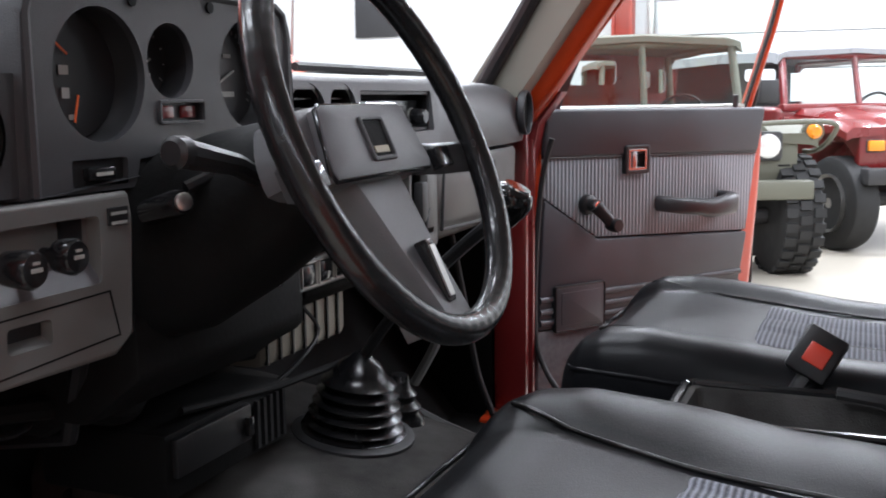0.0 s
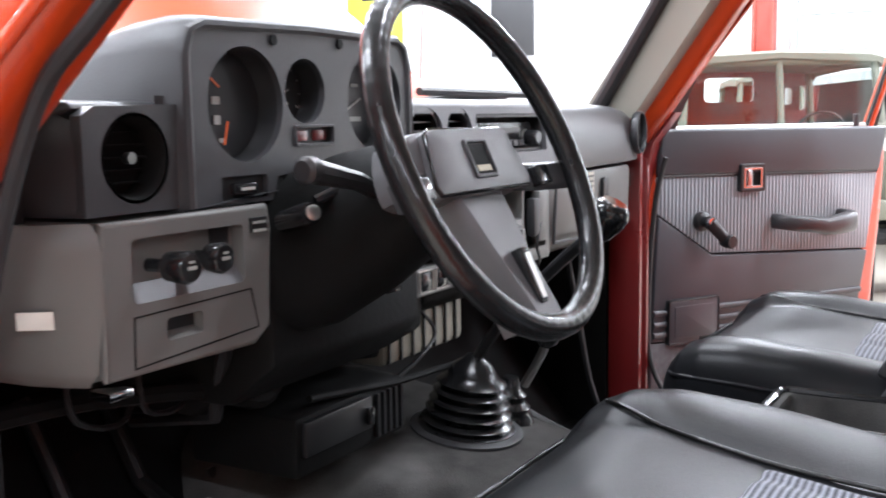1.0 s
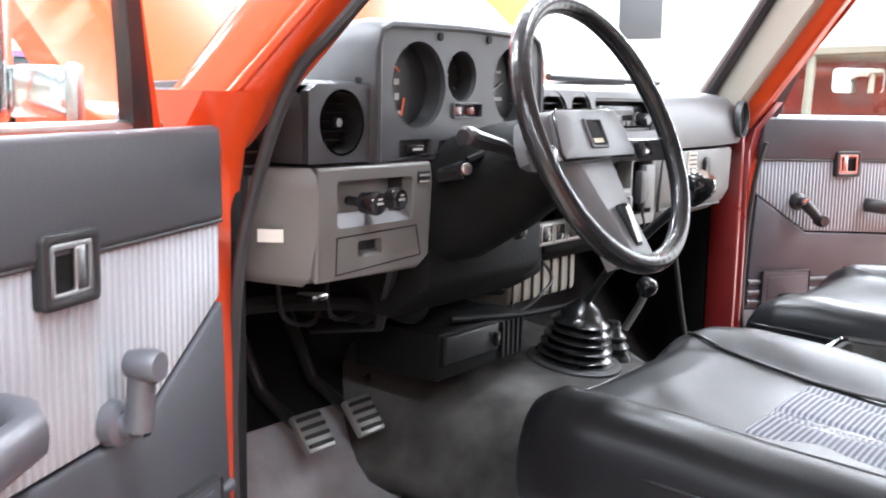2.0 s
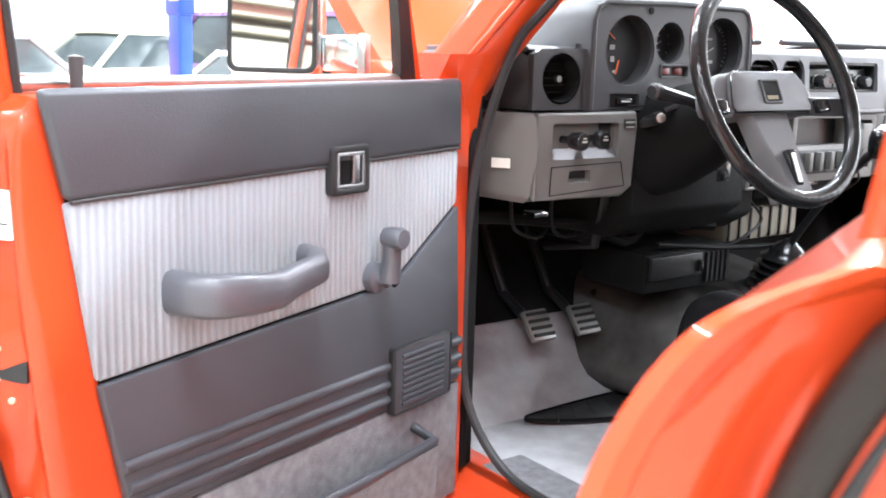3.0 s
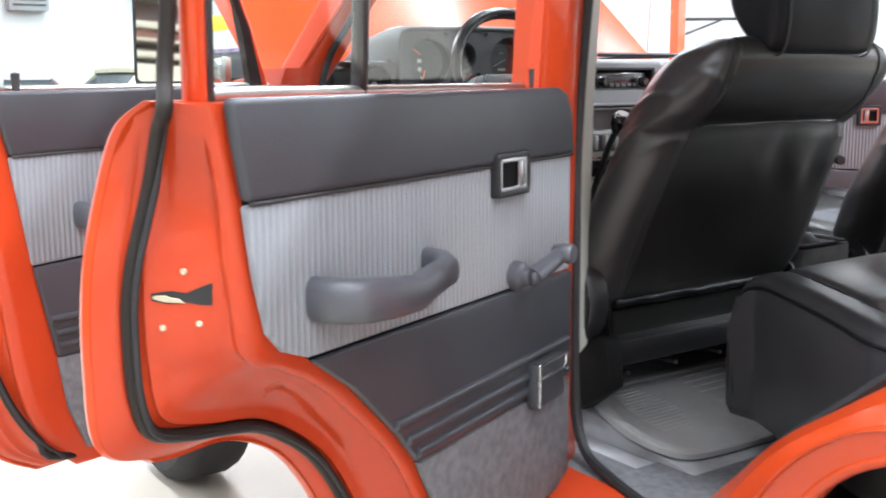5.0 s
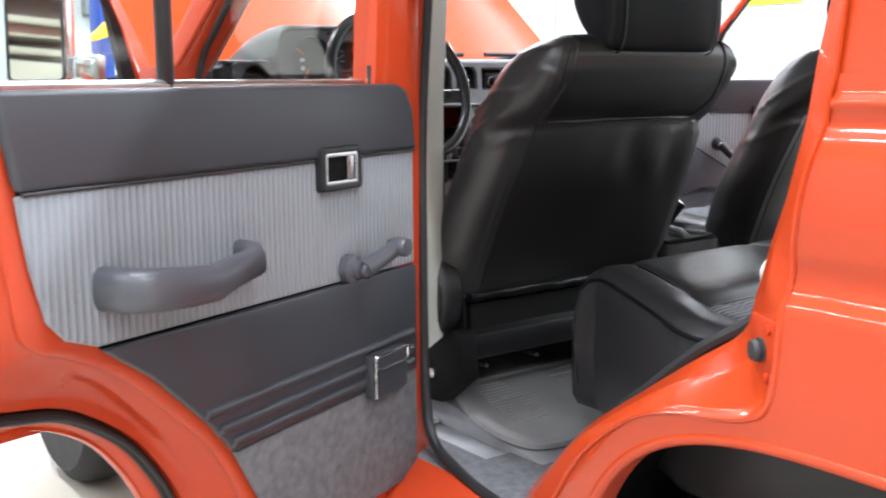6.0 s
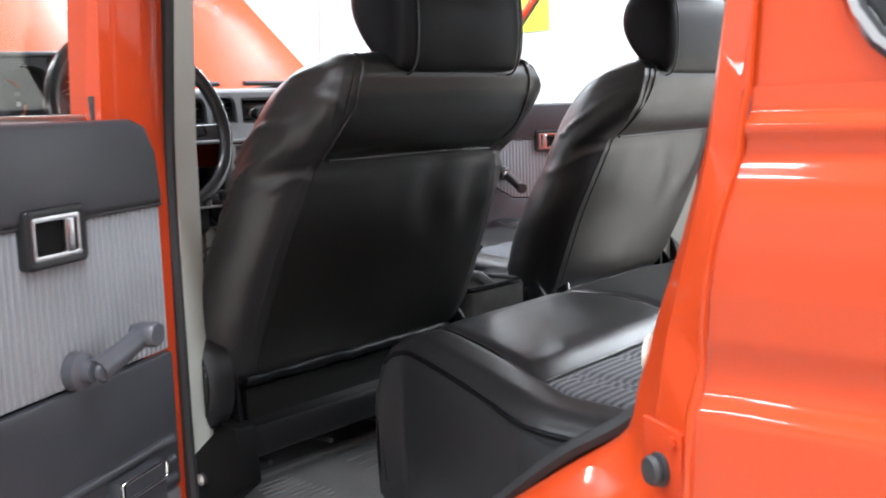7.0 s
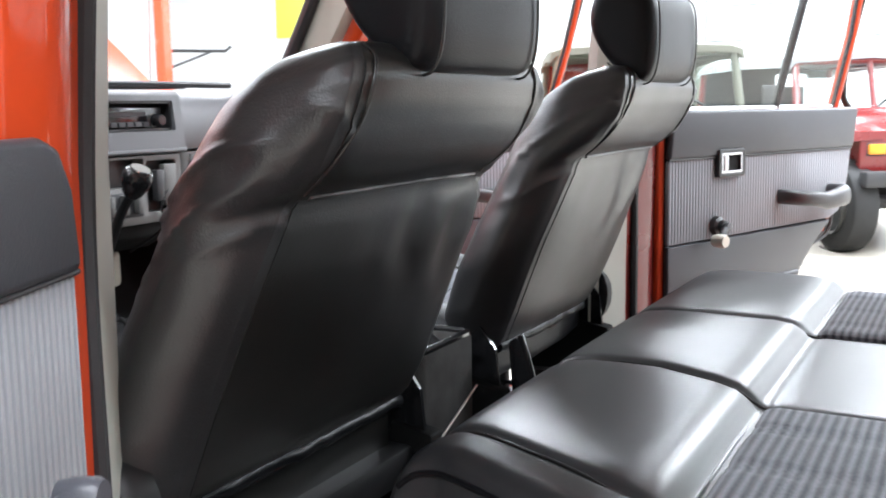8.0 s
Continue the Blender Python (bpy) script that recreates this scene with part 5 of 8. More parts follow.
for x, z in ((0.078, 1.224), (0.222, 1.224)):
    part("radio_knob", lathe([(0.012, 0.0), (0.011, 0.022), (0.0095, 0.025), (0.0005, 0.025)], 20, None, pose(x, 2.821, z, 90, 0, 0)), BLACK_GLOSS, radio, "ridged black knob", 40)
    part("knob_ring", lathe([(0.0125, 0.0), (0.0125, 0.003), (0.011, 0.004)], 20, None, pose(x, 2.821, z, 90, 0, 0), False), STEEL, radio, "", 40)
for k in range(5):
    part("preset_button", span((0.105 + 0.021 * k, 2.813, 1.212), (0.121 + 0.021 * k, 2.821, 1.221), 0.001), DARK, radio, "", 0)

glove = []
for x, face, z0 in ((0.272, 2.808, 1.030), (0.285, 2.800, 1.028), (0.45, 2.800, 1.028), (0.60, 2.803, 1.030), (0.69, 2.815, 1.036), (0.735, 2.85, 1.05), (0.747, 2.90, 1.07)):
    glove.append([(x, 3.0, 1.160), (x, face + 0.004, 1.160), (x, face, 1.152), (x, face + 0.002, 1.07), (x, face + 0.014, z0 + 0.010), (x, face + 0.026, z0), (x, 3.0, z0)])
gb = part("glove_box", loft(glove), DASH_LOW, dash, "taupe-grey glove box panel", 50)
part("glove_seam", tube([(0.30, 2.800, 1.155), (0.285, 2.799, 1.05), (0.45, 2.80, 1.045), (0.60, 2.803, 1.045)], 0.003, 6), DARK, dash)
part("glove_label", span((0.42, 2.7985, 1.115), (0.462, 2.8005, 1.158)), CREAM, gb, "small printed instruction label", 0)
for k in range(4):
    part("label_line", span((0.425, 2.7975, 1.122 + 0.009 * k), (0.457, 2.799, 1.125 + 0.009 * k)), DARK, gb, "", 0)
part("glove_latch", prism(rrect(0.500, 1.105, 0.525, 1.145, 0.008), 2.794, 2.802, "xz", 0.002), BLACK, gb, "black latch", 40)
stack = part("heater_panel", prism(rrect(-0.01, 1.030, 0.270, 1.158, 0.006), 2.80, 2.83, "xz", 0.003, 2, [rrect(0.004, 1.100, 0.168, 1.153, 0.003), rrect(0.175, 1.05, 0.255, 1.148, 0.004)]), DASH_LOW, dash, "taupe-grey heater control panel", 30)
# black block closes the heater openings in place of real shade
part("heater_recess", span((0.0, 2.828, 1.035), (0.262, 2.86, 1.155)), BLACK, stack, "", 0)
part("heater_slots", prism(rrect(0.01, 1.045, 0.16, 1.092, 0.003), 2.796, 2.802, "xz", 0.002), DARK, stack, "", 40)
for x in (0.03, 0.065, 0.10, 0.135):
    part("heater_slider", span((x, 2.784, 1.052), (x + 0.012, 2.797, 1.088), 0.002), DASH_LOW, stack)
part("fan_switch", span((0.192, 2.79, 1.07), (0.214, 2.805, 1.13), 0.003), DARK, stack, "dark slide switch")
part("ash_drawer", span((0.215, 2.792, 1.06), (0.25, 2.806, 1.14), 0.003), DASH_LOW, stack)

sw = part("switch_bank", bezel_ring(-0.105, 1.018, 0.125, 1.056, 0.005, 2.825, 2.845, 0.004), DASH_LOW, dash, "switch bank with bright frames", 40)
part("bank_back", span((-0.10, 2.838, 1.022), (0.12, 2.86, 1.052)), BLACK, sw, "", 0)
for k in range(5):
    part("bank_switch", span((-0.095 + 0.043 * k, 2.824, 1.024), (-0.064 + 0.043 * k, 2.84, 1.050), 0.003), BLACK_GLOSS, sw, "black rocker switch")
    part("bank_bezel", bezel_ring(-0.098 + 0.043 * k, 1.022, -0.061 + 0.043 * k, 1.053, 0.0015, 2.824, 2.829, 0.002), STEEL, sw, "", 40)
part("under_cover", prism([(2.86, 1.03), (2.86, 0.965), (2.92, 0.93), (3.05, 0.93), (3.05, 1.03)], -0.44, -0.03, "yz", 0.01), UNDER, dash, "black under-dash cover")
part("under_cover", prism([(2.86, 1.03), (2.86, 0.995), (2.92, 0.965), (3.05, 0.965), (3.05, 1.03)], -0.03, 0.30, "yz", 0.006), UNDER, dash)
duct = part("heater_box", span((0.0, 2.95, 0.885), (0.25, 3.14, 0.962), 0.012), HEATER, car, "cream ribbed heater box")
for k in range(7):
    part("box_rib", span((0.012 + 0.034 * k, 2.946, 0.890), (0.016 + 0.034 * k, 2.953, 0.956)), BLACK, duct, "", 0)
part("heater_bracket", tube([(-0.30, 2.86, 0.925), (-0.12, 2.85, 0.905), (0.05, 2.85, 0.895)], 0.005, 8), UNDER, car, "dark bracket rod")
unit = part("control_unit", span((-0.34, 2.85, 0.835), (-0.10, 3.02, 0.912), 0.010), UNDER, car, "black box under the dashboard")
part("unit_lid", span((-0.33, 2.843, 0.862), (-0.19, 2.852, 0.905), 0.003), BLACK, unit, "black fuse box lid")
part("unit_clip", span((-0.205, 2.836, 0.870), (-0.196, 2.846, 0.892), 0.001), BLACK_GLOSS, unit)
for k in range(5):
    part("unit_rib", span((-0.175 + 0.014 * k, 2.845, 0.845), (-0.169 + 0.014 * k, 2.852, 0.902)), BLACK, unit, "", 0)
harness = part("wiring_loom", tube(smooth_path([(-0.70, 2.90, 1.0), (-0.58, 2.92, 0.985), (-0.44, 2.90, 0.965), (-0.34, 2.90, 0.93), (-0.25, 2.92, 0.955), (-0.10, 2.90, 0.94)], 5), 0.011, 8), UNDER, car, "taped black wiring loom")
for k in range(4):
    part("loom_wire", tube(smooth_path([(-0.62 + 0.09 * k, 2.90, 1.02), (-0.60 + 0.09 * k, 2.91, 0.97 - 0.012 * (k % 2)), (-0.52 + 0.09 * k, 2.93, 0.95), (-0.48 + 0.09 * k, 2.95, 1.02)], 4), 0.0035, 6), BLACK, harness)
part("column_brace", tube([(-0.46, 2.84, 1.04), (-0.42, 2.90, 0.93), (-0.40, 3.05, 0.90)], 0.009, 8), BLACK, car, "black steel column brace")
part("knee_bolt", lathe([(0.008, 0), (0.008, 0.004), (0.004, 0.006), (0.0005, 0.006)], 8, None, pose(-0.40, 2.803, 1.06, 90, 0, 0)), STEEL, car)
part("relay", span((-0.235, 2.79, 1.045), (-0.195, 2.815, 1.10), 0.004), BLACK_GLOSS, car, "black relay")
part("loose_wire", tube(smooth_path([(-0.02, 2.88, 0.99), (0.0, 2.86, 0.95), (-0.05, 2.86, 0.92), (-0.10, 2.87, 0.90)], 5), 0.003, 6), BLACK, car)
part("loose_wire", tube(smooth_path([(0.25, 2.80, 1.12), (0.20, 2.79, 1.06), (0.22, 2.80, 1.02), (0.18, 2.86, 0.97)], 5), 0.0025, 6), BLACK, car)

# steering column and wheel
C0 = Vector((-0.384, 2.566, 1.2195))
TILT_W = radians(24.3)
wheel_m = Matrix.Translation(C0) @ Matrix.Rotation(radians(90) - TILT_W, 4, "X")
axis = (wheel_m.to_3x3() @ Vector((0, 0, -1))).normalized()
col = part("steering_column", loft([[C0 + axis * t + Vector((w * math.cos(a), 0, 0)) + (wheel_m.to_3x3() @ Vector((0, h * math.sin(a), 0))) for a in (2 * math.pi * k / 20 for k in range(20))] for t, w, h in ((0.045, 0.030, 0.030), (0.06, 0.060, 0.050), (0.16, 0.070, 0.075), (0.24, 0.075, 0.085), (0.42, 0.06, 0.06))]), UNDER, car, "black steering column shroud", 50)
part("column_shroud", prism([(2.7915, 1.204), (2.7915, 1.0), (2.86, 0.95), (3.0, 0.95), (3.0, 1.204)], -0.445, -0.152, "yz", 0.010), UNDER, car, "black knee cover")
for sx, tip in ((-1, (-0.552, 2.658, 1.213)), (1, (-0.25, 2.66, 1.215))):
    st = part("column_stalk", tube([(C0.x + sx * 0.05, 2.665, 1.185), (C0.x + sx * 0.10, 2.655, 1.200), tip], [0.008, 0.009, 0.012], 10), BLACK, car, "black column stalk")
    part("stalk_cap", lathe([(0.012, 0), (0.0125, 0.012), (0.009, 0.016), (0.0005, 0.016)], 14, None, Matrix.Translation(tip) @ Matrix.Rotation(radians(sx * 90), 4, "Y") @ Matrix.Translation((0, 0, -0.006))), BLACK, st)
ig = part("ignition_lock", lathe([(0.0115, -0.03), (0.0115, 0.024), (0.0095, 0.030), (0.0005, 0.030)], 20, None, pose(-0.470, 2.735, 1.163, 78, 0, -25)), BLACK_GLOSS, car, "black ignition lock", 40)
part("lock_face", lathe([(0.0075, 0.0), (0.0075, 0.003), (0.006, 0.004), (0.0005, 0.004)], 18, None, pose(-0.470, 2.735, 1.163, 78, 0, -25) @ Matrix.Translation((0, 0, 0.030))), STEEL, ig, "dull steel key slot", 40)
part("lock_lever", tube([(-0.462, 2.72, 1.178), (-0.435, 2.705, 1.190)], 0.006, 8), BLACK_GLOSS, ig, "black release lever")

R_RIM, R_BAR = 0.172, 0.0135
steer = part("steering_wheel", tube([(R_RIM * math.cos(a), R_RIM * math.sin(a), 0) for a in (2 * math.pi * k / 264 for k in range(264))], [R_BAR - 0.0006 + 0.00016 * math.cos(k * 2 * math.pi / 4) for k in range(264)], 14, closed=True), RIM_PLASTIC, car, "black hard rubber steering wheel", 60)
steer.matrix_basis = wheel_m
pad_out = [(q.x, q.y) for q in smooth_path([(-0.108, -0.024, 0), (-0.121, -0.004, 0), (-0.110, 0.024, 0), (-0.088, 0.038, 0), (0.0, 0.042, 0), (0.088, 0.038, 0), (0.110, 0.024, 0), (0.121, -0.004, 0), (0.108, -0.024, 0), (0.0, -0.030, 0)], 3, True)]
part("horn_pad", loft([[(x * f, (y - 0.006) * f + 0.006, z) for x, y in pad_out] for f, z in ((1.0, -0.062), (1.015, -0.044), (1.0, -0.034), (0.96, -0.028), (0.90, -0.0265), (0.5, -0.026))]), DASH_PAD, steer, "charcoal horn pad", 40)
panel = [(-0.079, 0.033), (-0.070, 0.037), (0.070, 0.037), (0.079, 0.033), (0.094, -0.020), (0.090, -0.027), (-0.090, -0.027), (-0.094, -0.020)]
part("pad_panel", loft([[(x * f, (y - 0.004) * g + 0.004, z) for x, y in panel] for f, g, z in ((1.0, 1.0, -0.030), (1.0, 1.0, -0.020), (0.985, 0.96, -0.0165), (0.95, 0.88, -0.0155), (0.5, 0.4, -0.0150))]), DASH_PAD, steer, "raised trapezoid panel", 30)
part("panel_edge", tube([(x * 0.99, y * 0.98, -0.0195) for x, y in panel], 0.0022, 6, closed=True), BLACK_GLOSS, steer, "", 60)
emb = part("emblem_frame", prism(rrect(-0.023, -0.016, 0.023, 0.024, 0.004), -0.018, -0.0122, "xy", 0.002, 2, [rrect(-0.018, -0.012, 0.018, 0.020, 0.003)]), DASH, steer, "", 40)
part("emblem", span((-0.0175, -0.0115, -0.018), (0.0175, 0.0195, -0.0146)), UNDER, steer, "dark emblem plate", 0)
part("emblem_bar", span((-0.013, -0.009, -0.0150), (0.013, -0.003, -0.0138)), BRONZE, steer, "", 0)
part("spoke", loft([[(-w, y, -0.050), (-w * 0.93, y, z - 0.006), (-w * 0.80, y, z), (w * 0.80, y, z), (w * 0.93, y, z - 0.006), (w, y, -0.050)] for y, w, z in ((-0.01, 0.058, -0.032), (-0.04, 0.050, -0.026), (-0.075, 0.043, -0.021), (-0.11, 0.035, -0.016), (-0.165, 0.027, -0.006))]), DASH_PAD, steer, "charcoal lower spoke", 40)
hornb = part("spoke_button", prism(rrect(-0.009, -0.147, 0.009, -0.090, 0.004), -0.022, -0.008, "xy", 0.002), BLACK_GLOSS, steer, "", 40)
part("button_strip", prism(rrect(-0.005, -0.142, 0.005, -0.096, 0.002), -0.009, -0.0065, "xy"), STEEL, steer, "bright metal strip", 0)
for s in (-1, 1):
    part("side_spoke", loft([[(s * x, y0 - 0.014, z - 0.014), (s * x, y0 + 0.010, z - 0.014), (s * x, y0 + 0.014, z - 0.004), (s * x, y0 + 0.010, z), (s * x, y0 - 0.013, z), (s * x, y0 - 0.018, z - 0.004)] for x, y0, z in ((0.075, -0.010, -0.028), (0.12, -0.016, -0.022), (0.165, -0.022, -0.008))]), DASH, steer, "", 40)
    tb_ = part("thumb_button", prism(rrect(s * 0.124 - 0.015, -0.030, s * 0.124 + 0.015, -0.009, 0.003), -0.028, -0.013, "xy", 0.002), BLACK_GLOSS, steer, "black horn button", 40)

# gear levers
BX, BY, BZ = 0.035, 2.83, 0.803
prof = [(0.072, 0.0), (0.072, 0.005), (0.064, 0.008)]
for k in range(5):
    r = 0.064 - 0.004 * k
    prof += [(r, 0.009 + 0.0145 * k), (r + 0.004, 0.014 + 0.0145 * k), (r - 0.007, 0.0205 + 0.0145 * k)]
prof += [(0.036, 0.086), (0.028, 0.098), (0.016, 0.106), (0.011, 0.112)]
boot = part("gear_boot", lathe(prof, 30, None, Matrix.Translation((BX, BY, BZ)) @ Matrix.Rotation(radians(8), 4, "X")), RUBBER_GLOSS, car, "shiny black ribbed gear boot", 60)
part("boot_plate", lathe([(0.084, 0.0), (0.084, 0.004), (0.072, 0.007), (0.02, 0.007)], 30, None, Matrix.Translation((BX, BY, BZ - 0.003)) @ Matrix.Rotation(radians(8), 4, "X")), DARK, boot, "dark floor plate", 40)
lever = part("gear_lever", tube(smooth_path([(BX, BY - 0.015, BZ + 0.10), (BX - 0.025, 2.75, 0.98), (-0.06, 2.64, 1.07), (-0.094, 2.575, 1.118)], 5), 0.008, 10), BLACK, car, "black gear lever")
kn = part("lever_knob", lathe([(0.010, -0.030), (0.016, -0.022), (0.023, -0.004), (0.0245, 0.006), (0.021, 0.016), (0.016, 0.0195), (0.0005, 0.020)], 24, None, Matrix.Translation((-0.100, 2.560, 1.135)) @ Matrix.Rotation(radians(28), 4, "X")), BLACK_GLOSS, lever, "black knob with a chrome shift plate", 50)
part("knob_plate", lathe([(0.016, 0.0195), (0.0155, 0.0215), (0.0005, 0.022)], 24, None, Matrix.Translation((-0.100, 2.560, 1.135)) @ Matrix.Rotation(radians(28), 4, "X")), CHROME, lever, "chrome shift pattern plate", 40)
tb = part("transfer_boot", lathe([(0.045, 0.0), (0.04, 0.012), (0.034, 0.018), (0.036, 0.026), (0.026, 0.034), (0.028, 0.044), (0.018, 0.052), (0.012, 0.07)], 24, None, Matrix.Translation((0.135, 2.815, 0.790)) @ Matrix.Rotation(radians(8), 4, "X")), RUBBER_GLOSS, car, "small black lever boot", 60)
part("transfer_lever", tube(smooth_path([(0.13, 2.78, 0.85), (0.125, 2.75, 0.90), (0.12, 2.74, 0.92)], 4), 0.007, 8), STEEL, tb, "steel lever")
part("transfer_knob", lathe([(0.008, -0.02), (0.018, -0.008), (0.019, 0.004), (0.012, 0.014), (0.0005, 0.016)], 18, None, pose(0.118, 2.735, 0.935, 20, 0, 0)), BLACK_GLOSS, tb, "black knob", 50)
part("floor_wire", tube(smooth_path([(0.20, 2.85, 0.80), (0.32, 2.80, 0.72), (0.42, 2.74, 0.66), (0.50, 2.70, 0.625)], 5), 0.010, 8), RUBBER, car, "black cable on the floor")
part("speaker_wire", tube(smooth_path([(0.52, 2.88, 1.02), (0.53, 2.86, 0.9), (0.55, 2.84, 0.75), (0.60, 2.82, 0.64)], 5), 0.006, 8), RUBBER, car)

# pedals
for x, y, z, w in ((-0.479, 2.975, 0.770, 0.058), (-0.360, 2.98, 0.765, 0.058)):
    pd = part("pedal", box((x, y, z), (w, 0.012, 0.062), 0.004, 2, None), PEDAL_STEEL, car, "worn metal-edged pedal")
    pd.matrix_basis = Matrix.Translation((x, y, z)) @ Matrix.Rotation(radians(-38), 4, "X") @ Matrix.Translation((-x, -y, -z))
    part("pedal_arm", tube([(x, y + 0.012, z), (x + 0.01, y + 0.07, z + 0.10), (x + 0.01, y + 0.05, z + 0.24)], 0.010, 8), BLACK, pd)
    for k in range(4):
        part("pedal_tread", box((x, y - 0.008, z - 0.021 + 0.014 * k), (w * 0.85, 0.005, 0.006), 0.001, 1), RUBBER, pd)
ac = part("accelerator", box((-0.235, 3.03, 0.74), (0.05, 0.012, 0.13), 0.004), BLACK, car, "black accelerator pedal")
ac.matrix_basis = Matrix.Translation((-0.235, 3.03, 0.74)) @ Matrix.Rotation(radians(-35), 4, "X") @ Matrix.Translation((0.235, -3.03, -0.74))
part("fuse_clip", box((-0.60, 2.86, 1.005), (0.03, 0.03, 0.01), 0.003), CHROME, car, "bright hood release lever")

# ---- seats, mats, console ----
def wrinkle(bm, amp, freq=14.0, seed=0.0):
    bm.verts.ensure_lookup_table()
    for v in bm.verts:
        v.co += amp * noise.noise_vector(Vector((v.co.x * freq, v.co.y * freq, v.co.z * freq * 0.6)) + Vector((seed, 0, 0)))


LEAN_S = radians(23)


def lerp_table(tab, z):
    return [float(np.interp(z, [r[0] for r in tab], [r[k] for r in tab])) for k in range(1, len(tab[0]))]


# height, half width at the sides, half width of the back cover, front thickness, back thickness
BACK = ((0.830, 0.258, 0.214, 0.045, 0.052), (0.845, 0.276, 0.222, 0.056, 0.062), (0.88, 0.286, 0.227, 0.066, 0.066), (0.93, 0.290, 0.226, 0.070, 0.066), (1.00, 0.285, 0.222, 0.072, 0.066), (1.06, 0.276, 0.214, 0.070, 0.066), (1.11, 0.267, 0.204, 0.069, 0.064), (1.130, 0.263, 0.198, 0.069, 0.060), (1.1375, 0.262, 0.194, 0.069, 0.062), (1.144, 0.261, 0.194, 0.068, 0.080), (1.158, 0.259, 0.202, 0.068, 0.095), (1.180, 0.255, 0.208, 0.068, 0.104), (1.205, 0.250, 0.210, 0.068, 0.107), (1.23, 0.243, 0.206, 0.066, 0.102), (1.252, 0.234, 0.197, 0.061, 0.089), (1.27, 0.221, 0.184, 0.052, 0.070), (1.283, 0.200, 0.164, 0.036, 0.046), (1.289, 0.165, 0.135, 0.015, 0.020))


def back_ring(z, seed, grow=0.0):
    """One level through the backrest: soft front, side bolsters that flare, a flat cover behind."""
    ws, wb, tf, tb = lerp_table(BACK, z)
    if seed:
        low = max(0.0, (1.02 - z) / 0.19)
        ws, wb = ws - 0.050 * low ** 1.4, wb - 0.022 * low ** 1.4
    half = [(0, tf * 0.86), (ws * 0.45, tf * 0.88), (ws * 0.72, tf * 1.02), (ws * 0.92, tf * 0.80), (ws, tf * 0.15), (ws * 0.985, -tb * 0.30), (wb + (ws - wb) * 0.50, -tb * 0.80), (wb + 0.006, -tb * 0.985), (wb - 0.004, -tb - 0.001), (wb * 0.72, -tb - 0.004), (wb * 0.36, -tb - 0.005), (0, -tb - 0.006)]
    loop = half + [(-x, y) for x, y in half[-2:0:-1]]
    pts = smooth_path([(x, y, 0) for x, y in loop], 4, True)
    yc = 2.128 - (z - 0.85) * math.tan(LEAN_S) - 2.30
    out = []
    for q in pts:
        x, y = q.x, q.y
        side = min(1.0, max(0.0, (abs(x) - 0.15) / 0.06))
        shoulder = math.exp(-((z - 1.17) / 0.065) ** 2) * side
        fold = math.exp(-((z - 1.07) / 0.055) ** 2) * (1 if y < 0 else 0) * (0.1 + 0.9 * (x > 0.02))
        rip = noise.noise(Vector((x * 7 + seed, (z - abs(x) * 0.55) * 17, y * 9 + seed)))
        wave = 0.0085 * shoulder * max(0.0, 1 - abs(rip) * 4.5) ** 2 + 0.004 * shoulder * noise.noise(Vector((x * 12, z * 9, seed + 9)))
        wave += 0.0048 * fold * math.sin(x * 58 + 4 * noise.noise(Vector((x * 7, z * 6, seed + 3))))
        wave += 0.0013 * noise.noise(Vector((x * 11, z * 11, seed + y * 8)))
        dx, dy = x / 0.26, y / 0.08
        ln = max(0.3, math.hypot(dx, dy))
        k = (wave + grow) / ln
        out.append((x + dx * k, yc + y * 0.985 + dy * k, z - 0.60 - 0.34 * (y + dy * k)))
    return out


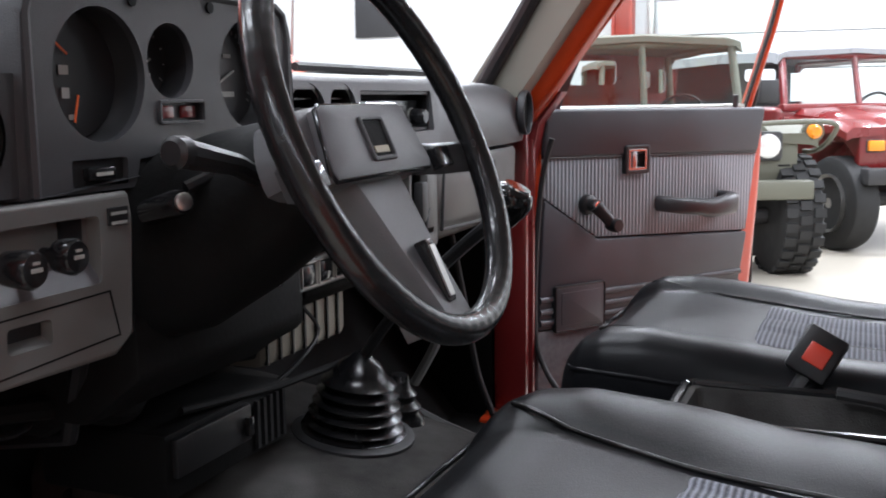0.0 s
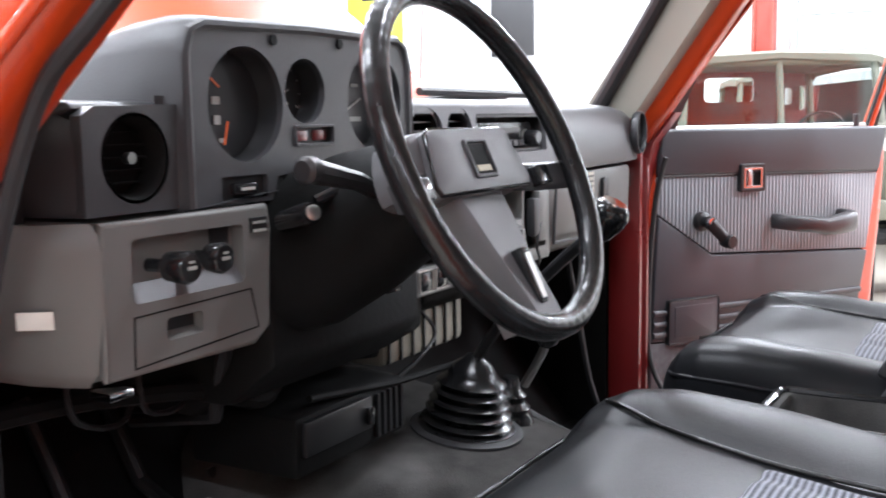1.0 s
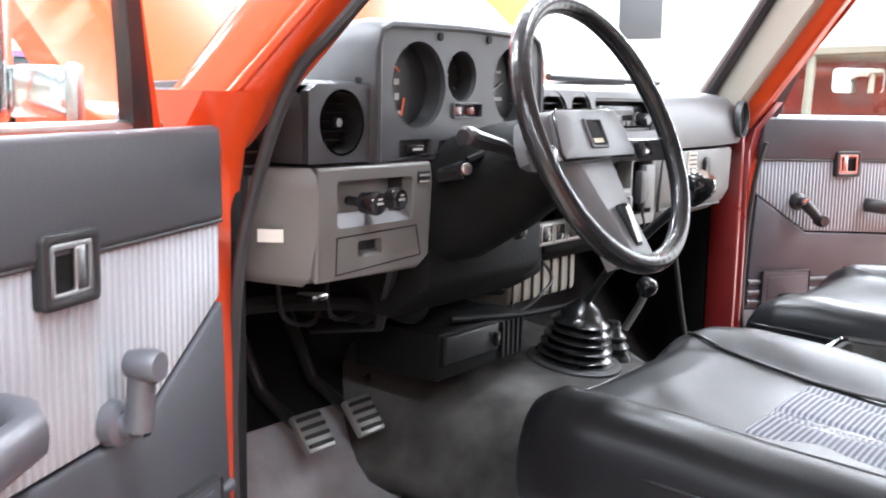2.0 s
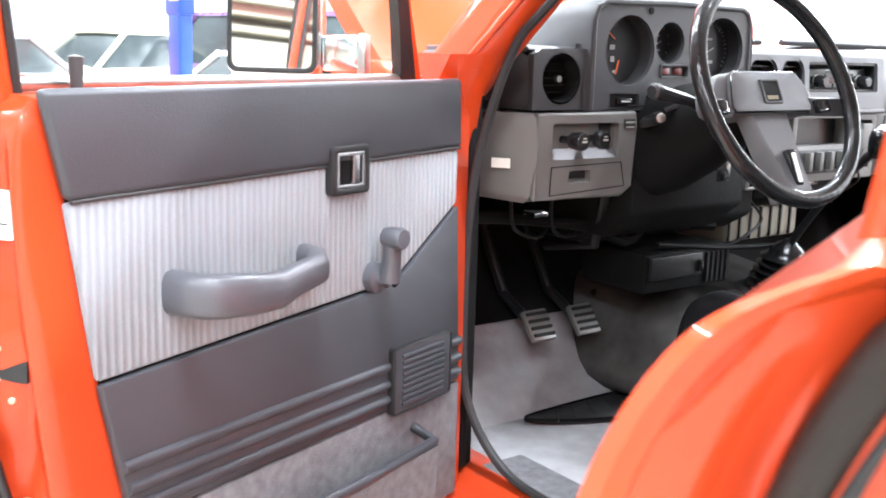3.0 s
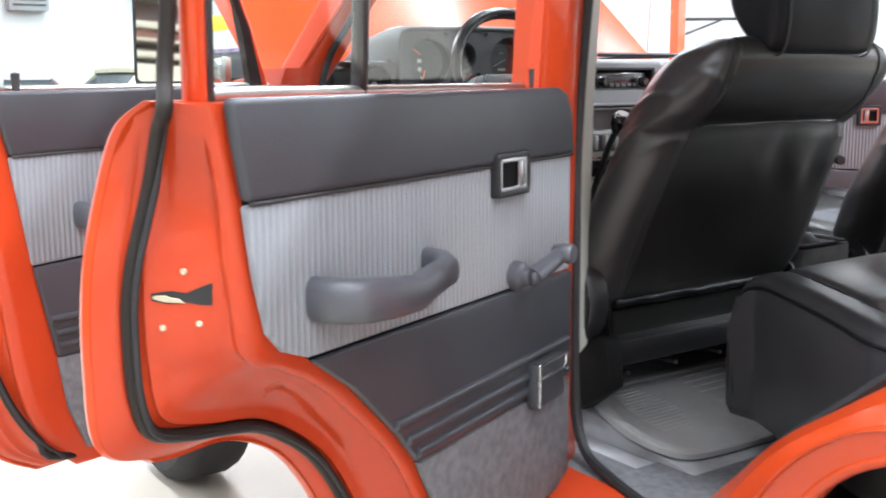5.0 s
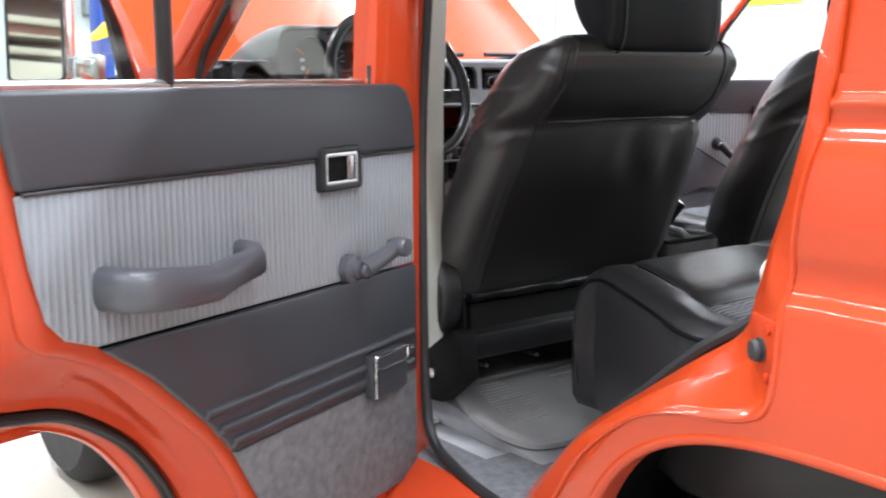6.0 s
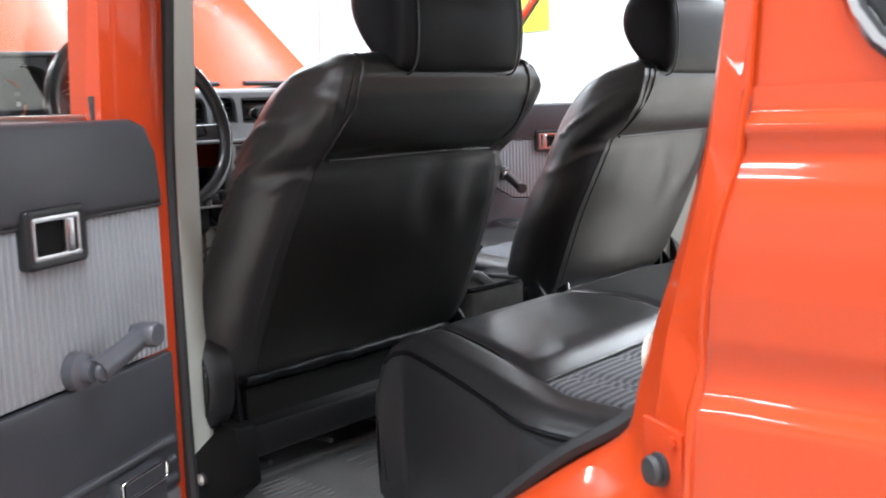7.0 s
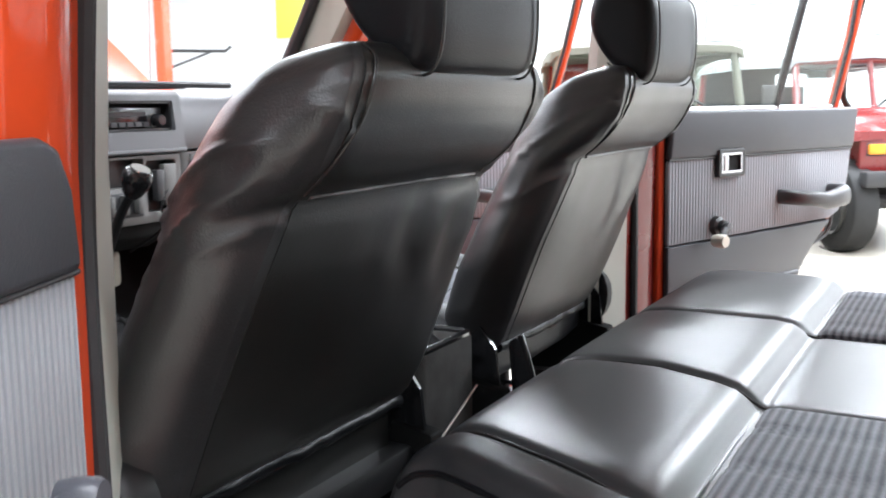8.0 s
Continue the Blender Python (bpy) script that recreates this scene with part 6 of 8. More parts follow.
def front_seat(cx, label, seed, cloth_l=-0.142, cloth_r=0.142):
    """A bucket seat; its own origin is on the floor under it."""
    seat = thing("front_seat", label, "seat", Matrix.Translation((cx, 2.30, 0.60)), "front seats")
    fl = -2.30, -0.60

    def L(y, z):
        return y + fl[0], z + fl[1]

    # cushion: side bolsters, a sunk middle, a rounded front
    prof = ((2.10, 0.898, 0.248), (2.115, 0.908, 0.256), (2.14, 0.914, 0.262), (2.25, 0.922, 0.270), (2.38, 0.938, 0.273), (2.46, 0.945, 0.272), (2.515, 0.940, 0.266), (2.548, 0.924, 0.256), (2.568, 0.898, 0.245), (2.574, 0.865, 0.236), (2.566, 0.825, 0.230), (2.545, 0.790, 0.224))
    rows = []
    for i in range(45):
        f = i / 44 * (len(prof) - 1)
        k, g = min(int(f), len(prof) - 2), f - min(int(f), len(prof) - 2)
        y, zt, w = (prof[k][j] + (prof[k + 1][j] - prof[k][j]) * g for j in range(3))
        yy, zz = L(y, zt)
        zb = min(0.185, zz - 0.02)
        mid = min(1.0, max(0.0, (2.53 - y) / 0.06))
        sec = []
        for fx, fz in ((-0.96, 0.0), (-1.02, 0.25), (-1.035, 0.5), (-1.01, 0.74), (-0.965, 0.90), (-0.88, 0.985), (-0.76, 1.005), (-0.66, 0.970), (-0.585, 0.885), (-0.50, 0.885), (-0.35, 0.872), (-0.12, 0.865)):
            f2 = fz if fz < 0.9 or fx < -0.88 else 1 - (1 - fz) * mid
            sec.append((fx, f2))
        k_l = -cloth_l / 0.142
        k_r = cloth_r / 0.142 + (1 - cloth_r / 0.142) * 0.75 * min(1.0, max(0.0, (y - 2.34) / 0.19))
        left = [(x if x < -0.7 else x * (k_l if x > -0.6 else (1 + k_l) / 2), z) for x, z in sec]
        sec = left + [(-(x if x < -0.7 else x * (k_r if x > -0.6 else (1 + k_r) / 2)), z) for x, z in sec[::-1]]
        line = []
        for fx, fz in sec:
            trim = min(1.0, max(0.0, (f - 4.6) / 4.0)) if cx < 0 and fx < 0 else 0.0
            q = Vector((w * fx * (1 - 0.21 * trim * trim), yy, zb + (zz - zb) * fz))
            crease = 0.0011 * math.sin(q.y * 48 + 9 * q.x + 4 * noise.noise(Vector((q.x * 7, q.y * 6, seed)))) * max(0.0, 1 - abs(abs(fx) - 0.75) / 0.3)
            dent = 0.0022 * noise.noise(Vector((q.x * 8 + seed, q.y * 8, 2.0)))
            q.z += (crease + dent) * (1 if fz > 0.6 else 0.3)
            line.append(q)
        rows.append(line)
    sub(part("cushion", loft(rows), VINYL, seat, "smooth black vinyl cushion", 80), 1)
    grid = []
    for j in range(111):
        y = 2.11 + (2.335 - 2.11) * j / 110
        base = np.interp(y, [q[0] for q in prof], [q[1] for q in prof])
        row = []
        for i in range(27):
            x = cloth_l + (cloth_r - cloth_l) * i / 26
            edge = min(1.0, min(x - cloth_l, cloth_r - x) / 0.012) * min(1.0, (2.335 - y) / 0.008)
            st = min(abs(abs(x) - 0.045), abs(abs(x) - 0.060))
            row.append((x, y - 2.30, base - 0.60 - 0.0228 + 0.005 * edge + 0.004 * math.cos(x * 9) - 0.004 * math.exp(-(st / 0.005) ** 2) + 0.003 * noise.noise(Vector((x * 9, y * 9, seed)))))
        grid.append(row)
    bi = loft(grid, closed=False, cap=False)
    r = bmesh.ops.extrude_face_region(bi, geom=bi.faces[:])
    for v in [g for g in r["geom"] if isinstance(g, bmesh.types.BMVert)]:
        v.co.z -= 0.025
    part("cloth_insert", bi, SEAT_CLOTH, seat, "dark blue-grey ribbed cloth", 50)
    for sx in (-1, 1):
        pts = []
        for x, y in ((0.150, 2.12), (0.150, 2.20), (0.151, 2.28), (0.152, 2.33), (0.155, 2.39), (0.163, 2.45), (0.180, 2.50), (0.195, 2.53)):
            zt = float(np.interp(y, [q[0] for q in prof], [q[1] for q in prof]))
            k_s = (cloth_r if sx > 0 else -cloth_l) / 0.142
            pts.append((sx * x * (k_s + (1 - k_s) * 0.75 * min(1.0, max(0.0, (y - 2.34) / 0.19))), y, 0.785 + (zt - 0.785) * (0.893 + 0.105 * min(1.0, max(0.0, (y - 2.455) / 0.07))) + 0.0015))
        part("bolster_seam", tube(smooth_path([(x, y - 2.30, z - 0.60) for x, y, z in pts], 5), 0.0026, 6), VINYL_BACK, seat, "", 60)
        pts = [(sx * 0.262, 2.10, 0.868), (sx * 0.275, 2.25, 0.876), (sx * 0.278, 2.42, 0.890), (sx * 0.264, 2.525, 0.892), (sx * 0.235, 2.562, 0.890), (sx * 0.10, 2.5735, 0.888), (0, 2.5745, 0.888)]
        if sx < 0 and cx < 0:
            pts[2:6] = [(-0.274, 2.39, 0.887), (-0.256, 2.485, 0.891), (-0.202, 2.556, 0.890), (-0.09, 2.5735, 0.888)]
        part("edge_piping", tube(smooth_path([(x, y - 2.30, z - 0.60) for x, y, z in pts], 5), 0.0032, 6), VINYL, seat, "", 60)
    # backrest, its back cover and the shoulder roll
    zs = [0.830 + (1.289 - 0.830) * (i / 84) for i in range(85)]
    bb = loft([back_ring(z, seed) for z in zs])
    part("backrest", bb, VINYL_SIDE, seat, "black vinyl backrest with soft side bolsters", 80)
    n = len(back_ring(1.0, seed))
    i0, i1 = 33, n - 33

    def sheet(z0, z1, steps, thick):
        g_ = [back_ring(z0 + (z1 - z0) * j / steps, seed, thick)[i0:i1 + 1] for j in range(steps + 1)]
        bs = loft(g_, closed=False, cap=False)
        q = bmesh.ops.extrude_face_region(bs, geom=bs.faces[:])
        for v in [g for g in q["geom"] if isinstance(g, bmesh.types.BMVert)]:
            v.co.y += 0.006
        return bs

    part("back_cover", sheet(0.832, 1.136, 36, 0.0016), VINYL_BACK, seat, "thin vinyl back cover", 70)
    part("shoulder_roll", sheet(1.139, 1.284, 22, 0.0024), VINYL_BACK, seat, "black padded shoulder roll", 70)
    for sx in (-1, 1):
        idx = i0 if sx > 0 else i1
        pth = [Vector(back_ring(z, seed, 0.0035)[idx + (sx * j)]) for z, j in ((1.139, 0), (1.16, 0), (1.19, 1), (1.22, 1), (1.25, 1), (1.272, 0))]
        part("roll_piping", tube(smooth_path(pth, 4), 0.0019, 6), VINYL_BACK, seat, "", 60)
    part("roll_seam", tube(smooth_path([Vector(back_ring(1.1375, seed, 0.001)[i]) for i in range(i0, i1 + 1, 3)], 3), 0.0030, 6), VINYL_BACK, seat, "", 60)
    hem = [Vector(back_ring(0.832, seed, 0.002)[i]) for i in range(i0 - 5, i1 + 6, 3)]
    bh = tube(smooth_path(hem, 4), 0.0095, 10)
    wrinkle(bh, 0.004, 34, seed)
    part("cover_hem", bh, VINYL, seat, "gathered black hem", 70)
    if cx < 0:
        part("skirt", loft([[(x, L(2.14, 0)[0] + dy, L(0, z)[1]) for x, dy in ((-0.23, 0.03), (-0.21, -0.05), (0.21, -0.05), (0.23, 0.03))] for z in (0.735, 0.835)]), VINYL_BACK, seat, "dark seat base cover", 40)
    # headrest
    head, head_x = [], 0.012 if cx < 0 else -0.030
    for fx, sc in ((-1.0, 0.30), (-0.995, 0.62), (-0.96, 0.86), (-0.86, 0.98), (-0.4, 1.0), (0, 1.0), (0.4, 1.0), (0.86, 0.98), (0.96, 0.86), (0.995, 0.62), (1.0, 0.30)):
        ring = []
        for py, pz in ((-0.046, -0.070), (-0.060, -0.036), (-0.060, 0.05), (-0.045, 0.085), (0.0, 0.095), (0.035, 0.085), (0.051, 0.050), (0.052, 0.014), (0.022, -0.036), (-0.016, -0.066)):
            ring.append((head_x + fx * 0.138, L(1.895, 0)[0] + py * sc, L(0, 1.338)[1] + pz * sc))
        head.append(ring)
    hb = loft(head)
    wrinkle(hb, 0.0025, 11, seed)
    sub(part("headrest", hb, VINYL, seat, "black vinyl headrest", 80), 2)
    for sx in (-1, 1):
        part("headrest_seam", tube(smooth_path([(head_x + sx * fx * 0.138, L(1.895, 0)[0] + py, L(0, 1.338)[1] + pz) for fx, py, pz in ((0.80, 0.022, -0.035), (0.80, -0.015, -0.063), (0.80, -0.044, -0.067), (0.80, -0.0580, -0.036), (0.80, -0.0600, 0.03), (0.80, -0.052, 0.068), (0.8, -0.02, 0.089))], 4), 0.0015, 6), VINYL_BACK, seat, "", 60)
        part("headrest_post", tube([(head_x + sx * 0.06, L(1.945, 0)[0], L(0, 1.27)[1]), (head_x + sx * 0.06, L(1.935, 0)[0], L(0, 1.30)[1])], 0.006, 8), CHROME, seat, "", 60)
    # recliner covers, rails, lever
    for sx in (-1, 1):
        if sx * cx > 0:
            part("recliner_cover", loft([[(sx * x, L(2.10, 0)[0] + r_ * math.cos(a), L(0, 0.862)[1] + 1.35 * r_ * math.sin(a)) for a in (2 * math.pi * k / 24 for k in range(24))] for x, r_ in ((0.262, 0.052), (0.285, 0.053), (0.297, 0.050), (0.304, 0.043), (0.307, 0.030))]), BLACK, seat, "black recliner cover", 40)
            part("cover_rib", tube([(sx * 0.302, L(2.10, 0)[0] + 0.046 * math.cos(a), L(0, 0.862)[1] + 0.062 * math.sin(a)) for a in (2 * math.pi * k / 24 for k in range(24))], 0.0022, 6, closed=True), BLACK_GLOSS, seat, "", 60)
        part("seat_rail", span((sx * 0.20 - 0.018, L(2.08, 0)[0], 0.0), (sx * 0.20 + 0.018, L(2.50, 0)[0], 0.035), 0.004), DARK, seat, "dark steel rail")
        part("seat_foot", span((sx * 0.20 - 0.012, L(2.24, 0)[0], 0.03), (sx * 0.20 + 0.012, L(2.28, 0)[0], 0.19), 0.004), BLACK, seat, "black seat bracket")
        part("side_bracket", prism([(L(2.04, 0)[0], L(0, 0.80)[1]), (L(2.03, 0)[0], L(0, 0.72)[1]), (L(2.10, 0)[0], L(0, 0.665)[1]), (L(2.20, 0)[0], L(0, 0.655)[1]), (L(2.24, 0)[0], L(0, 0.70)[1]), (L(2.20, 0)[0], L(0, 0.83)[1])], sx * 0.238, sx * 0.272, "yz", 0.004), UNDER, seat, "black folded side bracket", 40)
        part("bracket_bolt", lathe([(0.009, 0), (0.009, 0.005), (0.005, 0.007), (0.0005, 0.007)], 8, None, pose(sx * 0.272, L(2.12, 0)[0], L(0, 0.715)[1], 0, sx * 90, 0)), STEEL, seat)
        part("seat_foot", span((sx * 0.20 - 0.012, L(2.40, 0)[0], 0.03), (sx * 0.20 + 0.012, L(2.44, 0)[0], 0.19), 0.004), BLACK, seat, "black seat bracket")
        part("hinge_bracket", prism([(L(2.05, 0)[0], L(0, 0.76)[1]), (L(2.16, 0)[0], L(0, 0.76)[1]), (L(2.15, 0)[0], L(0, 0.86)[1]), (L(2.09, 0)[0], L(0, 0.90)[1]), (L(2.06, 0)[0], L(0, 0.86)[1])], sx * 0.246, sx * 0.252, "yz"), BLACK_GLOSS, seat, "black hinge bracket", 0)
        part("rail_bolt", lathe([(0.011, 0), (0.011, 0.007), (0.006, 0.009), (0.0005, 0.009)], 8, None, pose(sx * 0.20, L(2.10, 0)[0], 0.035)), STEEL, seat)
    part("recliner_lever", tube([(-0.302, L(2.12, 0)[0], L(0, 0.865)[1]), (-0.312, L(2.17, 0)[0], L(0, 0.90)[1]), (-0.312, L(2.22, 0)[0], L(0, 0.905)[1])], 0.008, 8), BLACK, seat)
    if cx < 0:
        part("seat_riser", span((-0.222, L(2.32, 0)[0], 0.05), (0.215, L(2.47, 0)[0], 0.16), 0.01), UNDER, seat, "black steel seat riser")
    part("seat_pan", span((-0.23, L(2.06 if cx < 0 else 2.20, 0)[0], 0.14), (0.23, L(2.50, 0)[0], 0.19), 0.01), BLACK, seat, "black steel seat pan")
    for k in range(4):
        part("seat_spring", tube([(-0.19 + 0.12 * k, L(2.07, 0)[0], 0.125), (-0.17 + 0.12 * k, L(2.28, 0)[0], 0.112), (-0.19 + 0.12 * k, L(2.48, 0)[0], 0.125)], 0.004, 6), DARK, seat, "", 60)
    return seat


front_seat(-0.355, "black vinyl driver's seat with ribbed grey cloth", 0.0, -0.156, 0.085)
front_seat(0.390, "black vinyl passenger seat with a sheen on its back cover", 7.0)

# rear bench cushion, wider behind its front corners
bench = thing("rear_bench", "black vinyl rear bench cushion with ribbed cloth panels", "seat", Matrix.Translation((0, 1.55, 0.60)))
BENCH_TOP = ((1.20, 0.906), (1.45, 0.912), (1.575, 0.9140), (1.590, 0.9115), (1.600, 0.9145), (1.609, 0.925), (1.622, 0.9315), (1.645, 0.9350), (1.68, 0.9362), (1.72, 0.9372), (1.765, 0.938), (1.80, 0.9375), (1.83, 0.9335), (1.85, 0.924), (1.864, 0.906), (1.871, 0.884))


def bench_left(y):
    return -0.525 - min(0.15, max(0.0, (1.82 - y) * 0.50))


def bench_z(x, y):
    z = float(np.interp(y, [q[0] for q in BENCH_TOP], [q[1] for q in BENCH_TOP]))
    strip = min(1.0, max(0.0, (bench_left(y) + 0.090 - x) / 0.012))
    z = z + (float(np.interp(y, (1.20, 1.50, 1.68, 1.75), (0.920, 0.928, 0.9362, 0.9375))) - z) * strip if y < 1.75 else z
    z += 0.002 * math.cos(x * 3.0)
    for sx in (-0.14 - 0.05 * min(1, max(0, (1.72 - y) / 0.12)), 0.19, bench_left(y) + 0.085):
        z -= 0.0055 * math.exp(-((x - sx) / 0.009) ** 2) + 0.0014 * math.exp(-((x - sx) / 0.03) ** 2)
    return z


rows = []
ys = [1.20 + 0.02 * i for i in range(19)] + [1.575 + 0.008 * i for i in range(35)] + [1.852, 1.858, 1.864, 1.868, 1.871]
for y in ys:
    xl, xr = bench_left(y), 0.615
    sec = [(xl + 0.012, 0.70), (xl, 0.72), (xl - 0.003, 0.80)]
    for dx, dz in ((-0.002, -0.048), (0.001, -0.028), (0.006, -0.015), (0.014, -0.006), (0.026, -0.001)):
        sec.append((xl + dx, bench_z(xl + 0.03, y) + dz))
    for i in range(1, 240):
        x = xl + 0.03 + (xr - 0.06 - xl) * i / 240
        sec.append((x, bench_z(x, y)))
    for dx, dz in ((0.026, -0.001), (0.010, -0.010), (0.0, -0.04)):
        sec.append((xr - dx, bench_z(xr - 0.03, y) + dz))
    sec += [(xr, 0.80), (xr, 0.70)]
    rows.append([(x, y - 1.55, z - 0.60) for x, z in sec])
for y, lo in ((1.868, 0.035), (1.862, 0.09), (1.856, 0.15)):
    top = rows[len(ys) - 1]
    rows.append([(x, y - 1.55, max(0.135, min(z, 0.29 - lo))) for x, _, z in top])
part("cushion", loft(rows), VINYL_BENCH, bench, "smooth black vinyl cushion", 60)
for x0, x1 in ((None, -0.196), (0.196, 0.566)):
    grid = []
    ny, nx = 120, 44
    for j in range(ny + 1):
        y = 1.22 + (1.590 - 1.22) * j / ny
        xa = bench_left(y) + 0.092 if x0 is None else x0
        row = []
        for i in range(nx + 1):
            x = xa + (x1 - xa) * i / nx
            stitch = min(abs(x - x1 + q) for q in (0.075, 0.092, 0.19, 0.207, 0.30, 0.317))
            rim_d = min(x - xa, x1 - x, 1.590 - y)
            base = float(np.interp(y, [q[0] for q in BENCH_TOP], [q[1] for q in BENCH_TOP])) + 0.002 * math.cos(x * 3.0)
            row.append((x, y - 1.55, base - 0.60 + 0.0048 * min(1.0, max(0.0, rim_d / 0.012)) ** 0.5 - 0.0030 * math.exp(-(stitch / 0.005) ** 2)))
        grid.append(row)
    bi = loft(grid, closed=False, cap=False)
    r = bmesh.ops.extrude_face_region(bi, geom=bi.faces[:])
    for v in [g for g in r["geom"] if isinstance(g, bmesh.types.BMVert)]:
        v.co.z -= 0.02
    part("cloth_panel", bi, BENCH_CLOTH, bench, "dark blue-grey ribbed quilted cloth", 50)
for path_xy in ([(bench_left(1.592) + 0.086, 1.592), (-0.45, 1.594), (-0.32, 1.595), (-0.192, 1.595)], [(0.192, 1.595), (0.38, 1.595), (0.57, 1.592)], [(-0.19, y) for y in (1.22, 1.35, 1.48, 1.58)] + [(-0.178, 1.63), (-0.158, 1.68), (-0.141, 1.73), (-0.140, 1.79), (-0.140, 1.83)], [(0.19, y) for y in (1.22, 1.40, 1.58, 1.64, 1.72, 1.79, 1.83)], [(bench_left(y) + 0.085, y) for y in (1.22, 1.35, 1.48, 1.60, 1.68, 1.76, 1.81, 1.84)]):
    part("seam", tube(smooth_path([(x, y - 1.55, bench_z(x, y) - 0.5985) for x, y in path_xy], 4), 0.0017, 6), VINYL_BACK, bench, "", 60)
side = [(bench_left(y) + 0.0035, y - 1.55, bench_z(bench_left(y) + 0.03, y) - 0.60 - 0.0185) for y in (1.22, 1.32, 1.42, 1.52, 1.60, 1.66, 1.72, 1.77, 1.81, 1.838, 1.856)]
part("edge_piping", tube(smooth_path(side, 5), 0.0030, 8), VINYL, bench, "", 60)
part("bench_frame", span((-0.50, -0.33, 0.0), (0.58, 0.18, 0.13), 0.01), BLACK, bench, "black steel bench box")
# console box and belt buckle between the front seats
cons = thing("centre_console", "black plastic console box with an open tray", "console", Matrix.Translation((0.02, 2.2, 0.64)))
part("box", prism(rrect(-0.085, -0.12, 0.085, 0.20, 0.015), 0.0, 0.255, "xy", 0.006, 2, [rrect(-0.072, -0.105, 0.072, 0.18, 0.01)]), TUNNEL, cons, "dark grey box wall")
part("tray", span((-0.075, -0.108, 0.12), (0.075, 0.185, 0.20)), DASH_LOW, cons, "grey tray floor", 0)
part("rim", tube([(x, y, 0.256) for x, y in rrect(-0.080, -0.115, 0.080, 0.195, 0.015)], 0.006, 8, closed=True), BLACK_GLOSS, cons, "shiny rim")
part("edge_strip", tube([(-0.086, -0.122, 0.10), (0.086, -0.122, 0.17)], 0.0022, 6), STEEL, cons, "bright metal edge strip")
buckle = thing("belt_buckle", "black seat belt buckle with an orange-red button", "seat belt", Matrix.Translation((0.128, 2.245, 0.937)) @ pose(0, 0, 0, 28, 22, 0))
part("housing", box((0, 0, 0), (0.024, 0.052, 0.062), 0.005, 2), BLACK, buckle, "black housing")
part("button", box((-0.0125, -0.002, -0.002), (0.004, 0.028, 0.026), 0.002), RED_PLASTIC, buckle, "orange-red release button")
part("stalk", tube([(0, 0, -0.02), (0.012, 0.0, -0.10), (0.03, 0.0, -0.20)], 0.012, 8, flat=0.4), BLACK, buckle, "black webbing stalk")

hinge = thing("seat_bracket", "black steel folding seat bracket with a pivot bolt", "bracket", Matrix.Translation((0.165, 2.02, 0.60)))
part("plate", prism([(-0.030, 0.0), (0.045, 0.0), (0.040, 0.10), (0.020, 0.17), (0.028, 0.27), (0.004, 0.285), (-0.020, 0.20), (-0.034, 0.10)], -0.006, 0.006, "yz", 0.002), BLACK_GLOSS, hinge, "glossy black plate")
part("pivot", lathe([(0.020, -0.012), (0.020, 0.010), (0.013, 0.016), (0.0005, 0.016)], 18, None, pose(0.0, 0.004, 0.165, 0, 90, 0)), BLACK_GLOSS, hinge, "black pivot cap")
part("pivot_bolt", lathe([(0.008, 0.0), (0.008, 0.006), (0.0005, 0.007)], 6, None, pose(0.015, 0.004, 0.165, 0, 90, 0)), STEEL, hinge, "steel bolt head")
part("release_rod", tube([(0.0, 0.0, 0.135), (0.09, -0.012, 0.150), (0.26, -0.016, 0.185)], 0.013, 10), DASH_LOW, hinge, "grey cross tube")
part("spring", tube([(0.030 + 0.011 * math.cos(a), -0.005 + 0.011 * math.sin(a), 0.06 + 0.0012 * a) for a in (0.5 * k for k in range(76))], 0.0028, 6), BLACK, hinge, "coil spring")

# rubber mat and carpet pad on the floor
matt = thing("rubber_mat", "grey ribbed rubber floor mat with a raised rim", "floor mat", Matrix.Translation((-0.365, 1.922, 0.615)) @ Matrix.Rotation(radians(9.6), 4, "X"))
om = [(q.x + 0.36, q.y - 1.90) for q in smooth_path([(x, y, 0) for x, y in ((-0.545, 2.156), (-0.562, 2.12), (-0.586, 2.04), (-0.590, 1.97), (-0.572, 1.915), (-0.53, 1.888), (-0.40, 1.880), (-0.20, 1.885), (-0.155, 1.92), (-0.145, 2.0), (-0.145, 2.13), (-0.16, 2.156), (-0.30, 2.160), (-0.45, 2.162))], 5, True)]
part("sheet", prism(om, 0.0, 0.005, "xy", 0.002), MAT_RUBBER, matt, "grey rubber sheet")
part("rim", loft([[(x * f, (y - 0.13) * f + 0.13, z) for x, y in om] for f, z in ((1.0, 0.002), (0.995, 0.011), (0.975, 0.0125), (0.90, 0.011), (0.89, 0.005))], cap=False), MAT_RUBBER, matt, "smooth raised border", 50)
for k in range(15):
    y = 0.085 + 0.0105 * k
    part("mat_rib", tube([(-0.165 + 0.02 * (k / 14) ** 2, y, 0.0052), (-0.06 - 0.05 * abs(k / 14 - 0.5), y, 0.0048)], 0.0022, 6), MAT_RUBBER, matt, "", 60)
    if k % 2 == 0:
        part("mat_rib", tube([(0.03, y, 0.0048), (0.16, y, 0.0048)], 0.0020, 6), MAT_RUBBER, matt, "", 60)
pad = thing("heel_pad", "black rubber heel pad on the driver's carpet", "floor mat", Matrix.Translation((-0.40, 2.93, 0.604)))
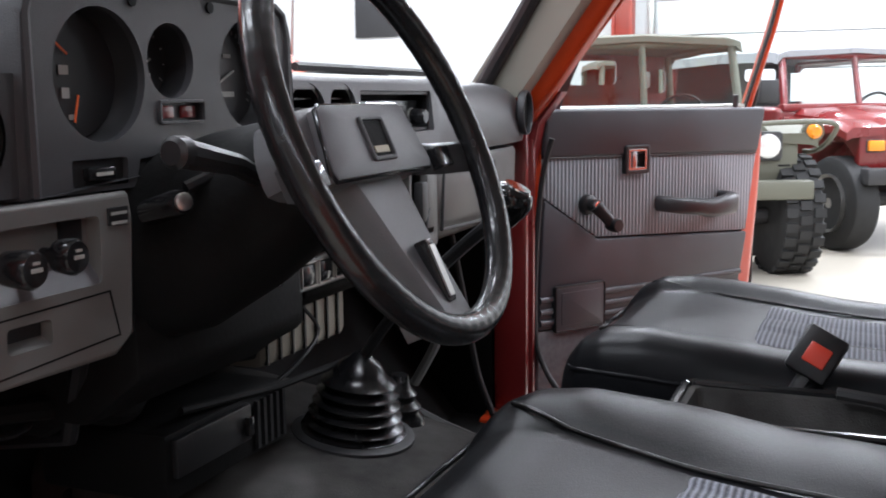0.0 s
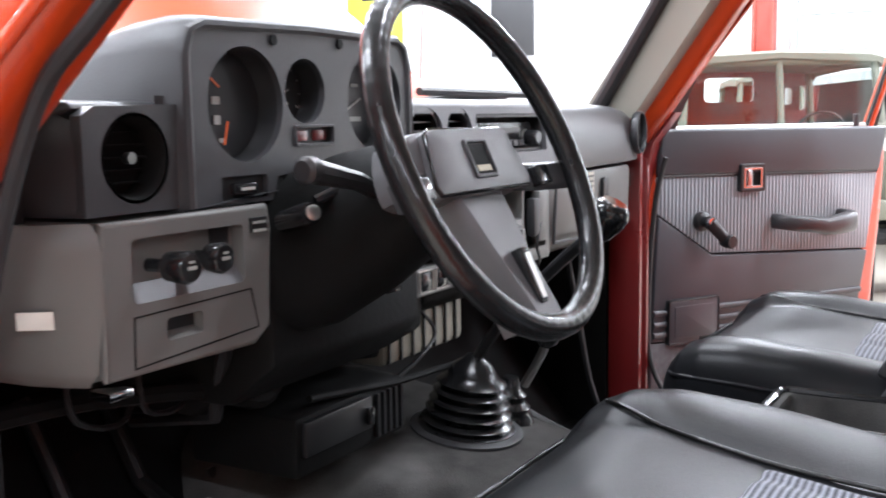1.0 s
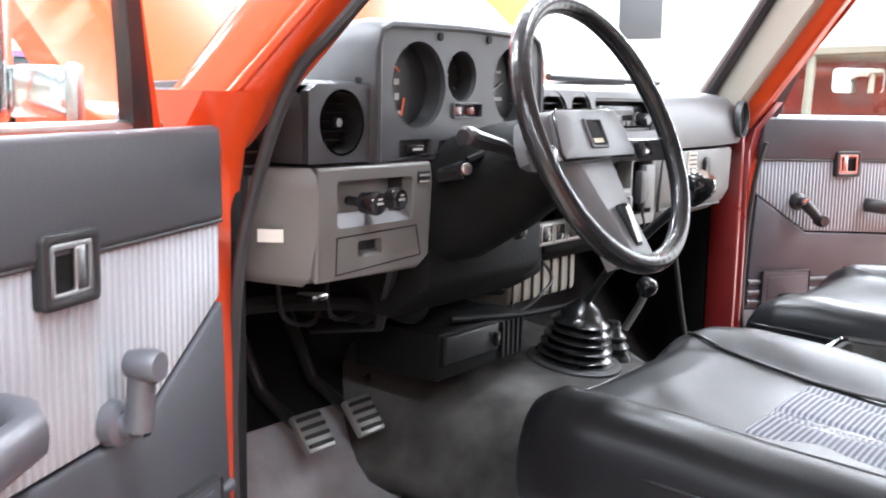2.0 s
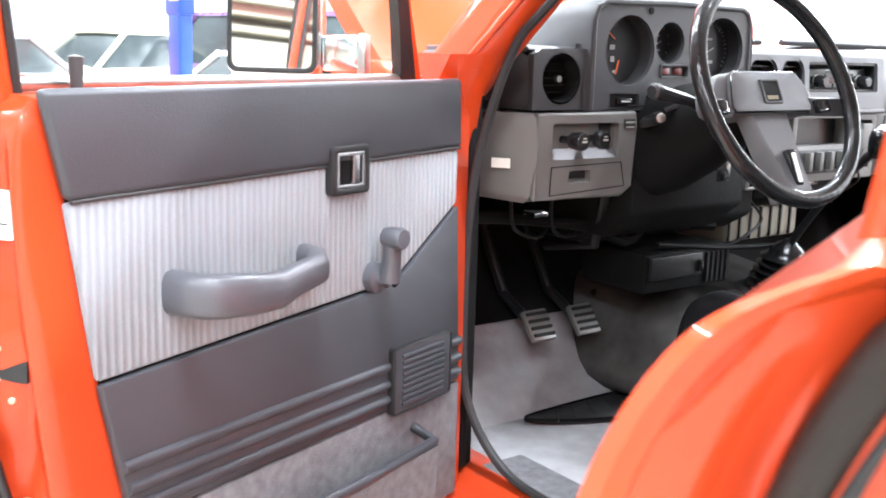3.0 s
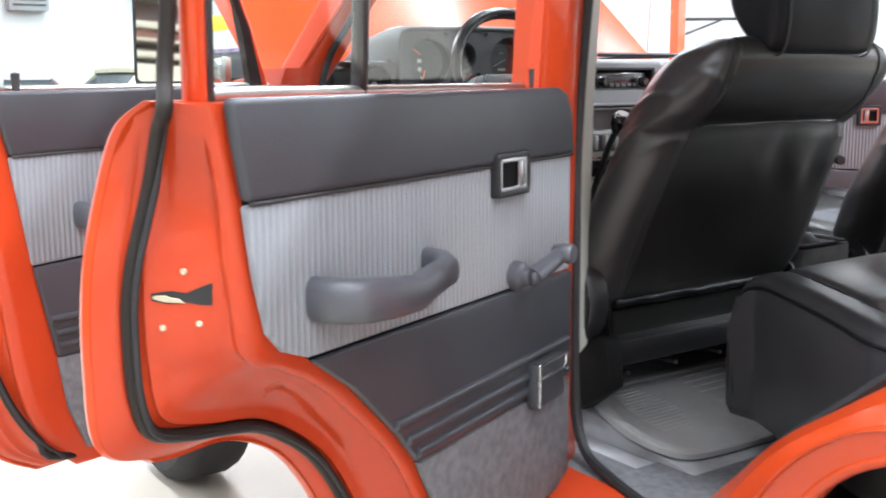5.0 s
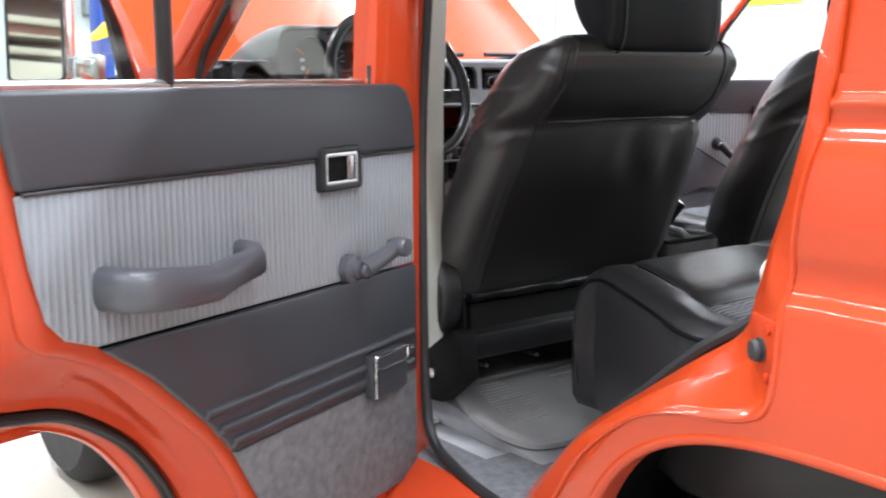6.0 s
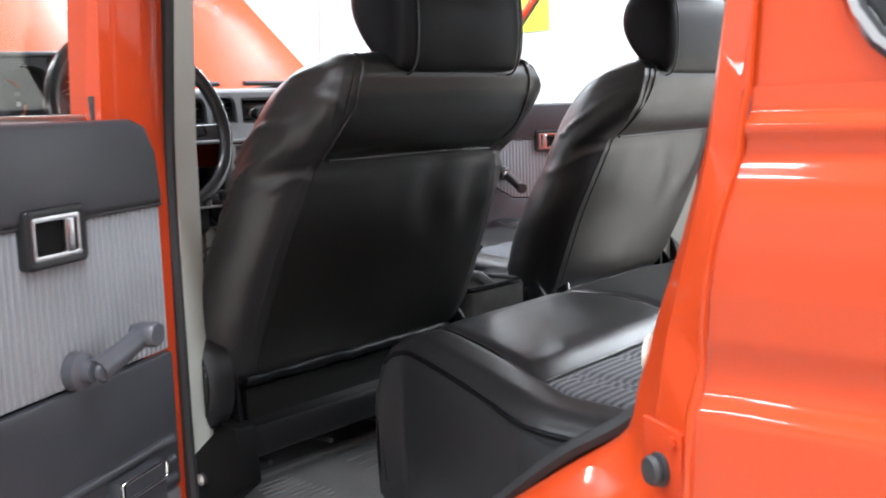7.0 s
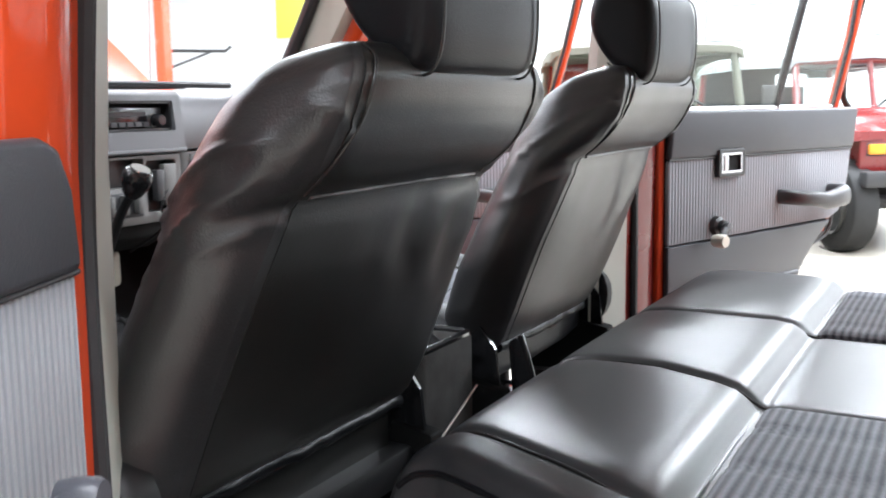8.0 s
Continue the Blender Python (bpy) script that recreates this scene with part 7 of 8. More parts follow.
op = [(q.x + 0.40, q.y - 2.93) for q in smooth_path([(x, y, 0) for x, y in ((-0.530, 2.945), (-0.485, 2.900), (-0.36, 2.850), (-0.30, 2.862), (-0.245, 2.905), (-0.255, 2.955), (-0.29, 2.962), (-0.44, 2.958))], 5, True)]
part("sheet", prism(op, 0.0, 0.005, "xy", 0.002), RUBBER, pad, "black rubber sheet")
part("worn_edge", loft([[(x * f, y * f, z) for x, y in op] for f, z in ((1.0, 0.001), (0.995, 0.0085), (0.96, 0.0085), (0.95, 0.0045))], cap=False), UNDER, pad, "turned rubber edge", 50)
for k in range(6):
    part("pad_rib", tube([(-0.09 + 0.045 * k, -0.035 + 0.004 * (k % 2), 0.0055), (-0.05 + 0.04 * k, 0.018, 0.0055)], 0.0022, 6), RUBBER, pad, "", 60)
tape = thing("carpet_tag", "small white tag on the sill carpet", "label", Matrix.Translation((-0.600, 2.170, 0.606)))
part("card", box((0, 0, 0.004), (0.02, 0.035, 0.008), 0.001), WHITE_LABEL, tape, "white card")

# ---- things in the hall: parked cars, lift, columns, wall fittings ----
def road_wheel(parent, x, y, r, w, side, rim=STEEL, hub=0.6, lug=False):
    """A tyre with tread blocks and a dished rim, on a sideways axle."""
    m = pose(x, y, r, 0, 90, 0)
    t = part("wheel", lathe([(r * hub, -w * 0.46), (r * 0.86, -w * 0.5), (r * 0.97, -w * 0.42), (r, -w * 0.3), (r, w * 0.3), (r * 0.97, w * 0.42), (r * 0.86, w * 0.5), (r * hub, w * 0.46)], 36, None, m), TYRE, parent, "black tyre", 40)
    part("rim", lathe([(0.03, 0.02), (r * hub * 0.45, 0.015), (r * hub * 0.8, -0.03), (r * hub, 0.05), (r * hub * 1.03, 0.055), (r * hub * 1.03, -0.1)], 28, None, pose(x + side * w * 0.38, y, r, 0, side * 90, 0)), rim, t, "wheel rim", 40)
    if lug:
        bl = bmesh.new()
        for k in range(26):
            for row, sh in ((-0.33, 0), (0.0, 0.5), (0.33, 0)):
                a = 2 * math.pi * (k + sh) / 26
                box((0, 0, 0), (w * 0.27, r * 0.15, 0.03), 0, 1, bl, pose(x + row * w, y, r, math.degrees(a), 0, 0) @ Matrix.Translation((0, 0, r + 0.002)))
        part("tread", bl, TYRE, t, "", 0)
    return t


def parked_car(label, m, paint, length, width, height, belt, cab, wheel_r=0.31, rim=STEEL, nose=0.72, tail=0.80, coupe=False):
    """A saloon or coupe along local y, nose at +y: lofted body, glasshouse with pillars, wheels, lamps."""
    c = thing("parked_car", label, "car", m, "parked cars")
    hl, hw = length / 2, width / 2
    rows = []
    for f, top, w, bot in ((-1.0, tail * belt, 0.86, 0.40), (-0.97, tail * belt + 0.04, 0.93, 0.30), (-0.85, belt * 0.93, 0.98, 0.24), (-0.5, belt * 0.99, 1.0, 0.20), (0.0, belt, 1.0, 0.20), (0.35, belt * 0.98, 1.0, 0.20), (0.7, belt * 0.90, 0.98, 0.22), (0.94, nose * belt + 0.04, 0.92, 0.28), (1.0, nose * belt, 0.84, 0.36)):
        y = f * hl
        rows.append([(hw * w * fx, y, bot + (top - bot) * fz) for fx, fz in ((-0.86, 0.0), (-0.97, 0.15), (-1.0, 0.5), (-0.97, 0.80), (-0.88, 0.96), (-0.6, 1.0), (0, 1.02), (0.6, 1.0), (0.88, 0.96), (0.97, 0.80), (1.0, 0.5), (0.97, 0.15), (0.86, 0.0))])
    body = part("body", loft(rows), paint, c, "", 45)
    y0, y1, y2, y3 = (v * hl for v in cab)
    b = belt * 0.96
    glassh = [[(hw * 0.88, y0, b), (hw * 0.88, y3, b), (-hw * 0.88, y3, b), (-hw * 0.88, y0, b)], [(hw * 0.70, y1, height - 0.05), (hw * 0.70, y2, height - 0.05), (-hw * 0.70, y2, height - 0.05), (-hw * 0.70, y1, height - 0.05)]]
    part("glasshouse", loft(glassh), DARK_GLASS, c, "dark window glass", 20)
    part("roof", loft([[(hw * 0.72 * fx, y, height + h) for fx, h in ((-1, -0.06), (-0.94, -0.015), (-0.5, 0.0), (0, 0.008), (0.5, 0.0), (0.94, -0.015), (1, -0.06), (0, -0.05))] for y in (y1 - 0.04, y1 + 0.1, (y1 + y2) / 2, y2 - 0.1, y2 + 0.04)]), paint, c, "", 45)
    for s in (-1, 1):
        for ya, yb in ((y0, y1), (y3, y2), ((y0 + y3) / 2 - 0.05, (y1 + y2) / 2 - 0.05)):
            part("pillar", tube([(s * hw * 0.885, ya, b - 0.02), (s * hw * 0.71, yb, height - 0.04)], 0.035, 8), paint, c, "", 60)
        for f in (-0.60, 0.62):
            road_wheel(c, s * (hw - 0.09), f * hl, wheel_r, 0.20, s, rim)
            part("wheel_arch", tube([(s * (hw + 0.004), f * hl + (wheel_r + 0.05) * math.cos(a), wheel_r + (wheel_r + 0.05) * math.sin(a)) for a in (math.pi * k / 12 for k in range(13))], 0.022, 6), DARK, c, "", 60)
        part("headlamp", box((s * hw * 0.66, hl * 0.985, nose * belt * 0.86), (0.26, 0.06, 0.12), 0.02), LENS, c)
        part("tail_lamp", box((s * hw * 0.66, -hl * 0.985, tail * belt * 0.86), (0.30, 0.06, 0.10), 0.02), DARK_RED, c)
        part("door_handle", box((s * hw * 0.995, -0.05 * hl, belt * 0.78), (0.02, 0.16, 0.03), 0.008), CHROME, c)
        part("side_stripe", box((s * hw * 0.985, 0, 0.30), (0.03, length * 0.46, 0.07), 0.01), DARK, c)
        if coupe:
            part("sail_panel", loft([[(s * hw * 0.89, y0 - 0.25, b - 0.02), (s * hw * 0.90, y0 + 0.62, b - 0.02), (s * hw * 0.735, y1 + 0.22, height - 0.05), (s * hw * 0.735, y1 - 0.06, height - 0.045)], [(s * hw * 0.80, y0 - 0.25, b - 0.02), (s * hw * 0.82, y0 + 0.62, b - 0.02), (s * hw * 0.66, y1 + 0.22, height - 0.05), (s * hw * 0.66, y1 - 0.06, height - 0.045)]]), paint, c, "sloping rear roof pillar", 30)
            for f in (-0.60, 0.62):
                mesh = bmesh.new()
                for k in range(14):
                    a = 2 * math.pi * k / 14
                    for da in (-0.24, 0.24):
                        tube([(s * (hw + 0.012), f * hl + 0.045 * math.cos(a), wheel_r + 0.045 * math.sin(a)), (s * (hw + 0.004), f * hl + wheel_r * 0.58 * math.cos(a + da), wheel_r + wheel_r * 0.58 * math.sin(a + da))], 0.008, 5, mesh)
                part("wheel_mesh", mesh, STEEL, c, "crossed alloy wheel spokes", 60)
    part("bumper", box((0, hl * 0.99, 0.42), (width * 0.9, 0.12, 0.14), 0.03), paint, c)
    part("bumper", box((0, -hl * 0.99, 0.44), (width * 0.9, 0.12, 0.14), 0.03), paint, c)
    return c


ORANGE_RED = material("orange_red_paint", (0.66, 0.065, 0.02, 1), 0.25, vary=0.05, coat=0.7)
BLACK_CAR = material("black_car_paint", (0.02, 0.022, 0.024, 1), 0.25, vary=0.1, coat=0.6)
parked_car("orange-red coupe with mesh alloy wheels", pose(-1.50, 11.93, 0, 0, 0, 93), ORANGE_RED, 4.75, 1.80, 1.27, 0.92, (-0.62, -0.28, 0.05, 0.32), 0.335, DARK, 0.70, 0.96, True)
parked_car("shiny black four-door saloon car", pose(-0.6, 14.9, 0, 0, 0, 80), BLACK_CAR, 4.6, 1.75, 1.36, 0.95, (-0.55, -0.38, 0.12, 0.38))
parked_car("grey saloon with a paper in its window", pose(0.3, 13.1, 0, 0, 0, 86), GREY_CAR, 4.5, 1.75, 1.30, 0.95, (-0.55, -0.38, 0.12, 0.38))
parked_car("pale cream four-door saloon car", pose(2.75, 14.4, 0, 0, 0, 100), CREAM_CAR, 4.2, 1.70, 1.38, 0.98, (-0.55, -0.40, 0.16, 0.38))
parked_car("dark purple tall estate car", pose(3.95, 13.2, 0, 0, 0, 8), PURPLE_CAR, 4.3, 1.75, 1.62, 1.05, (-0.92, -0.84, 0.16, 0.42))
parked_car("glossy white low hatchback car", pose(3.0, 9.9, 0, 0, 0, 178), WHITE_CAR, 4.0, 1.70, 1.20, 0.93, (-0.75, -0.50, 0.14, 0.42))
parked_car("low black two-door sports car", pose(6.4, 13.6, 0, 0, 0, 60), BLACK_CAR, 4.4, 1.78, 1.22, 0.90, (-0.6, -0.32, 0.08, 0.34))


def field_truck(label, m, paint, top, roof_mat, hard, guard):
    """An upright off-road truck, nose at -y in its own axes: tub, bonnet, wings, screen frame, hood and rear window."""
    t = thing("off_road_truck", label, "truck", m, "off-road trucks")
    part("tub", span((-0.86, -0.45, 0.52), (0.86, 1.9, 1.14), 0.05, 3), paint, t)
    part("bonnet", loft([[(-w, y, z - 0.05), (-w + 0.06, y, z), (0, y, z + 0.025), (w - 0.06, y, z), (w, y, z - 0.05), (w, y, 0.70), (-w, y, 0.70)] for y, z, w in ((-1.55, 0.99, 0.56), (-1.50, 1.03, 0.58), (-0.9, 1.10, 0.64), (-0.42, 1.13, 0.68))]), paint, t, "", 40)
    gr = part("grille", prism(rrect(-0.80, 0.66, 0.80, 1.0, 0.05), -1.60, -1.53, "xz", 0.012), paint, t)
    for k in range(7):
        part("grille_slot", span((-0.30 + 0.09 * k, -1.608, 0.74), (-0.255 + 0.09 * k, -1.59, 0.96), 0.004), DARK, gr)
    for s in (-1, 1):
        lx = 0.34 if hard else 0.58
        h = part("headlamp", prism(rrect(s * lx - 0.100, 0.805, s * lx + 0.100, 1.005, 0.03), -1.635, -1.59, "xz", 0.01), DARK, t, "dark lamp bezel")
        part("lens", lathe([(0.085, 0.0), (0.082, 0.012), (0.05, 0.028), (0.0005, 0.034)], 24, None, pose(s * lx, -1.632, 0.905, 90, 0, 0)), LENS, h, "clear round lens")
        part("wing", loft([[(s * 0.60, y, z), (s * 0.88, y, z), (s * 0.93, y, z - 0.04), (s * 0.93, y, z - 0.10), (s * 0.88, y, z - 0.08), (s * 0.60, y, z - 0.06)] for y, z in ((-1.62, 0.99), (-1.45, 1.04), (-0.9, 1.05), (-0.5, 0.98), (-0.35, 0.72))]), paint, t, "", 40)
        if hard:
            sg = part("turn_lamp", box((s * 0.66, -1.61, 0.845), (0.15, 0.03, 0.085), 0.012), AMBER, t, "amber turn lamp")
            part("base", box((s * 0.66, -1.597, 0.845), (0.17, 0.02, 0.105), 0.008), DARK, sg)
            part("wing_side", prism([(-1.58, 0.66), (-1.60, 0.98), (-0.45, 1.06), (-0.45, 0.56), (-0.86, 0.56), (-0.95, 0.72), (-1.14, 0.86), (-1.40, 0.86), (-1.52, 0.76)], min(s * 0.60, s * 0.80), max(s * 0.60, s * 0.80), "yz", 0.02), paint, t, "dark red wing with wheel arch")
        else:
            sg = part("turn_lamp", lathe([(0.052, 0.0), (0.049, 0.03), (0.030, 0.05), (0.0005, 0.055)], 20, None, pose(s * 0.90, -1.60, 1.00, 90, 0, 0)), AMBER, t, "amber turn lamp")
            part("base", lathe([(0.075, -0.03), (0.075, 0.004), (0.06, 0.006)], 20, None, pose(s * 0.90, -1.60, 1.00, 90, 0, 0)), paint, sg)
        road_wheel(t, s * 0.80, -1.38, 0.41 if not hard else 0.38, 0.29 if not hard else 0.24, s, STEEL, 0.52 if not hard else 0.60, not hard)
        road_wheel(t, s * 0.80, 1.35, 0.40, 0.29, s, STEEL, 0.52, True)
        part("screen_post", tube([(s * 0.76, -0.42, 1.12), (s * 0.72, -0.28, top - 0.06)], 0.035, 8), paint, t, "", 60)
        part("side_rail", tube([(s * 0.74, -0.28, top - 0.05), (s * 0.74, 1.85, top - 0.06)], 0.03, 8), paint, t, "", 60)
        part("rear_post", tube([(s * 0.78, 1.85, 1.1), (s * 0.74, 1.85, top - 0.06)], 0.035, 8), paint, t, "", 60)
        part("side_mirror", box((s * 1.0, -0.40, 1.28), (0.15, 0.03, 0.18), 0.01), DARK, t)
    part("screen_frame", tube([(-0.72, -0.28, top - 0.06), (0.72, -0.28, top - 0.06)], 0.04, 8), paint, t, "", 60)
    part("screen_bar", tube([(0, -0.415, 1.12), (0, -0.29, top - 0.06)], 0.028, 8), paint, t, "", 60)
    part("screen_sill", span((-0.80, -0.47, 1.10), (0.80, -0.36, 1.17), 0.02), paint, t)
    part("screen_glass", prism([(-0.74, 1.14), (0.74, 1.14), (0.70, top - 0.08), (-0.70, top - 0.08)], -0.36, -0.355, "xz"), GLASS, t, "flat windscreen glass", 0).visible_shadow = False
    rf = []
    for y, dz in ((-0.34, -0.02), (-0.25, 0.0), (0.7, 0.02), (1.8, 0.0), (1.92, -0.05)):
        rf.append([(x, y, top + dz + h) for x, h in ((-0.80, -0.12), (-0.78, -0.03), (-0.68, 0.0), (0, 0.025), (0.68, 0.0), (0.78, -0.03), (0.80, -0.12), (0.74, -0.06), (0, -0.02), (-0.74, -0.06))])
    part("roof", loft(rf), roof_mat, t, "pale grey roof" if hard else "canvas top", 45)
    back = prism([(-0.78, 1.08), (0.78, 1.08), (0.76, top - 0.05), (-0.76, top - 0.05)], 1.86, 1.90, "xz", 0.0, 2, [rrect(0.10, 1.40, 0.50, 1.54, 0.04)] if hard else [rrect(-0.26, 1.37, 0.22, top - 0.11, 0.05), rrect(0.52, 1.28, 0.72, top - 0.20, 0.05)])
    part("back_wall", back, DARK_RED if not hard else DARK, t, "dark red back wall with two windows" if not hard else "", 30)
    for s in (-1, 1):
        part("seat", box((s * 0.38, 0.75, 0.98), (0.48, 0.14, 0.34), 0.05, 3), DARK if hard else OLIVE_CLOTH, t, "upright seat back")
    part("steering_ring", tube([(0.38 + 0.19 * math.cos(a), -0.08 - 0.06 * math.sin(a), 1.10 + 0.16 * math.sin(a)) for a in (2 * math.pi * k / 24 for k in range(24))], 0.014, 6, closed=True), BLACK, t)
    part("bumper", span((-0.85, -1.80, 0.55), (0.85, -1.68, 0.68), 0.02), paint if not hard else DARK, t)
    part("chassis", span((-0.40, -1.6, 0.42), (0.40, 1.8, 0.56), 0.02), DARK, t)
    part("axle", tube([(-0.75, -1.38, 0.40), (0.75, -1.38, 0.40)], 0.06, 10), DARK, t)
    if guard:
        for s in (-1, 1):
            part("lamp_guard", tube(smooth_path([(s * 0.40, -1.72, 0.66), (s * 0.40, -1.76, 1.02), (s * 0.50, -1.74, 1.06), (s * 1.00, -1.66, 1.06), (s * 1.02, -1.60, 0.95), (s * 1.0, -1.40, 0.86), (s * 0.95, -1.3, 0.85)], 5), 0.018, 8), paint, t, "bent tube guard")
    return t


olive = field_truck("olive drab open truck with canvas top and lamp guards", pose(7.45, 4.02, 0, 0, 0, -66), OLIVE, 1.72, OLIVE_CLOTH, False, True)
maroon = field_truck("dark red hard-top truck with a paper behind its screen", pose(9.34, 2.52, 0, 0, 0, -55), DARK_RED, 1.66, GREY_CAR, True, False)
part("price_sheet", box((-0.43, -0.335, 1.315), (0.45, 0.006, 0.25), 0.002, 1, None), SHEET, maroon, "pale blue paper sheet")
field_truck("second olive drab truck with canvas top", pose(12.3, 4.75, 0, 0, 0, -70), OLIVE, 1.72, OLIVE_CLOTH, False, False)

# two-post lift with yellow arms
for x, y in ((0.47, 7.0),):
    lift = thing("vehicle_lift", "blue steel lift post with yellow swing arms", "vehicle lift", Matrix.Translation((x, y, 0)), "lift posts")
    part("post", prism(rrect(-0.038, -0.08, 0.038, 0.08, 0.012), 0.0, 3.6, "xy", 0.006), BLUE_M, lift, "blue steel post")
    part("foot", span((-0.24, -0.30, 0.0), (0.24, 0.30, 0.03), 0.005), BLUE_M, lift)
    part("carriage", span((-0.045, -0.10, 1.40), (0.045, 0.10, 1.72), 0.012), BLUE_M, lift, "blue sliding carriage")
    s = 1 if x < 2 else -1
    for dy in (-0.55, 0.5):
        part("arm", prism([(0.05 * s, 1.50), (0.95 * s, 1.62), (0.95 * s, 1.66), (0.05 * s, 1.60)], dy * 0.4 - 0.05, dy * 0.4 + 0.05, "xz", 0.008), YELLOW_M, lift, "yellow swing arm")
    part("arm", prism([(-0.04 * s, 1.50), (-0.15 * s, 1.46), (-0.15 * s, 1.50), (-0.04 * s, 1.60)], -0.32, -0.22, "xz", 0.008), YELLOW_M, lift, "yellow swing arm")


def column(x, y, w, mat, label):
    c = thing("steel_column", label, "column", Matrix.Translation((x, y, 0)), "steel columns")
    part("web", span((-w * 0.08, -w / 2, 0), (w * 0.08, w / 2, HIGH - 0.01)), mat, c, "", 0)
    for s in (-1, 1):
        part("flange", span((-w / 2, s * w / 2 - w * 0.08, 0), (w / 2, s * w / 2 + w * 0.08, HIGH - 0.01)), mat, c, "", 0)
    part("foot_plate", span((-w * 0.8, -w * 0.8, 0), (w * 0.8, w * 0.8, 0.02)), mat, c, "", 0)
    return c


column(0.55, 16.4, 0.26, COLUMN_M, "dark red steel wall column")
column(15.5, 5.9, 0.28, COLUMN_M, "dark red steel wall column")
column(-5.5, 16.4, 0.26, COLUMN_M, "dark red steel wall column")
column(9.5, 16.4, 0.26, COLUMN_M, "dark red steel wall column")
rack = thing("red_post", "orange-red steel post with a black bracket", "post", Matrix.Translation((5.35, 7.45, 0)))
part("post", prism(rrect(-0.05, -0.05, 0.05, 0.05, 0.01), 0, 3.2, "xy", 0.003), ORANGE_RED, rack, "orange-red steel post")
part("bracket", tube([(0.04, -0.03, 1.74), (0.40, -0.32, 1.74), (0.44, -0.35, 1.78)], 0.014, 8), BLACK, rack, "black bracket arm")
part("brace", tube([(0.04, -0.03, 1.60), (0.30, -0.24, 1.73)], 0.010, 8), BLACK, rack)
part("foot", span((-0.12, -0.12, 0), (0.12, 0.12, 0.02)), ORANGE_RED, rack)


def wall_fan(x, z, w, h):
    f = thing("wall_heater", "grey louvred unit on the wall", "heater", Matrix.Translation((x, Y1 - 0.14, z)), "wall units")
    part("case", span((-w / 2, -0.10, -h / 2), (w / 2, 0.139, h / 2), 0.02), GREY_CAR, f, "grey metal case")
    for k in range(6):
        part("louvre", span((-w * 0.42, -0.112, -h * 0.38 + k * h * 0.14), (w * 0.42, -0.098, -h * 0.32 + k * h * 0.14), 0.003), DARK, f)


wall_fan(3.85, 2.55, 0.62, 0.60)
wall_fan(1.95, 2.50, 0.55, 0.55)
wall_fan(8.6, 2.6, 0.6, 0.6)


def wall_panel(name, label, cat, y, z, w, h, mat, bars):
    p = thing(name, label, cat, Matrix.Translation((X1 - 0.02, y, z)))
    part("sheet", span((-0.012, -w / 2, -h / 2), (0.012, w / 2, h / 2), 0.003), mat, p, "printed sheet")
    for k in range(bars):
        part("print_bar", span((-0.0155, -w * 0.38, h * 0.30 - k * h * 0.17), (-0.011, w * (0.35 - 0.12 * (k % 2)), h * 0.36 - k * h * 0.17)), MARK if mat is DARK else DARK, p, "", 0)


wall_panel("poster", "dark framed poster on the wall", "poster", 10.4, 2.95, 0.85, 1.2, DARK, 0)
wall_panel("banner", "yellow-green banner on the wall", "banner", 13.35, 3.35, 1.25, 1.4, material("banner_cloth", (0.62, 0.66, 0.05, 1), 0.7, vary=0.06), 2)

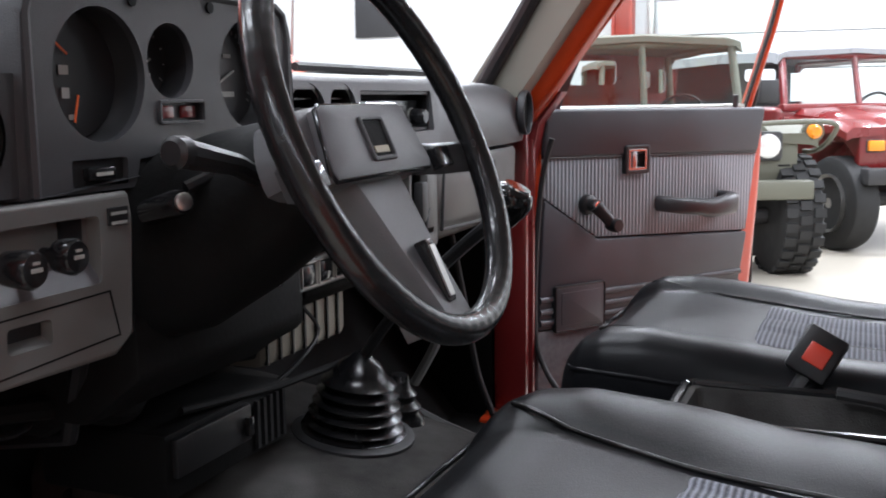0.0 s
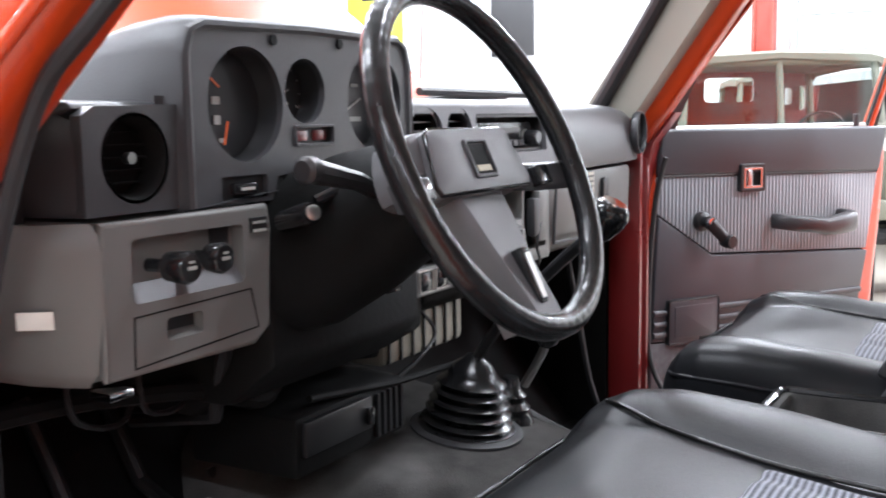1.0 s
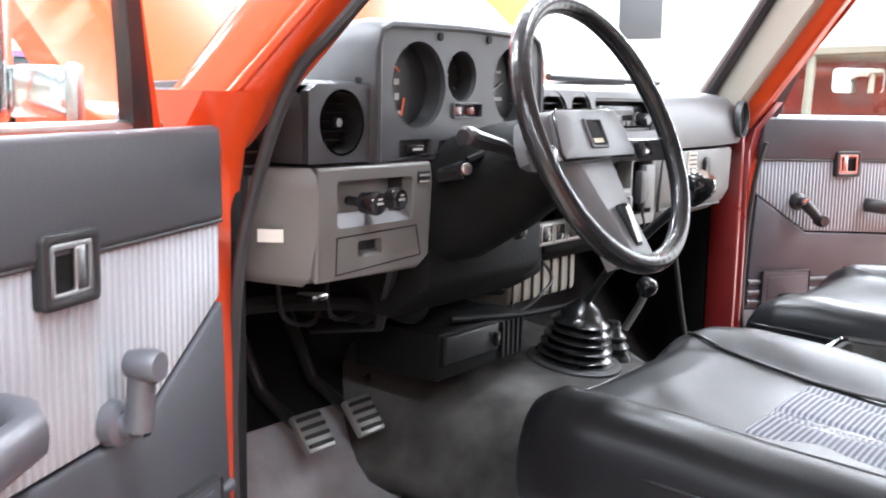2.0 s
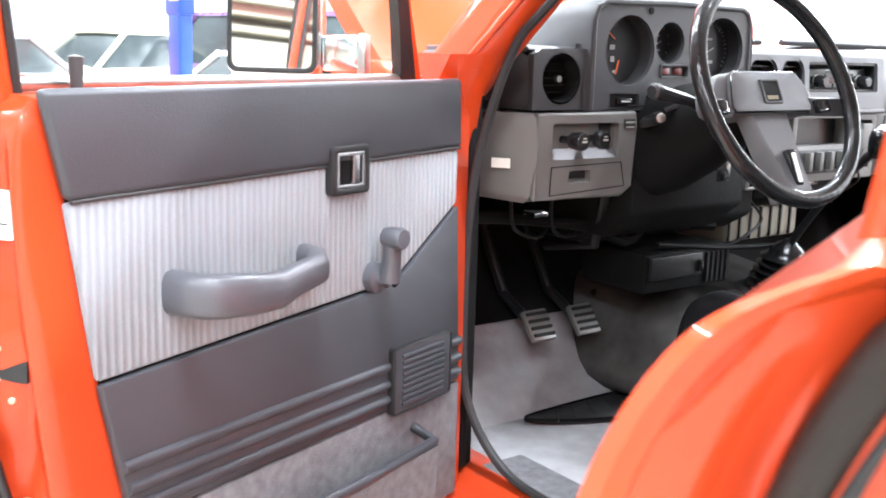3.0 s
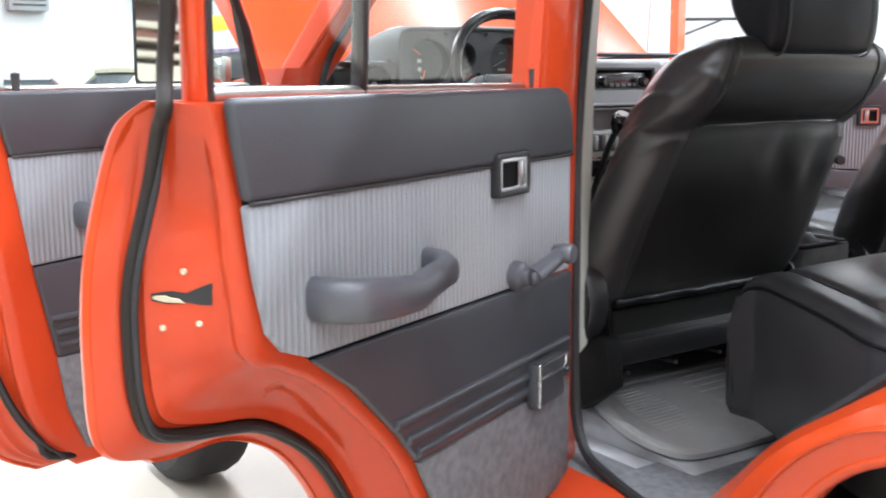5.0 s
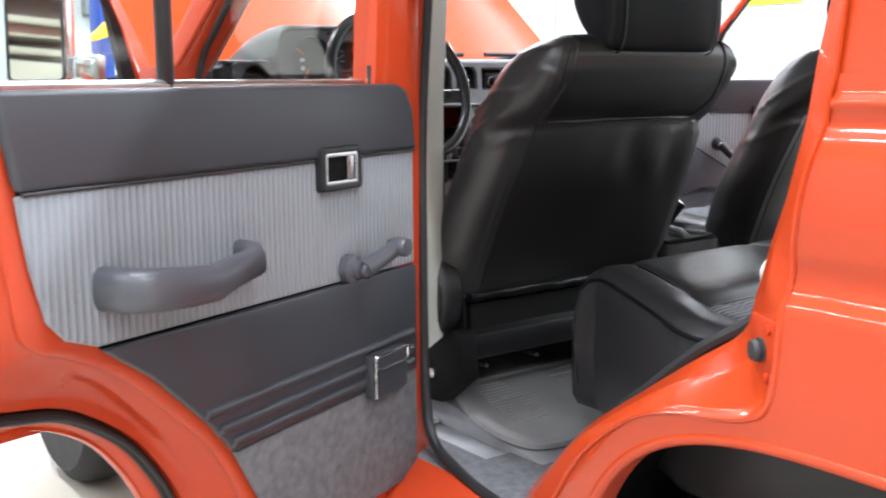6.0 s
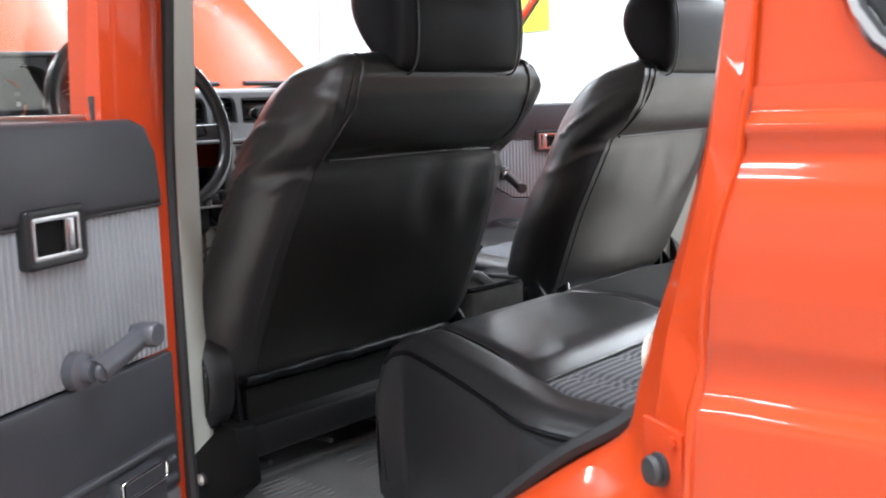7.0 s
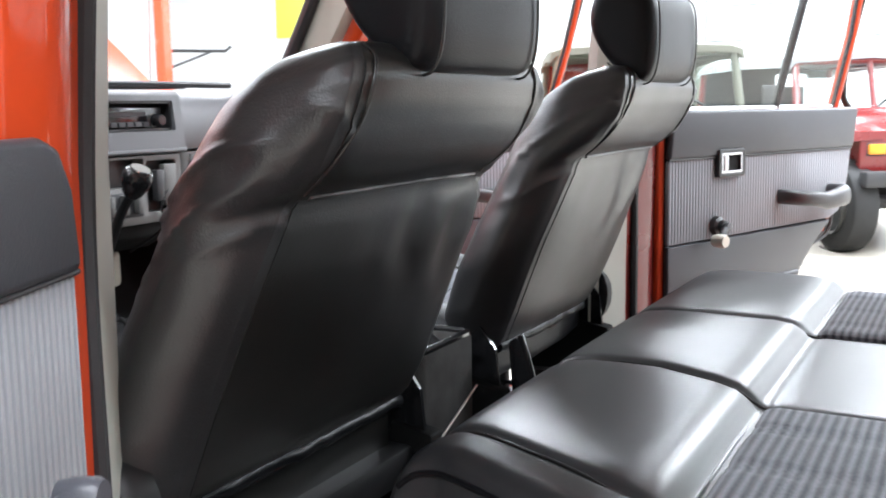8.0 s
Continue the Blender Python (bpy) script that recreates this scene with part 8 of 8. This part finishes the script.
# sectional door in the east wall: panels with shallow joints, and block courses on the walls
roll = thing("sectional_door", "white ribbed overhead door", "door", Matrix.Translation((X1 - 0.06, 3.0, 0)))
for k in range(7):
    part("door_panel", span((-0.03, -2.4, 0.01 + 0.55 * k), (0.055, 2.4, 0.545 + 0.55 * k), 0.012), WALL_M, roll, "white steel panel")
for y in (-2.5, 2.5):
    part("track", span((-0.05, y - 0.05, 0), (0.055, y + 0.05, 3.95), 0.01), STEEL, roll, "steel guide track")
for i in range(11):
    z = 0.4 + 0.45 * i
    structure("wall_course", merge(span((X0, Y1 - 0.004, z), (X1 - 0.01, Y1 - 0.0005, z + 0.008)), span((X1 - 0.004, Y0, z), (X1 - 0.0005, Y1 - 0.01, z + 0.008))), SHADE_LINE, "shallow joint line of the block wall")


# brown storage shelving with cream rails and bins along the west wall
shelf = thing("storage_shelving", "tall brown shelving with cream rails and cream bins", "shelving", Matrix.Translation((-7.2, -1.2, 0)))
SHELF_CREAM = material("faded_cream_board", (0.36, 0.32, 0.25, 1), 0.6, vary=0.15, scale=3)
BROWN = material("brown_board", (0.20, 0.075, 0.055, 1), 0.6, vary=0.3, scale=3)
DARK_BROWN = material("dark_brown_board", (0.12, 0.070, 0.058, 1), 0.6, vary=0.3, scale=3)
part("back_panel", span((-0.35, -3.2, 0.0), (-0.31, 3.2, 3.4)), DARK_BROWN, shelf, "dark brown back panel", 0)
for z0, z1, out in ((0.30, 0.36, 0.0), (1.14, 1.20, 0.0), (2.048, 2.100, 0.02), (2.185, 2.208, 0.0), (2.285, 2.340, 0.02), (2.545, 2.61, 0.02), (3.05, 3.12, 0.0)):
    part("rail", span((-0.31, -3.2, z0), (out, 3.2, z1), 0.006), SHELF_CREAM, shelf, "cream shelf rail")
for z0, z1 in ((2.208, 2.283), (2.62, 2.80)):
    part("drawer_front", span((-0.30, -3.15, z0), (-0.05, 3.15, z1), 0.006), BROWN, shelf, "reddish-brown drawer front")
for k in range(5):
    y = -3.26 + 1.40 * k
    part("upright", span((-0.30, y - 0.07, 0), (0.05, y + 0.07, 2.11 if 0 < k < 4 else 3.4), 0.006), BROWN, shelf, "reddish-brown upright")
    if k < 4:
        part("bin", span((-0.29, y + 0.09, 1.21), (0.01, y + 1.31, 2.0), 0.02), SHELF_CREAM, shelf, "cream storage bin")
        part("bin", span((-0.29, y + 0.09, 0.37), (0.01, y + 1.31, 1.10), 0.02), SHELF_CREAM, shelf, "cream storage bin")
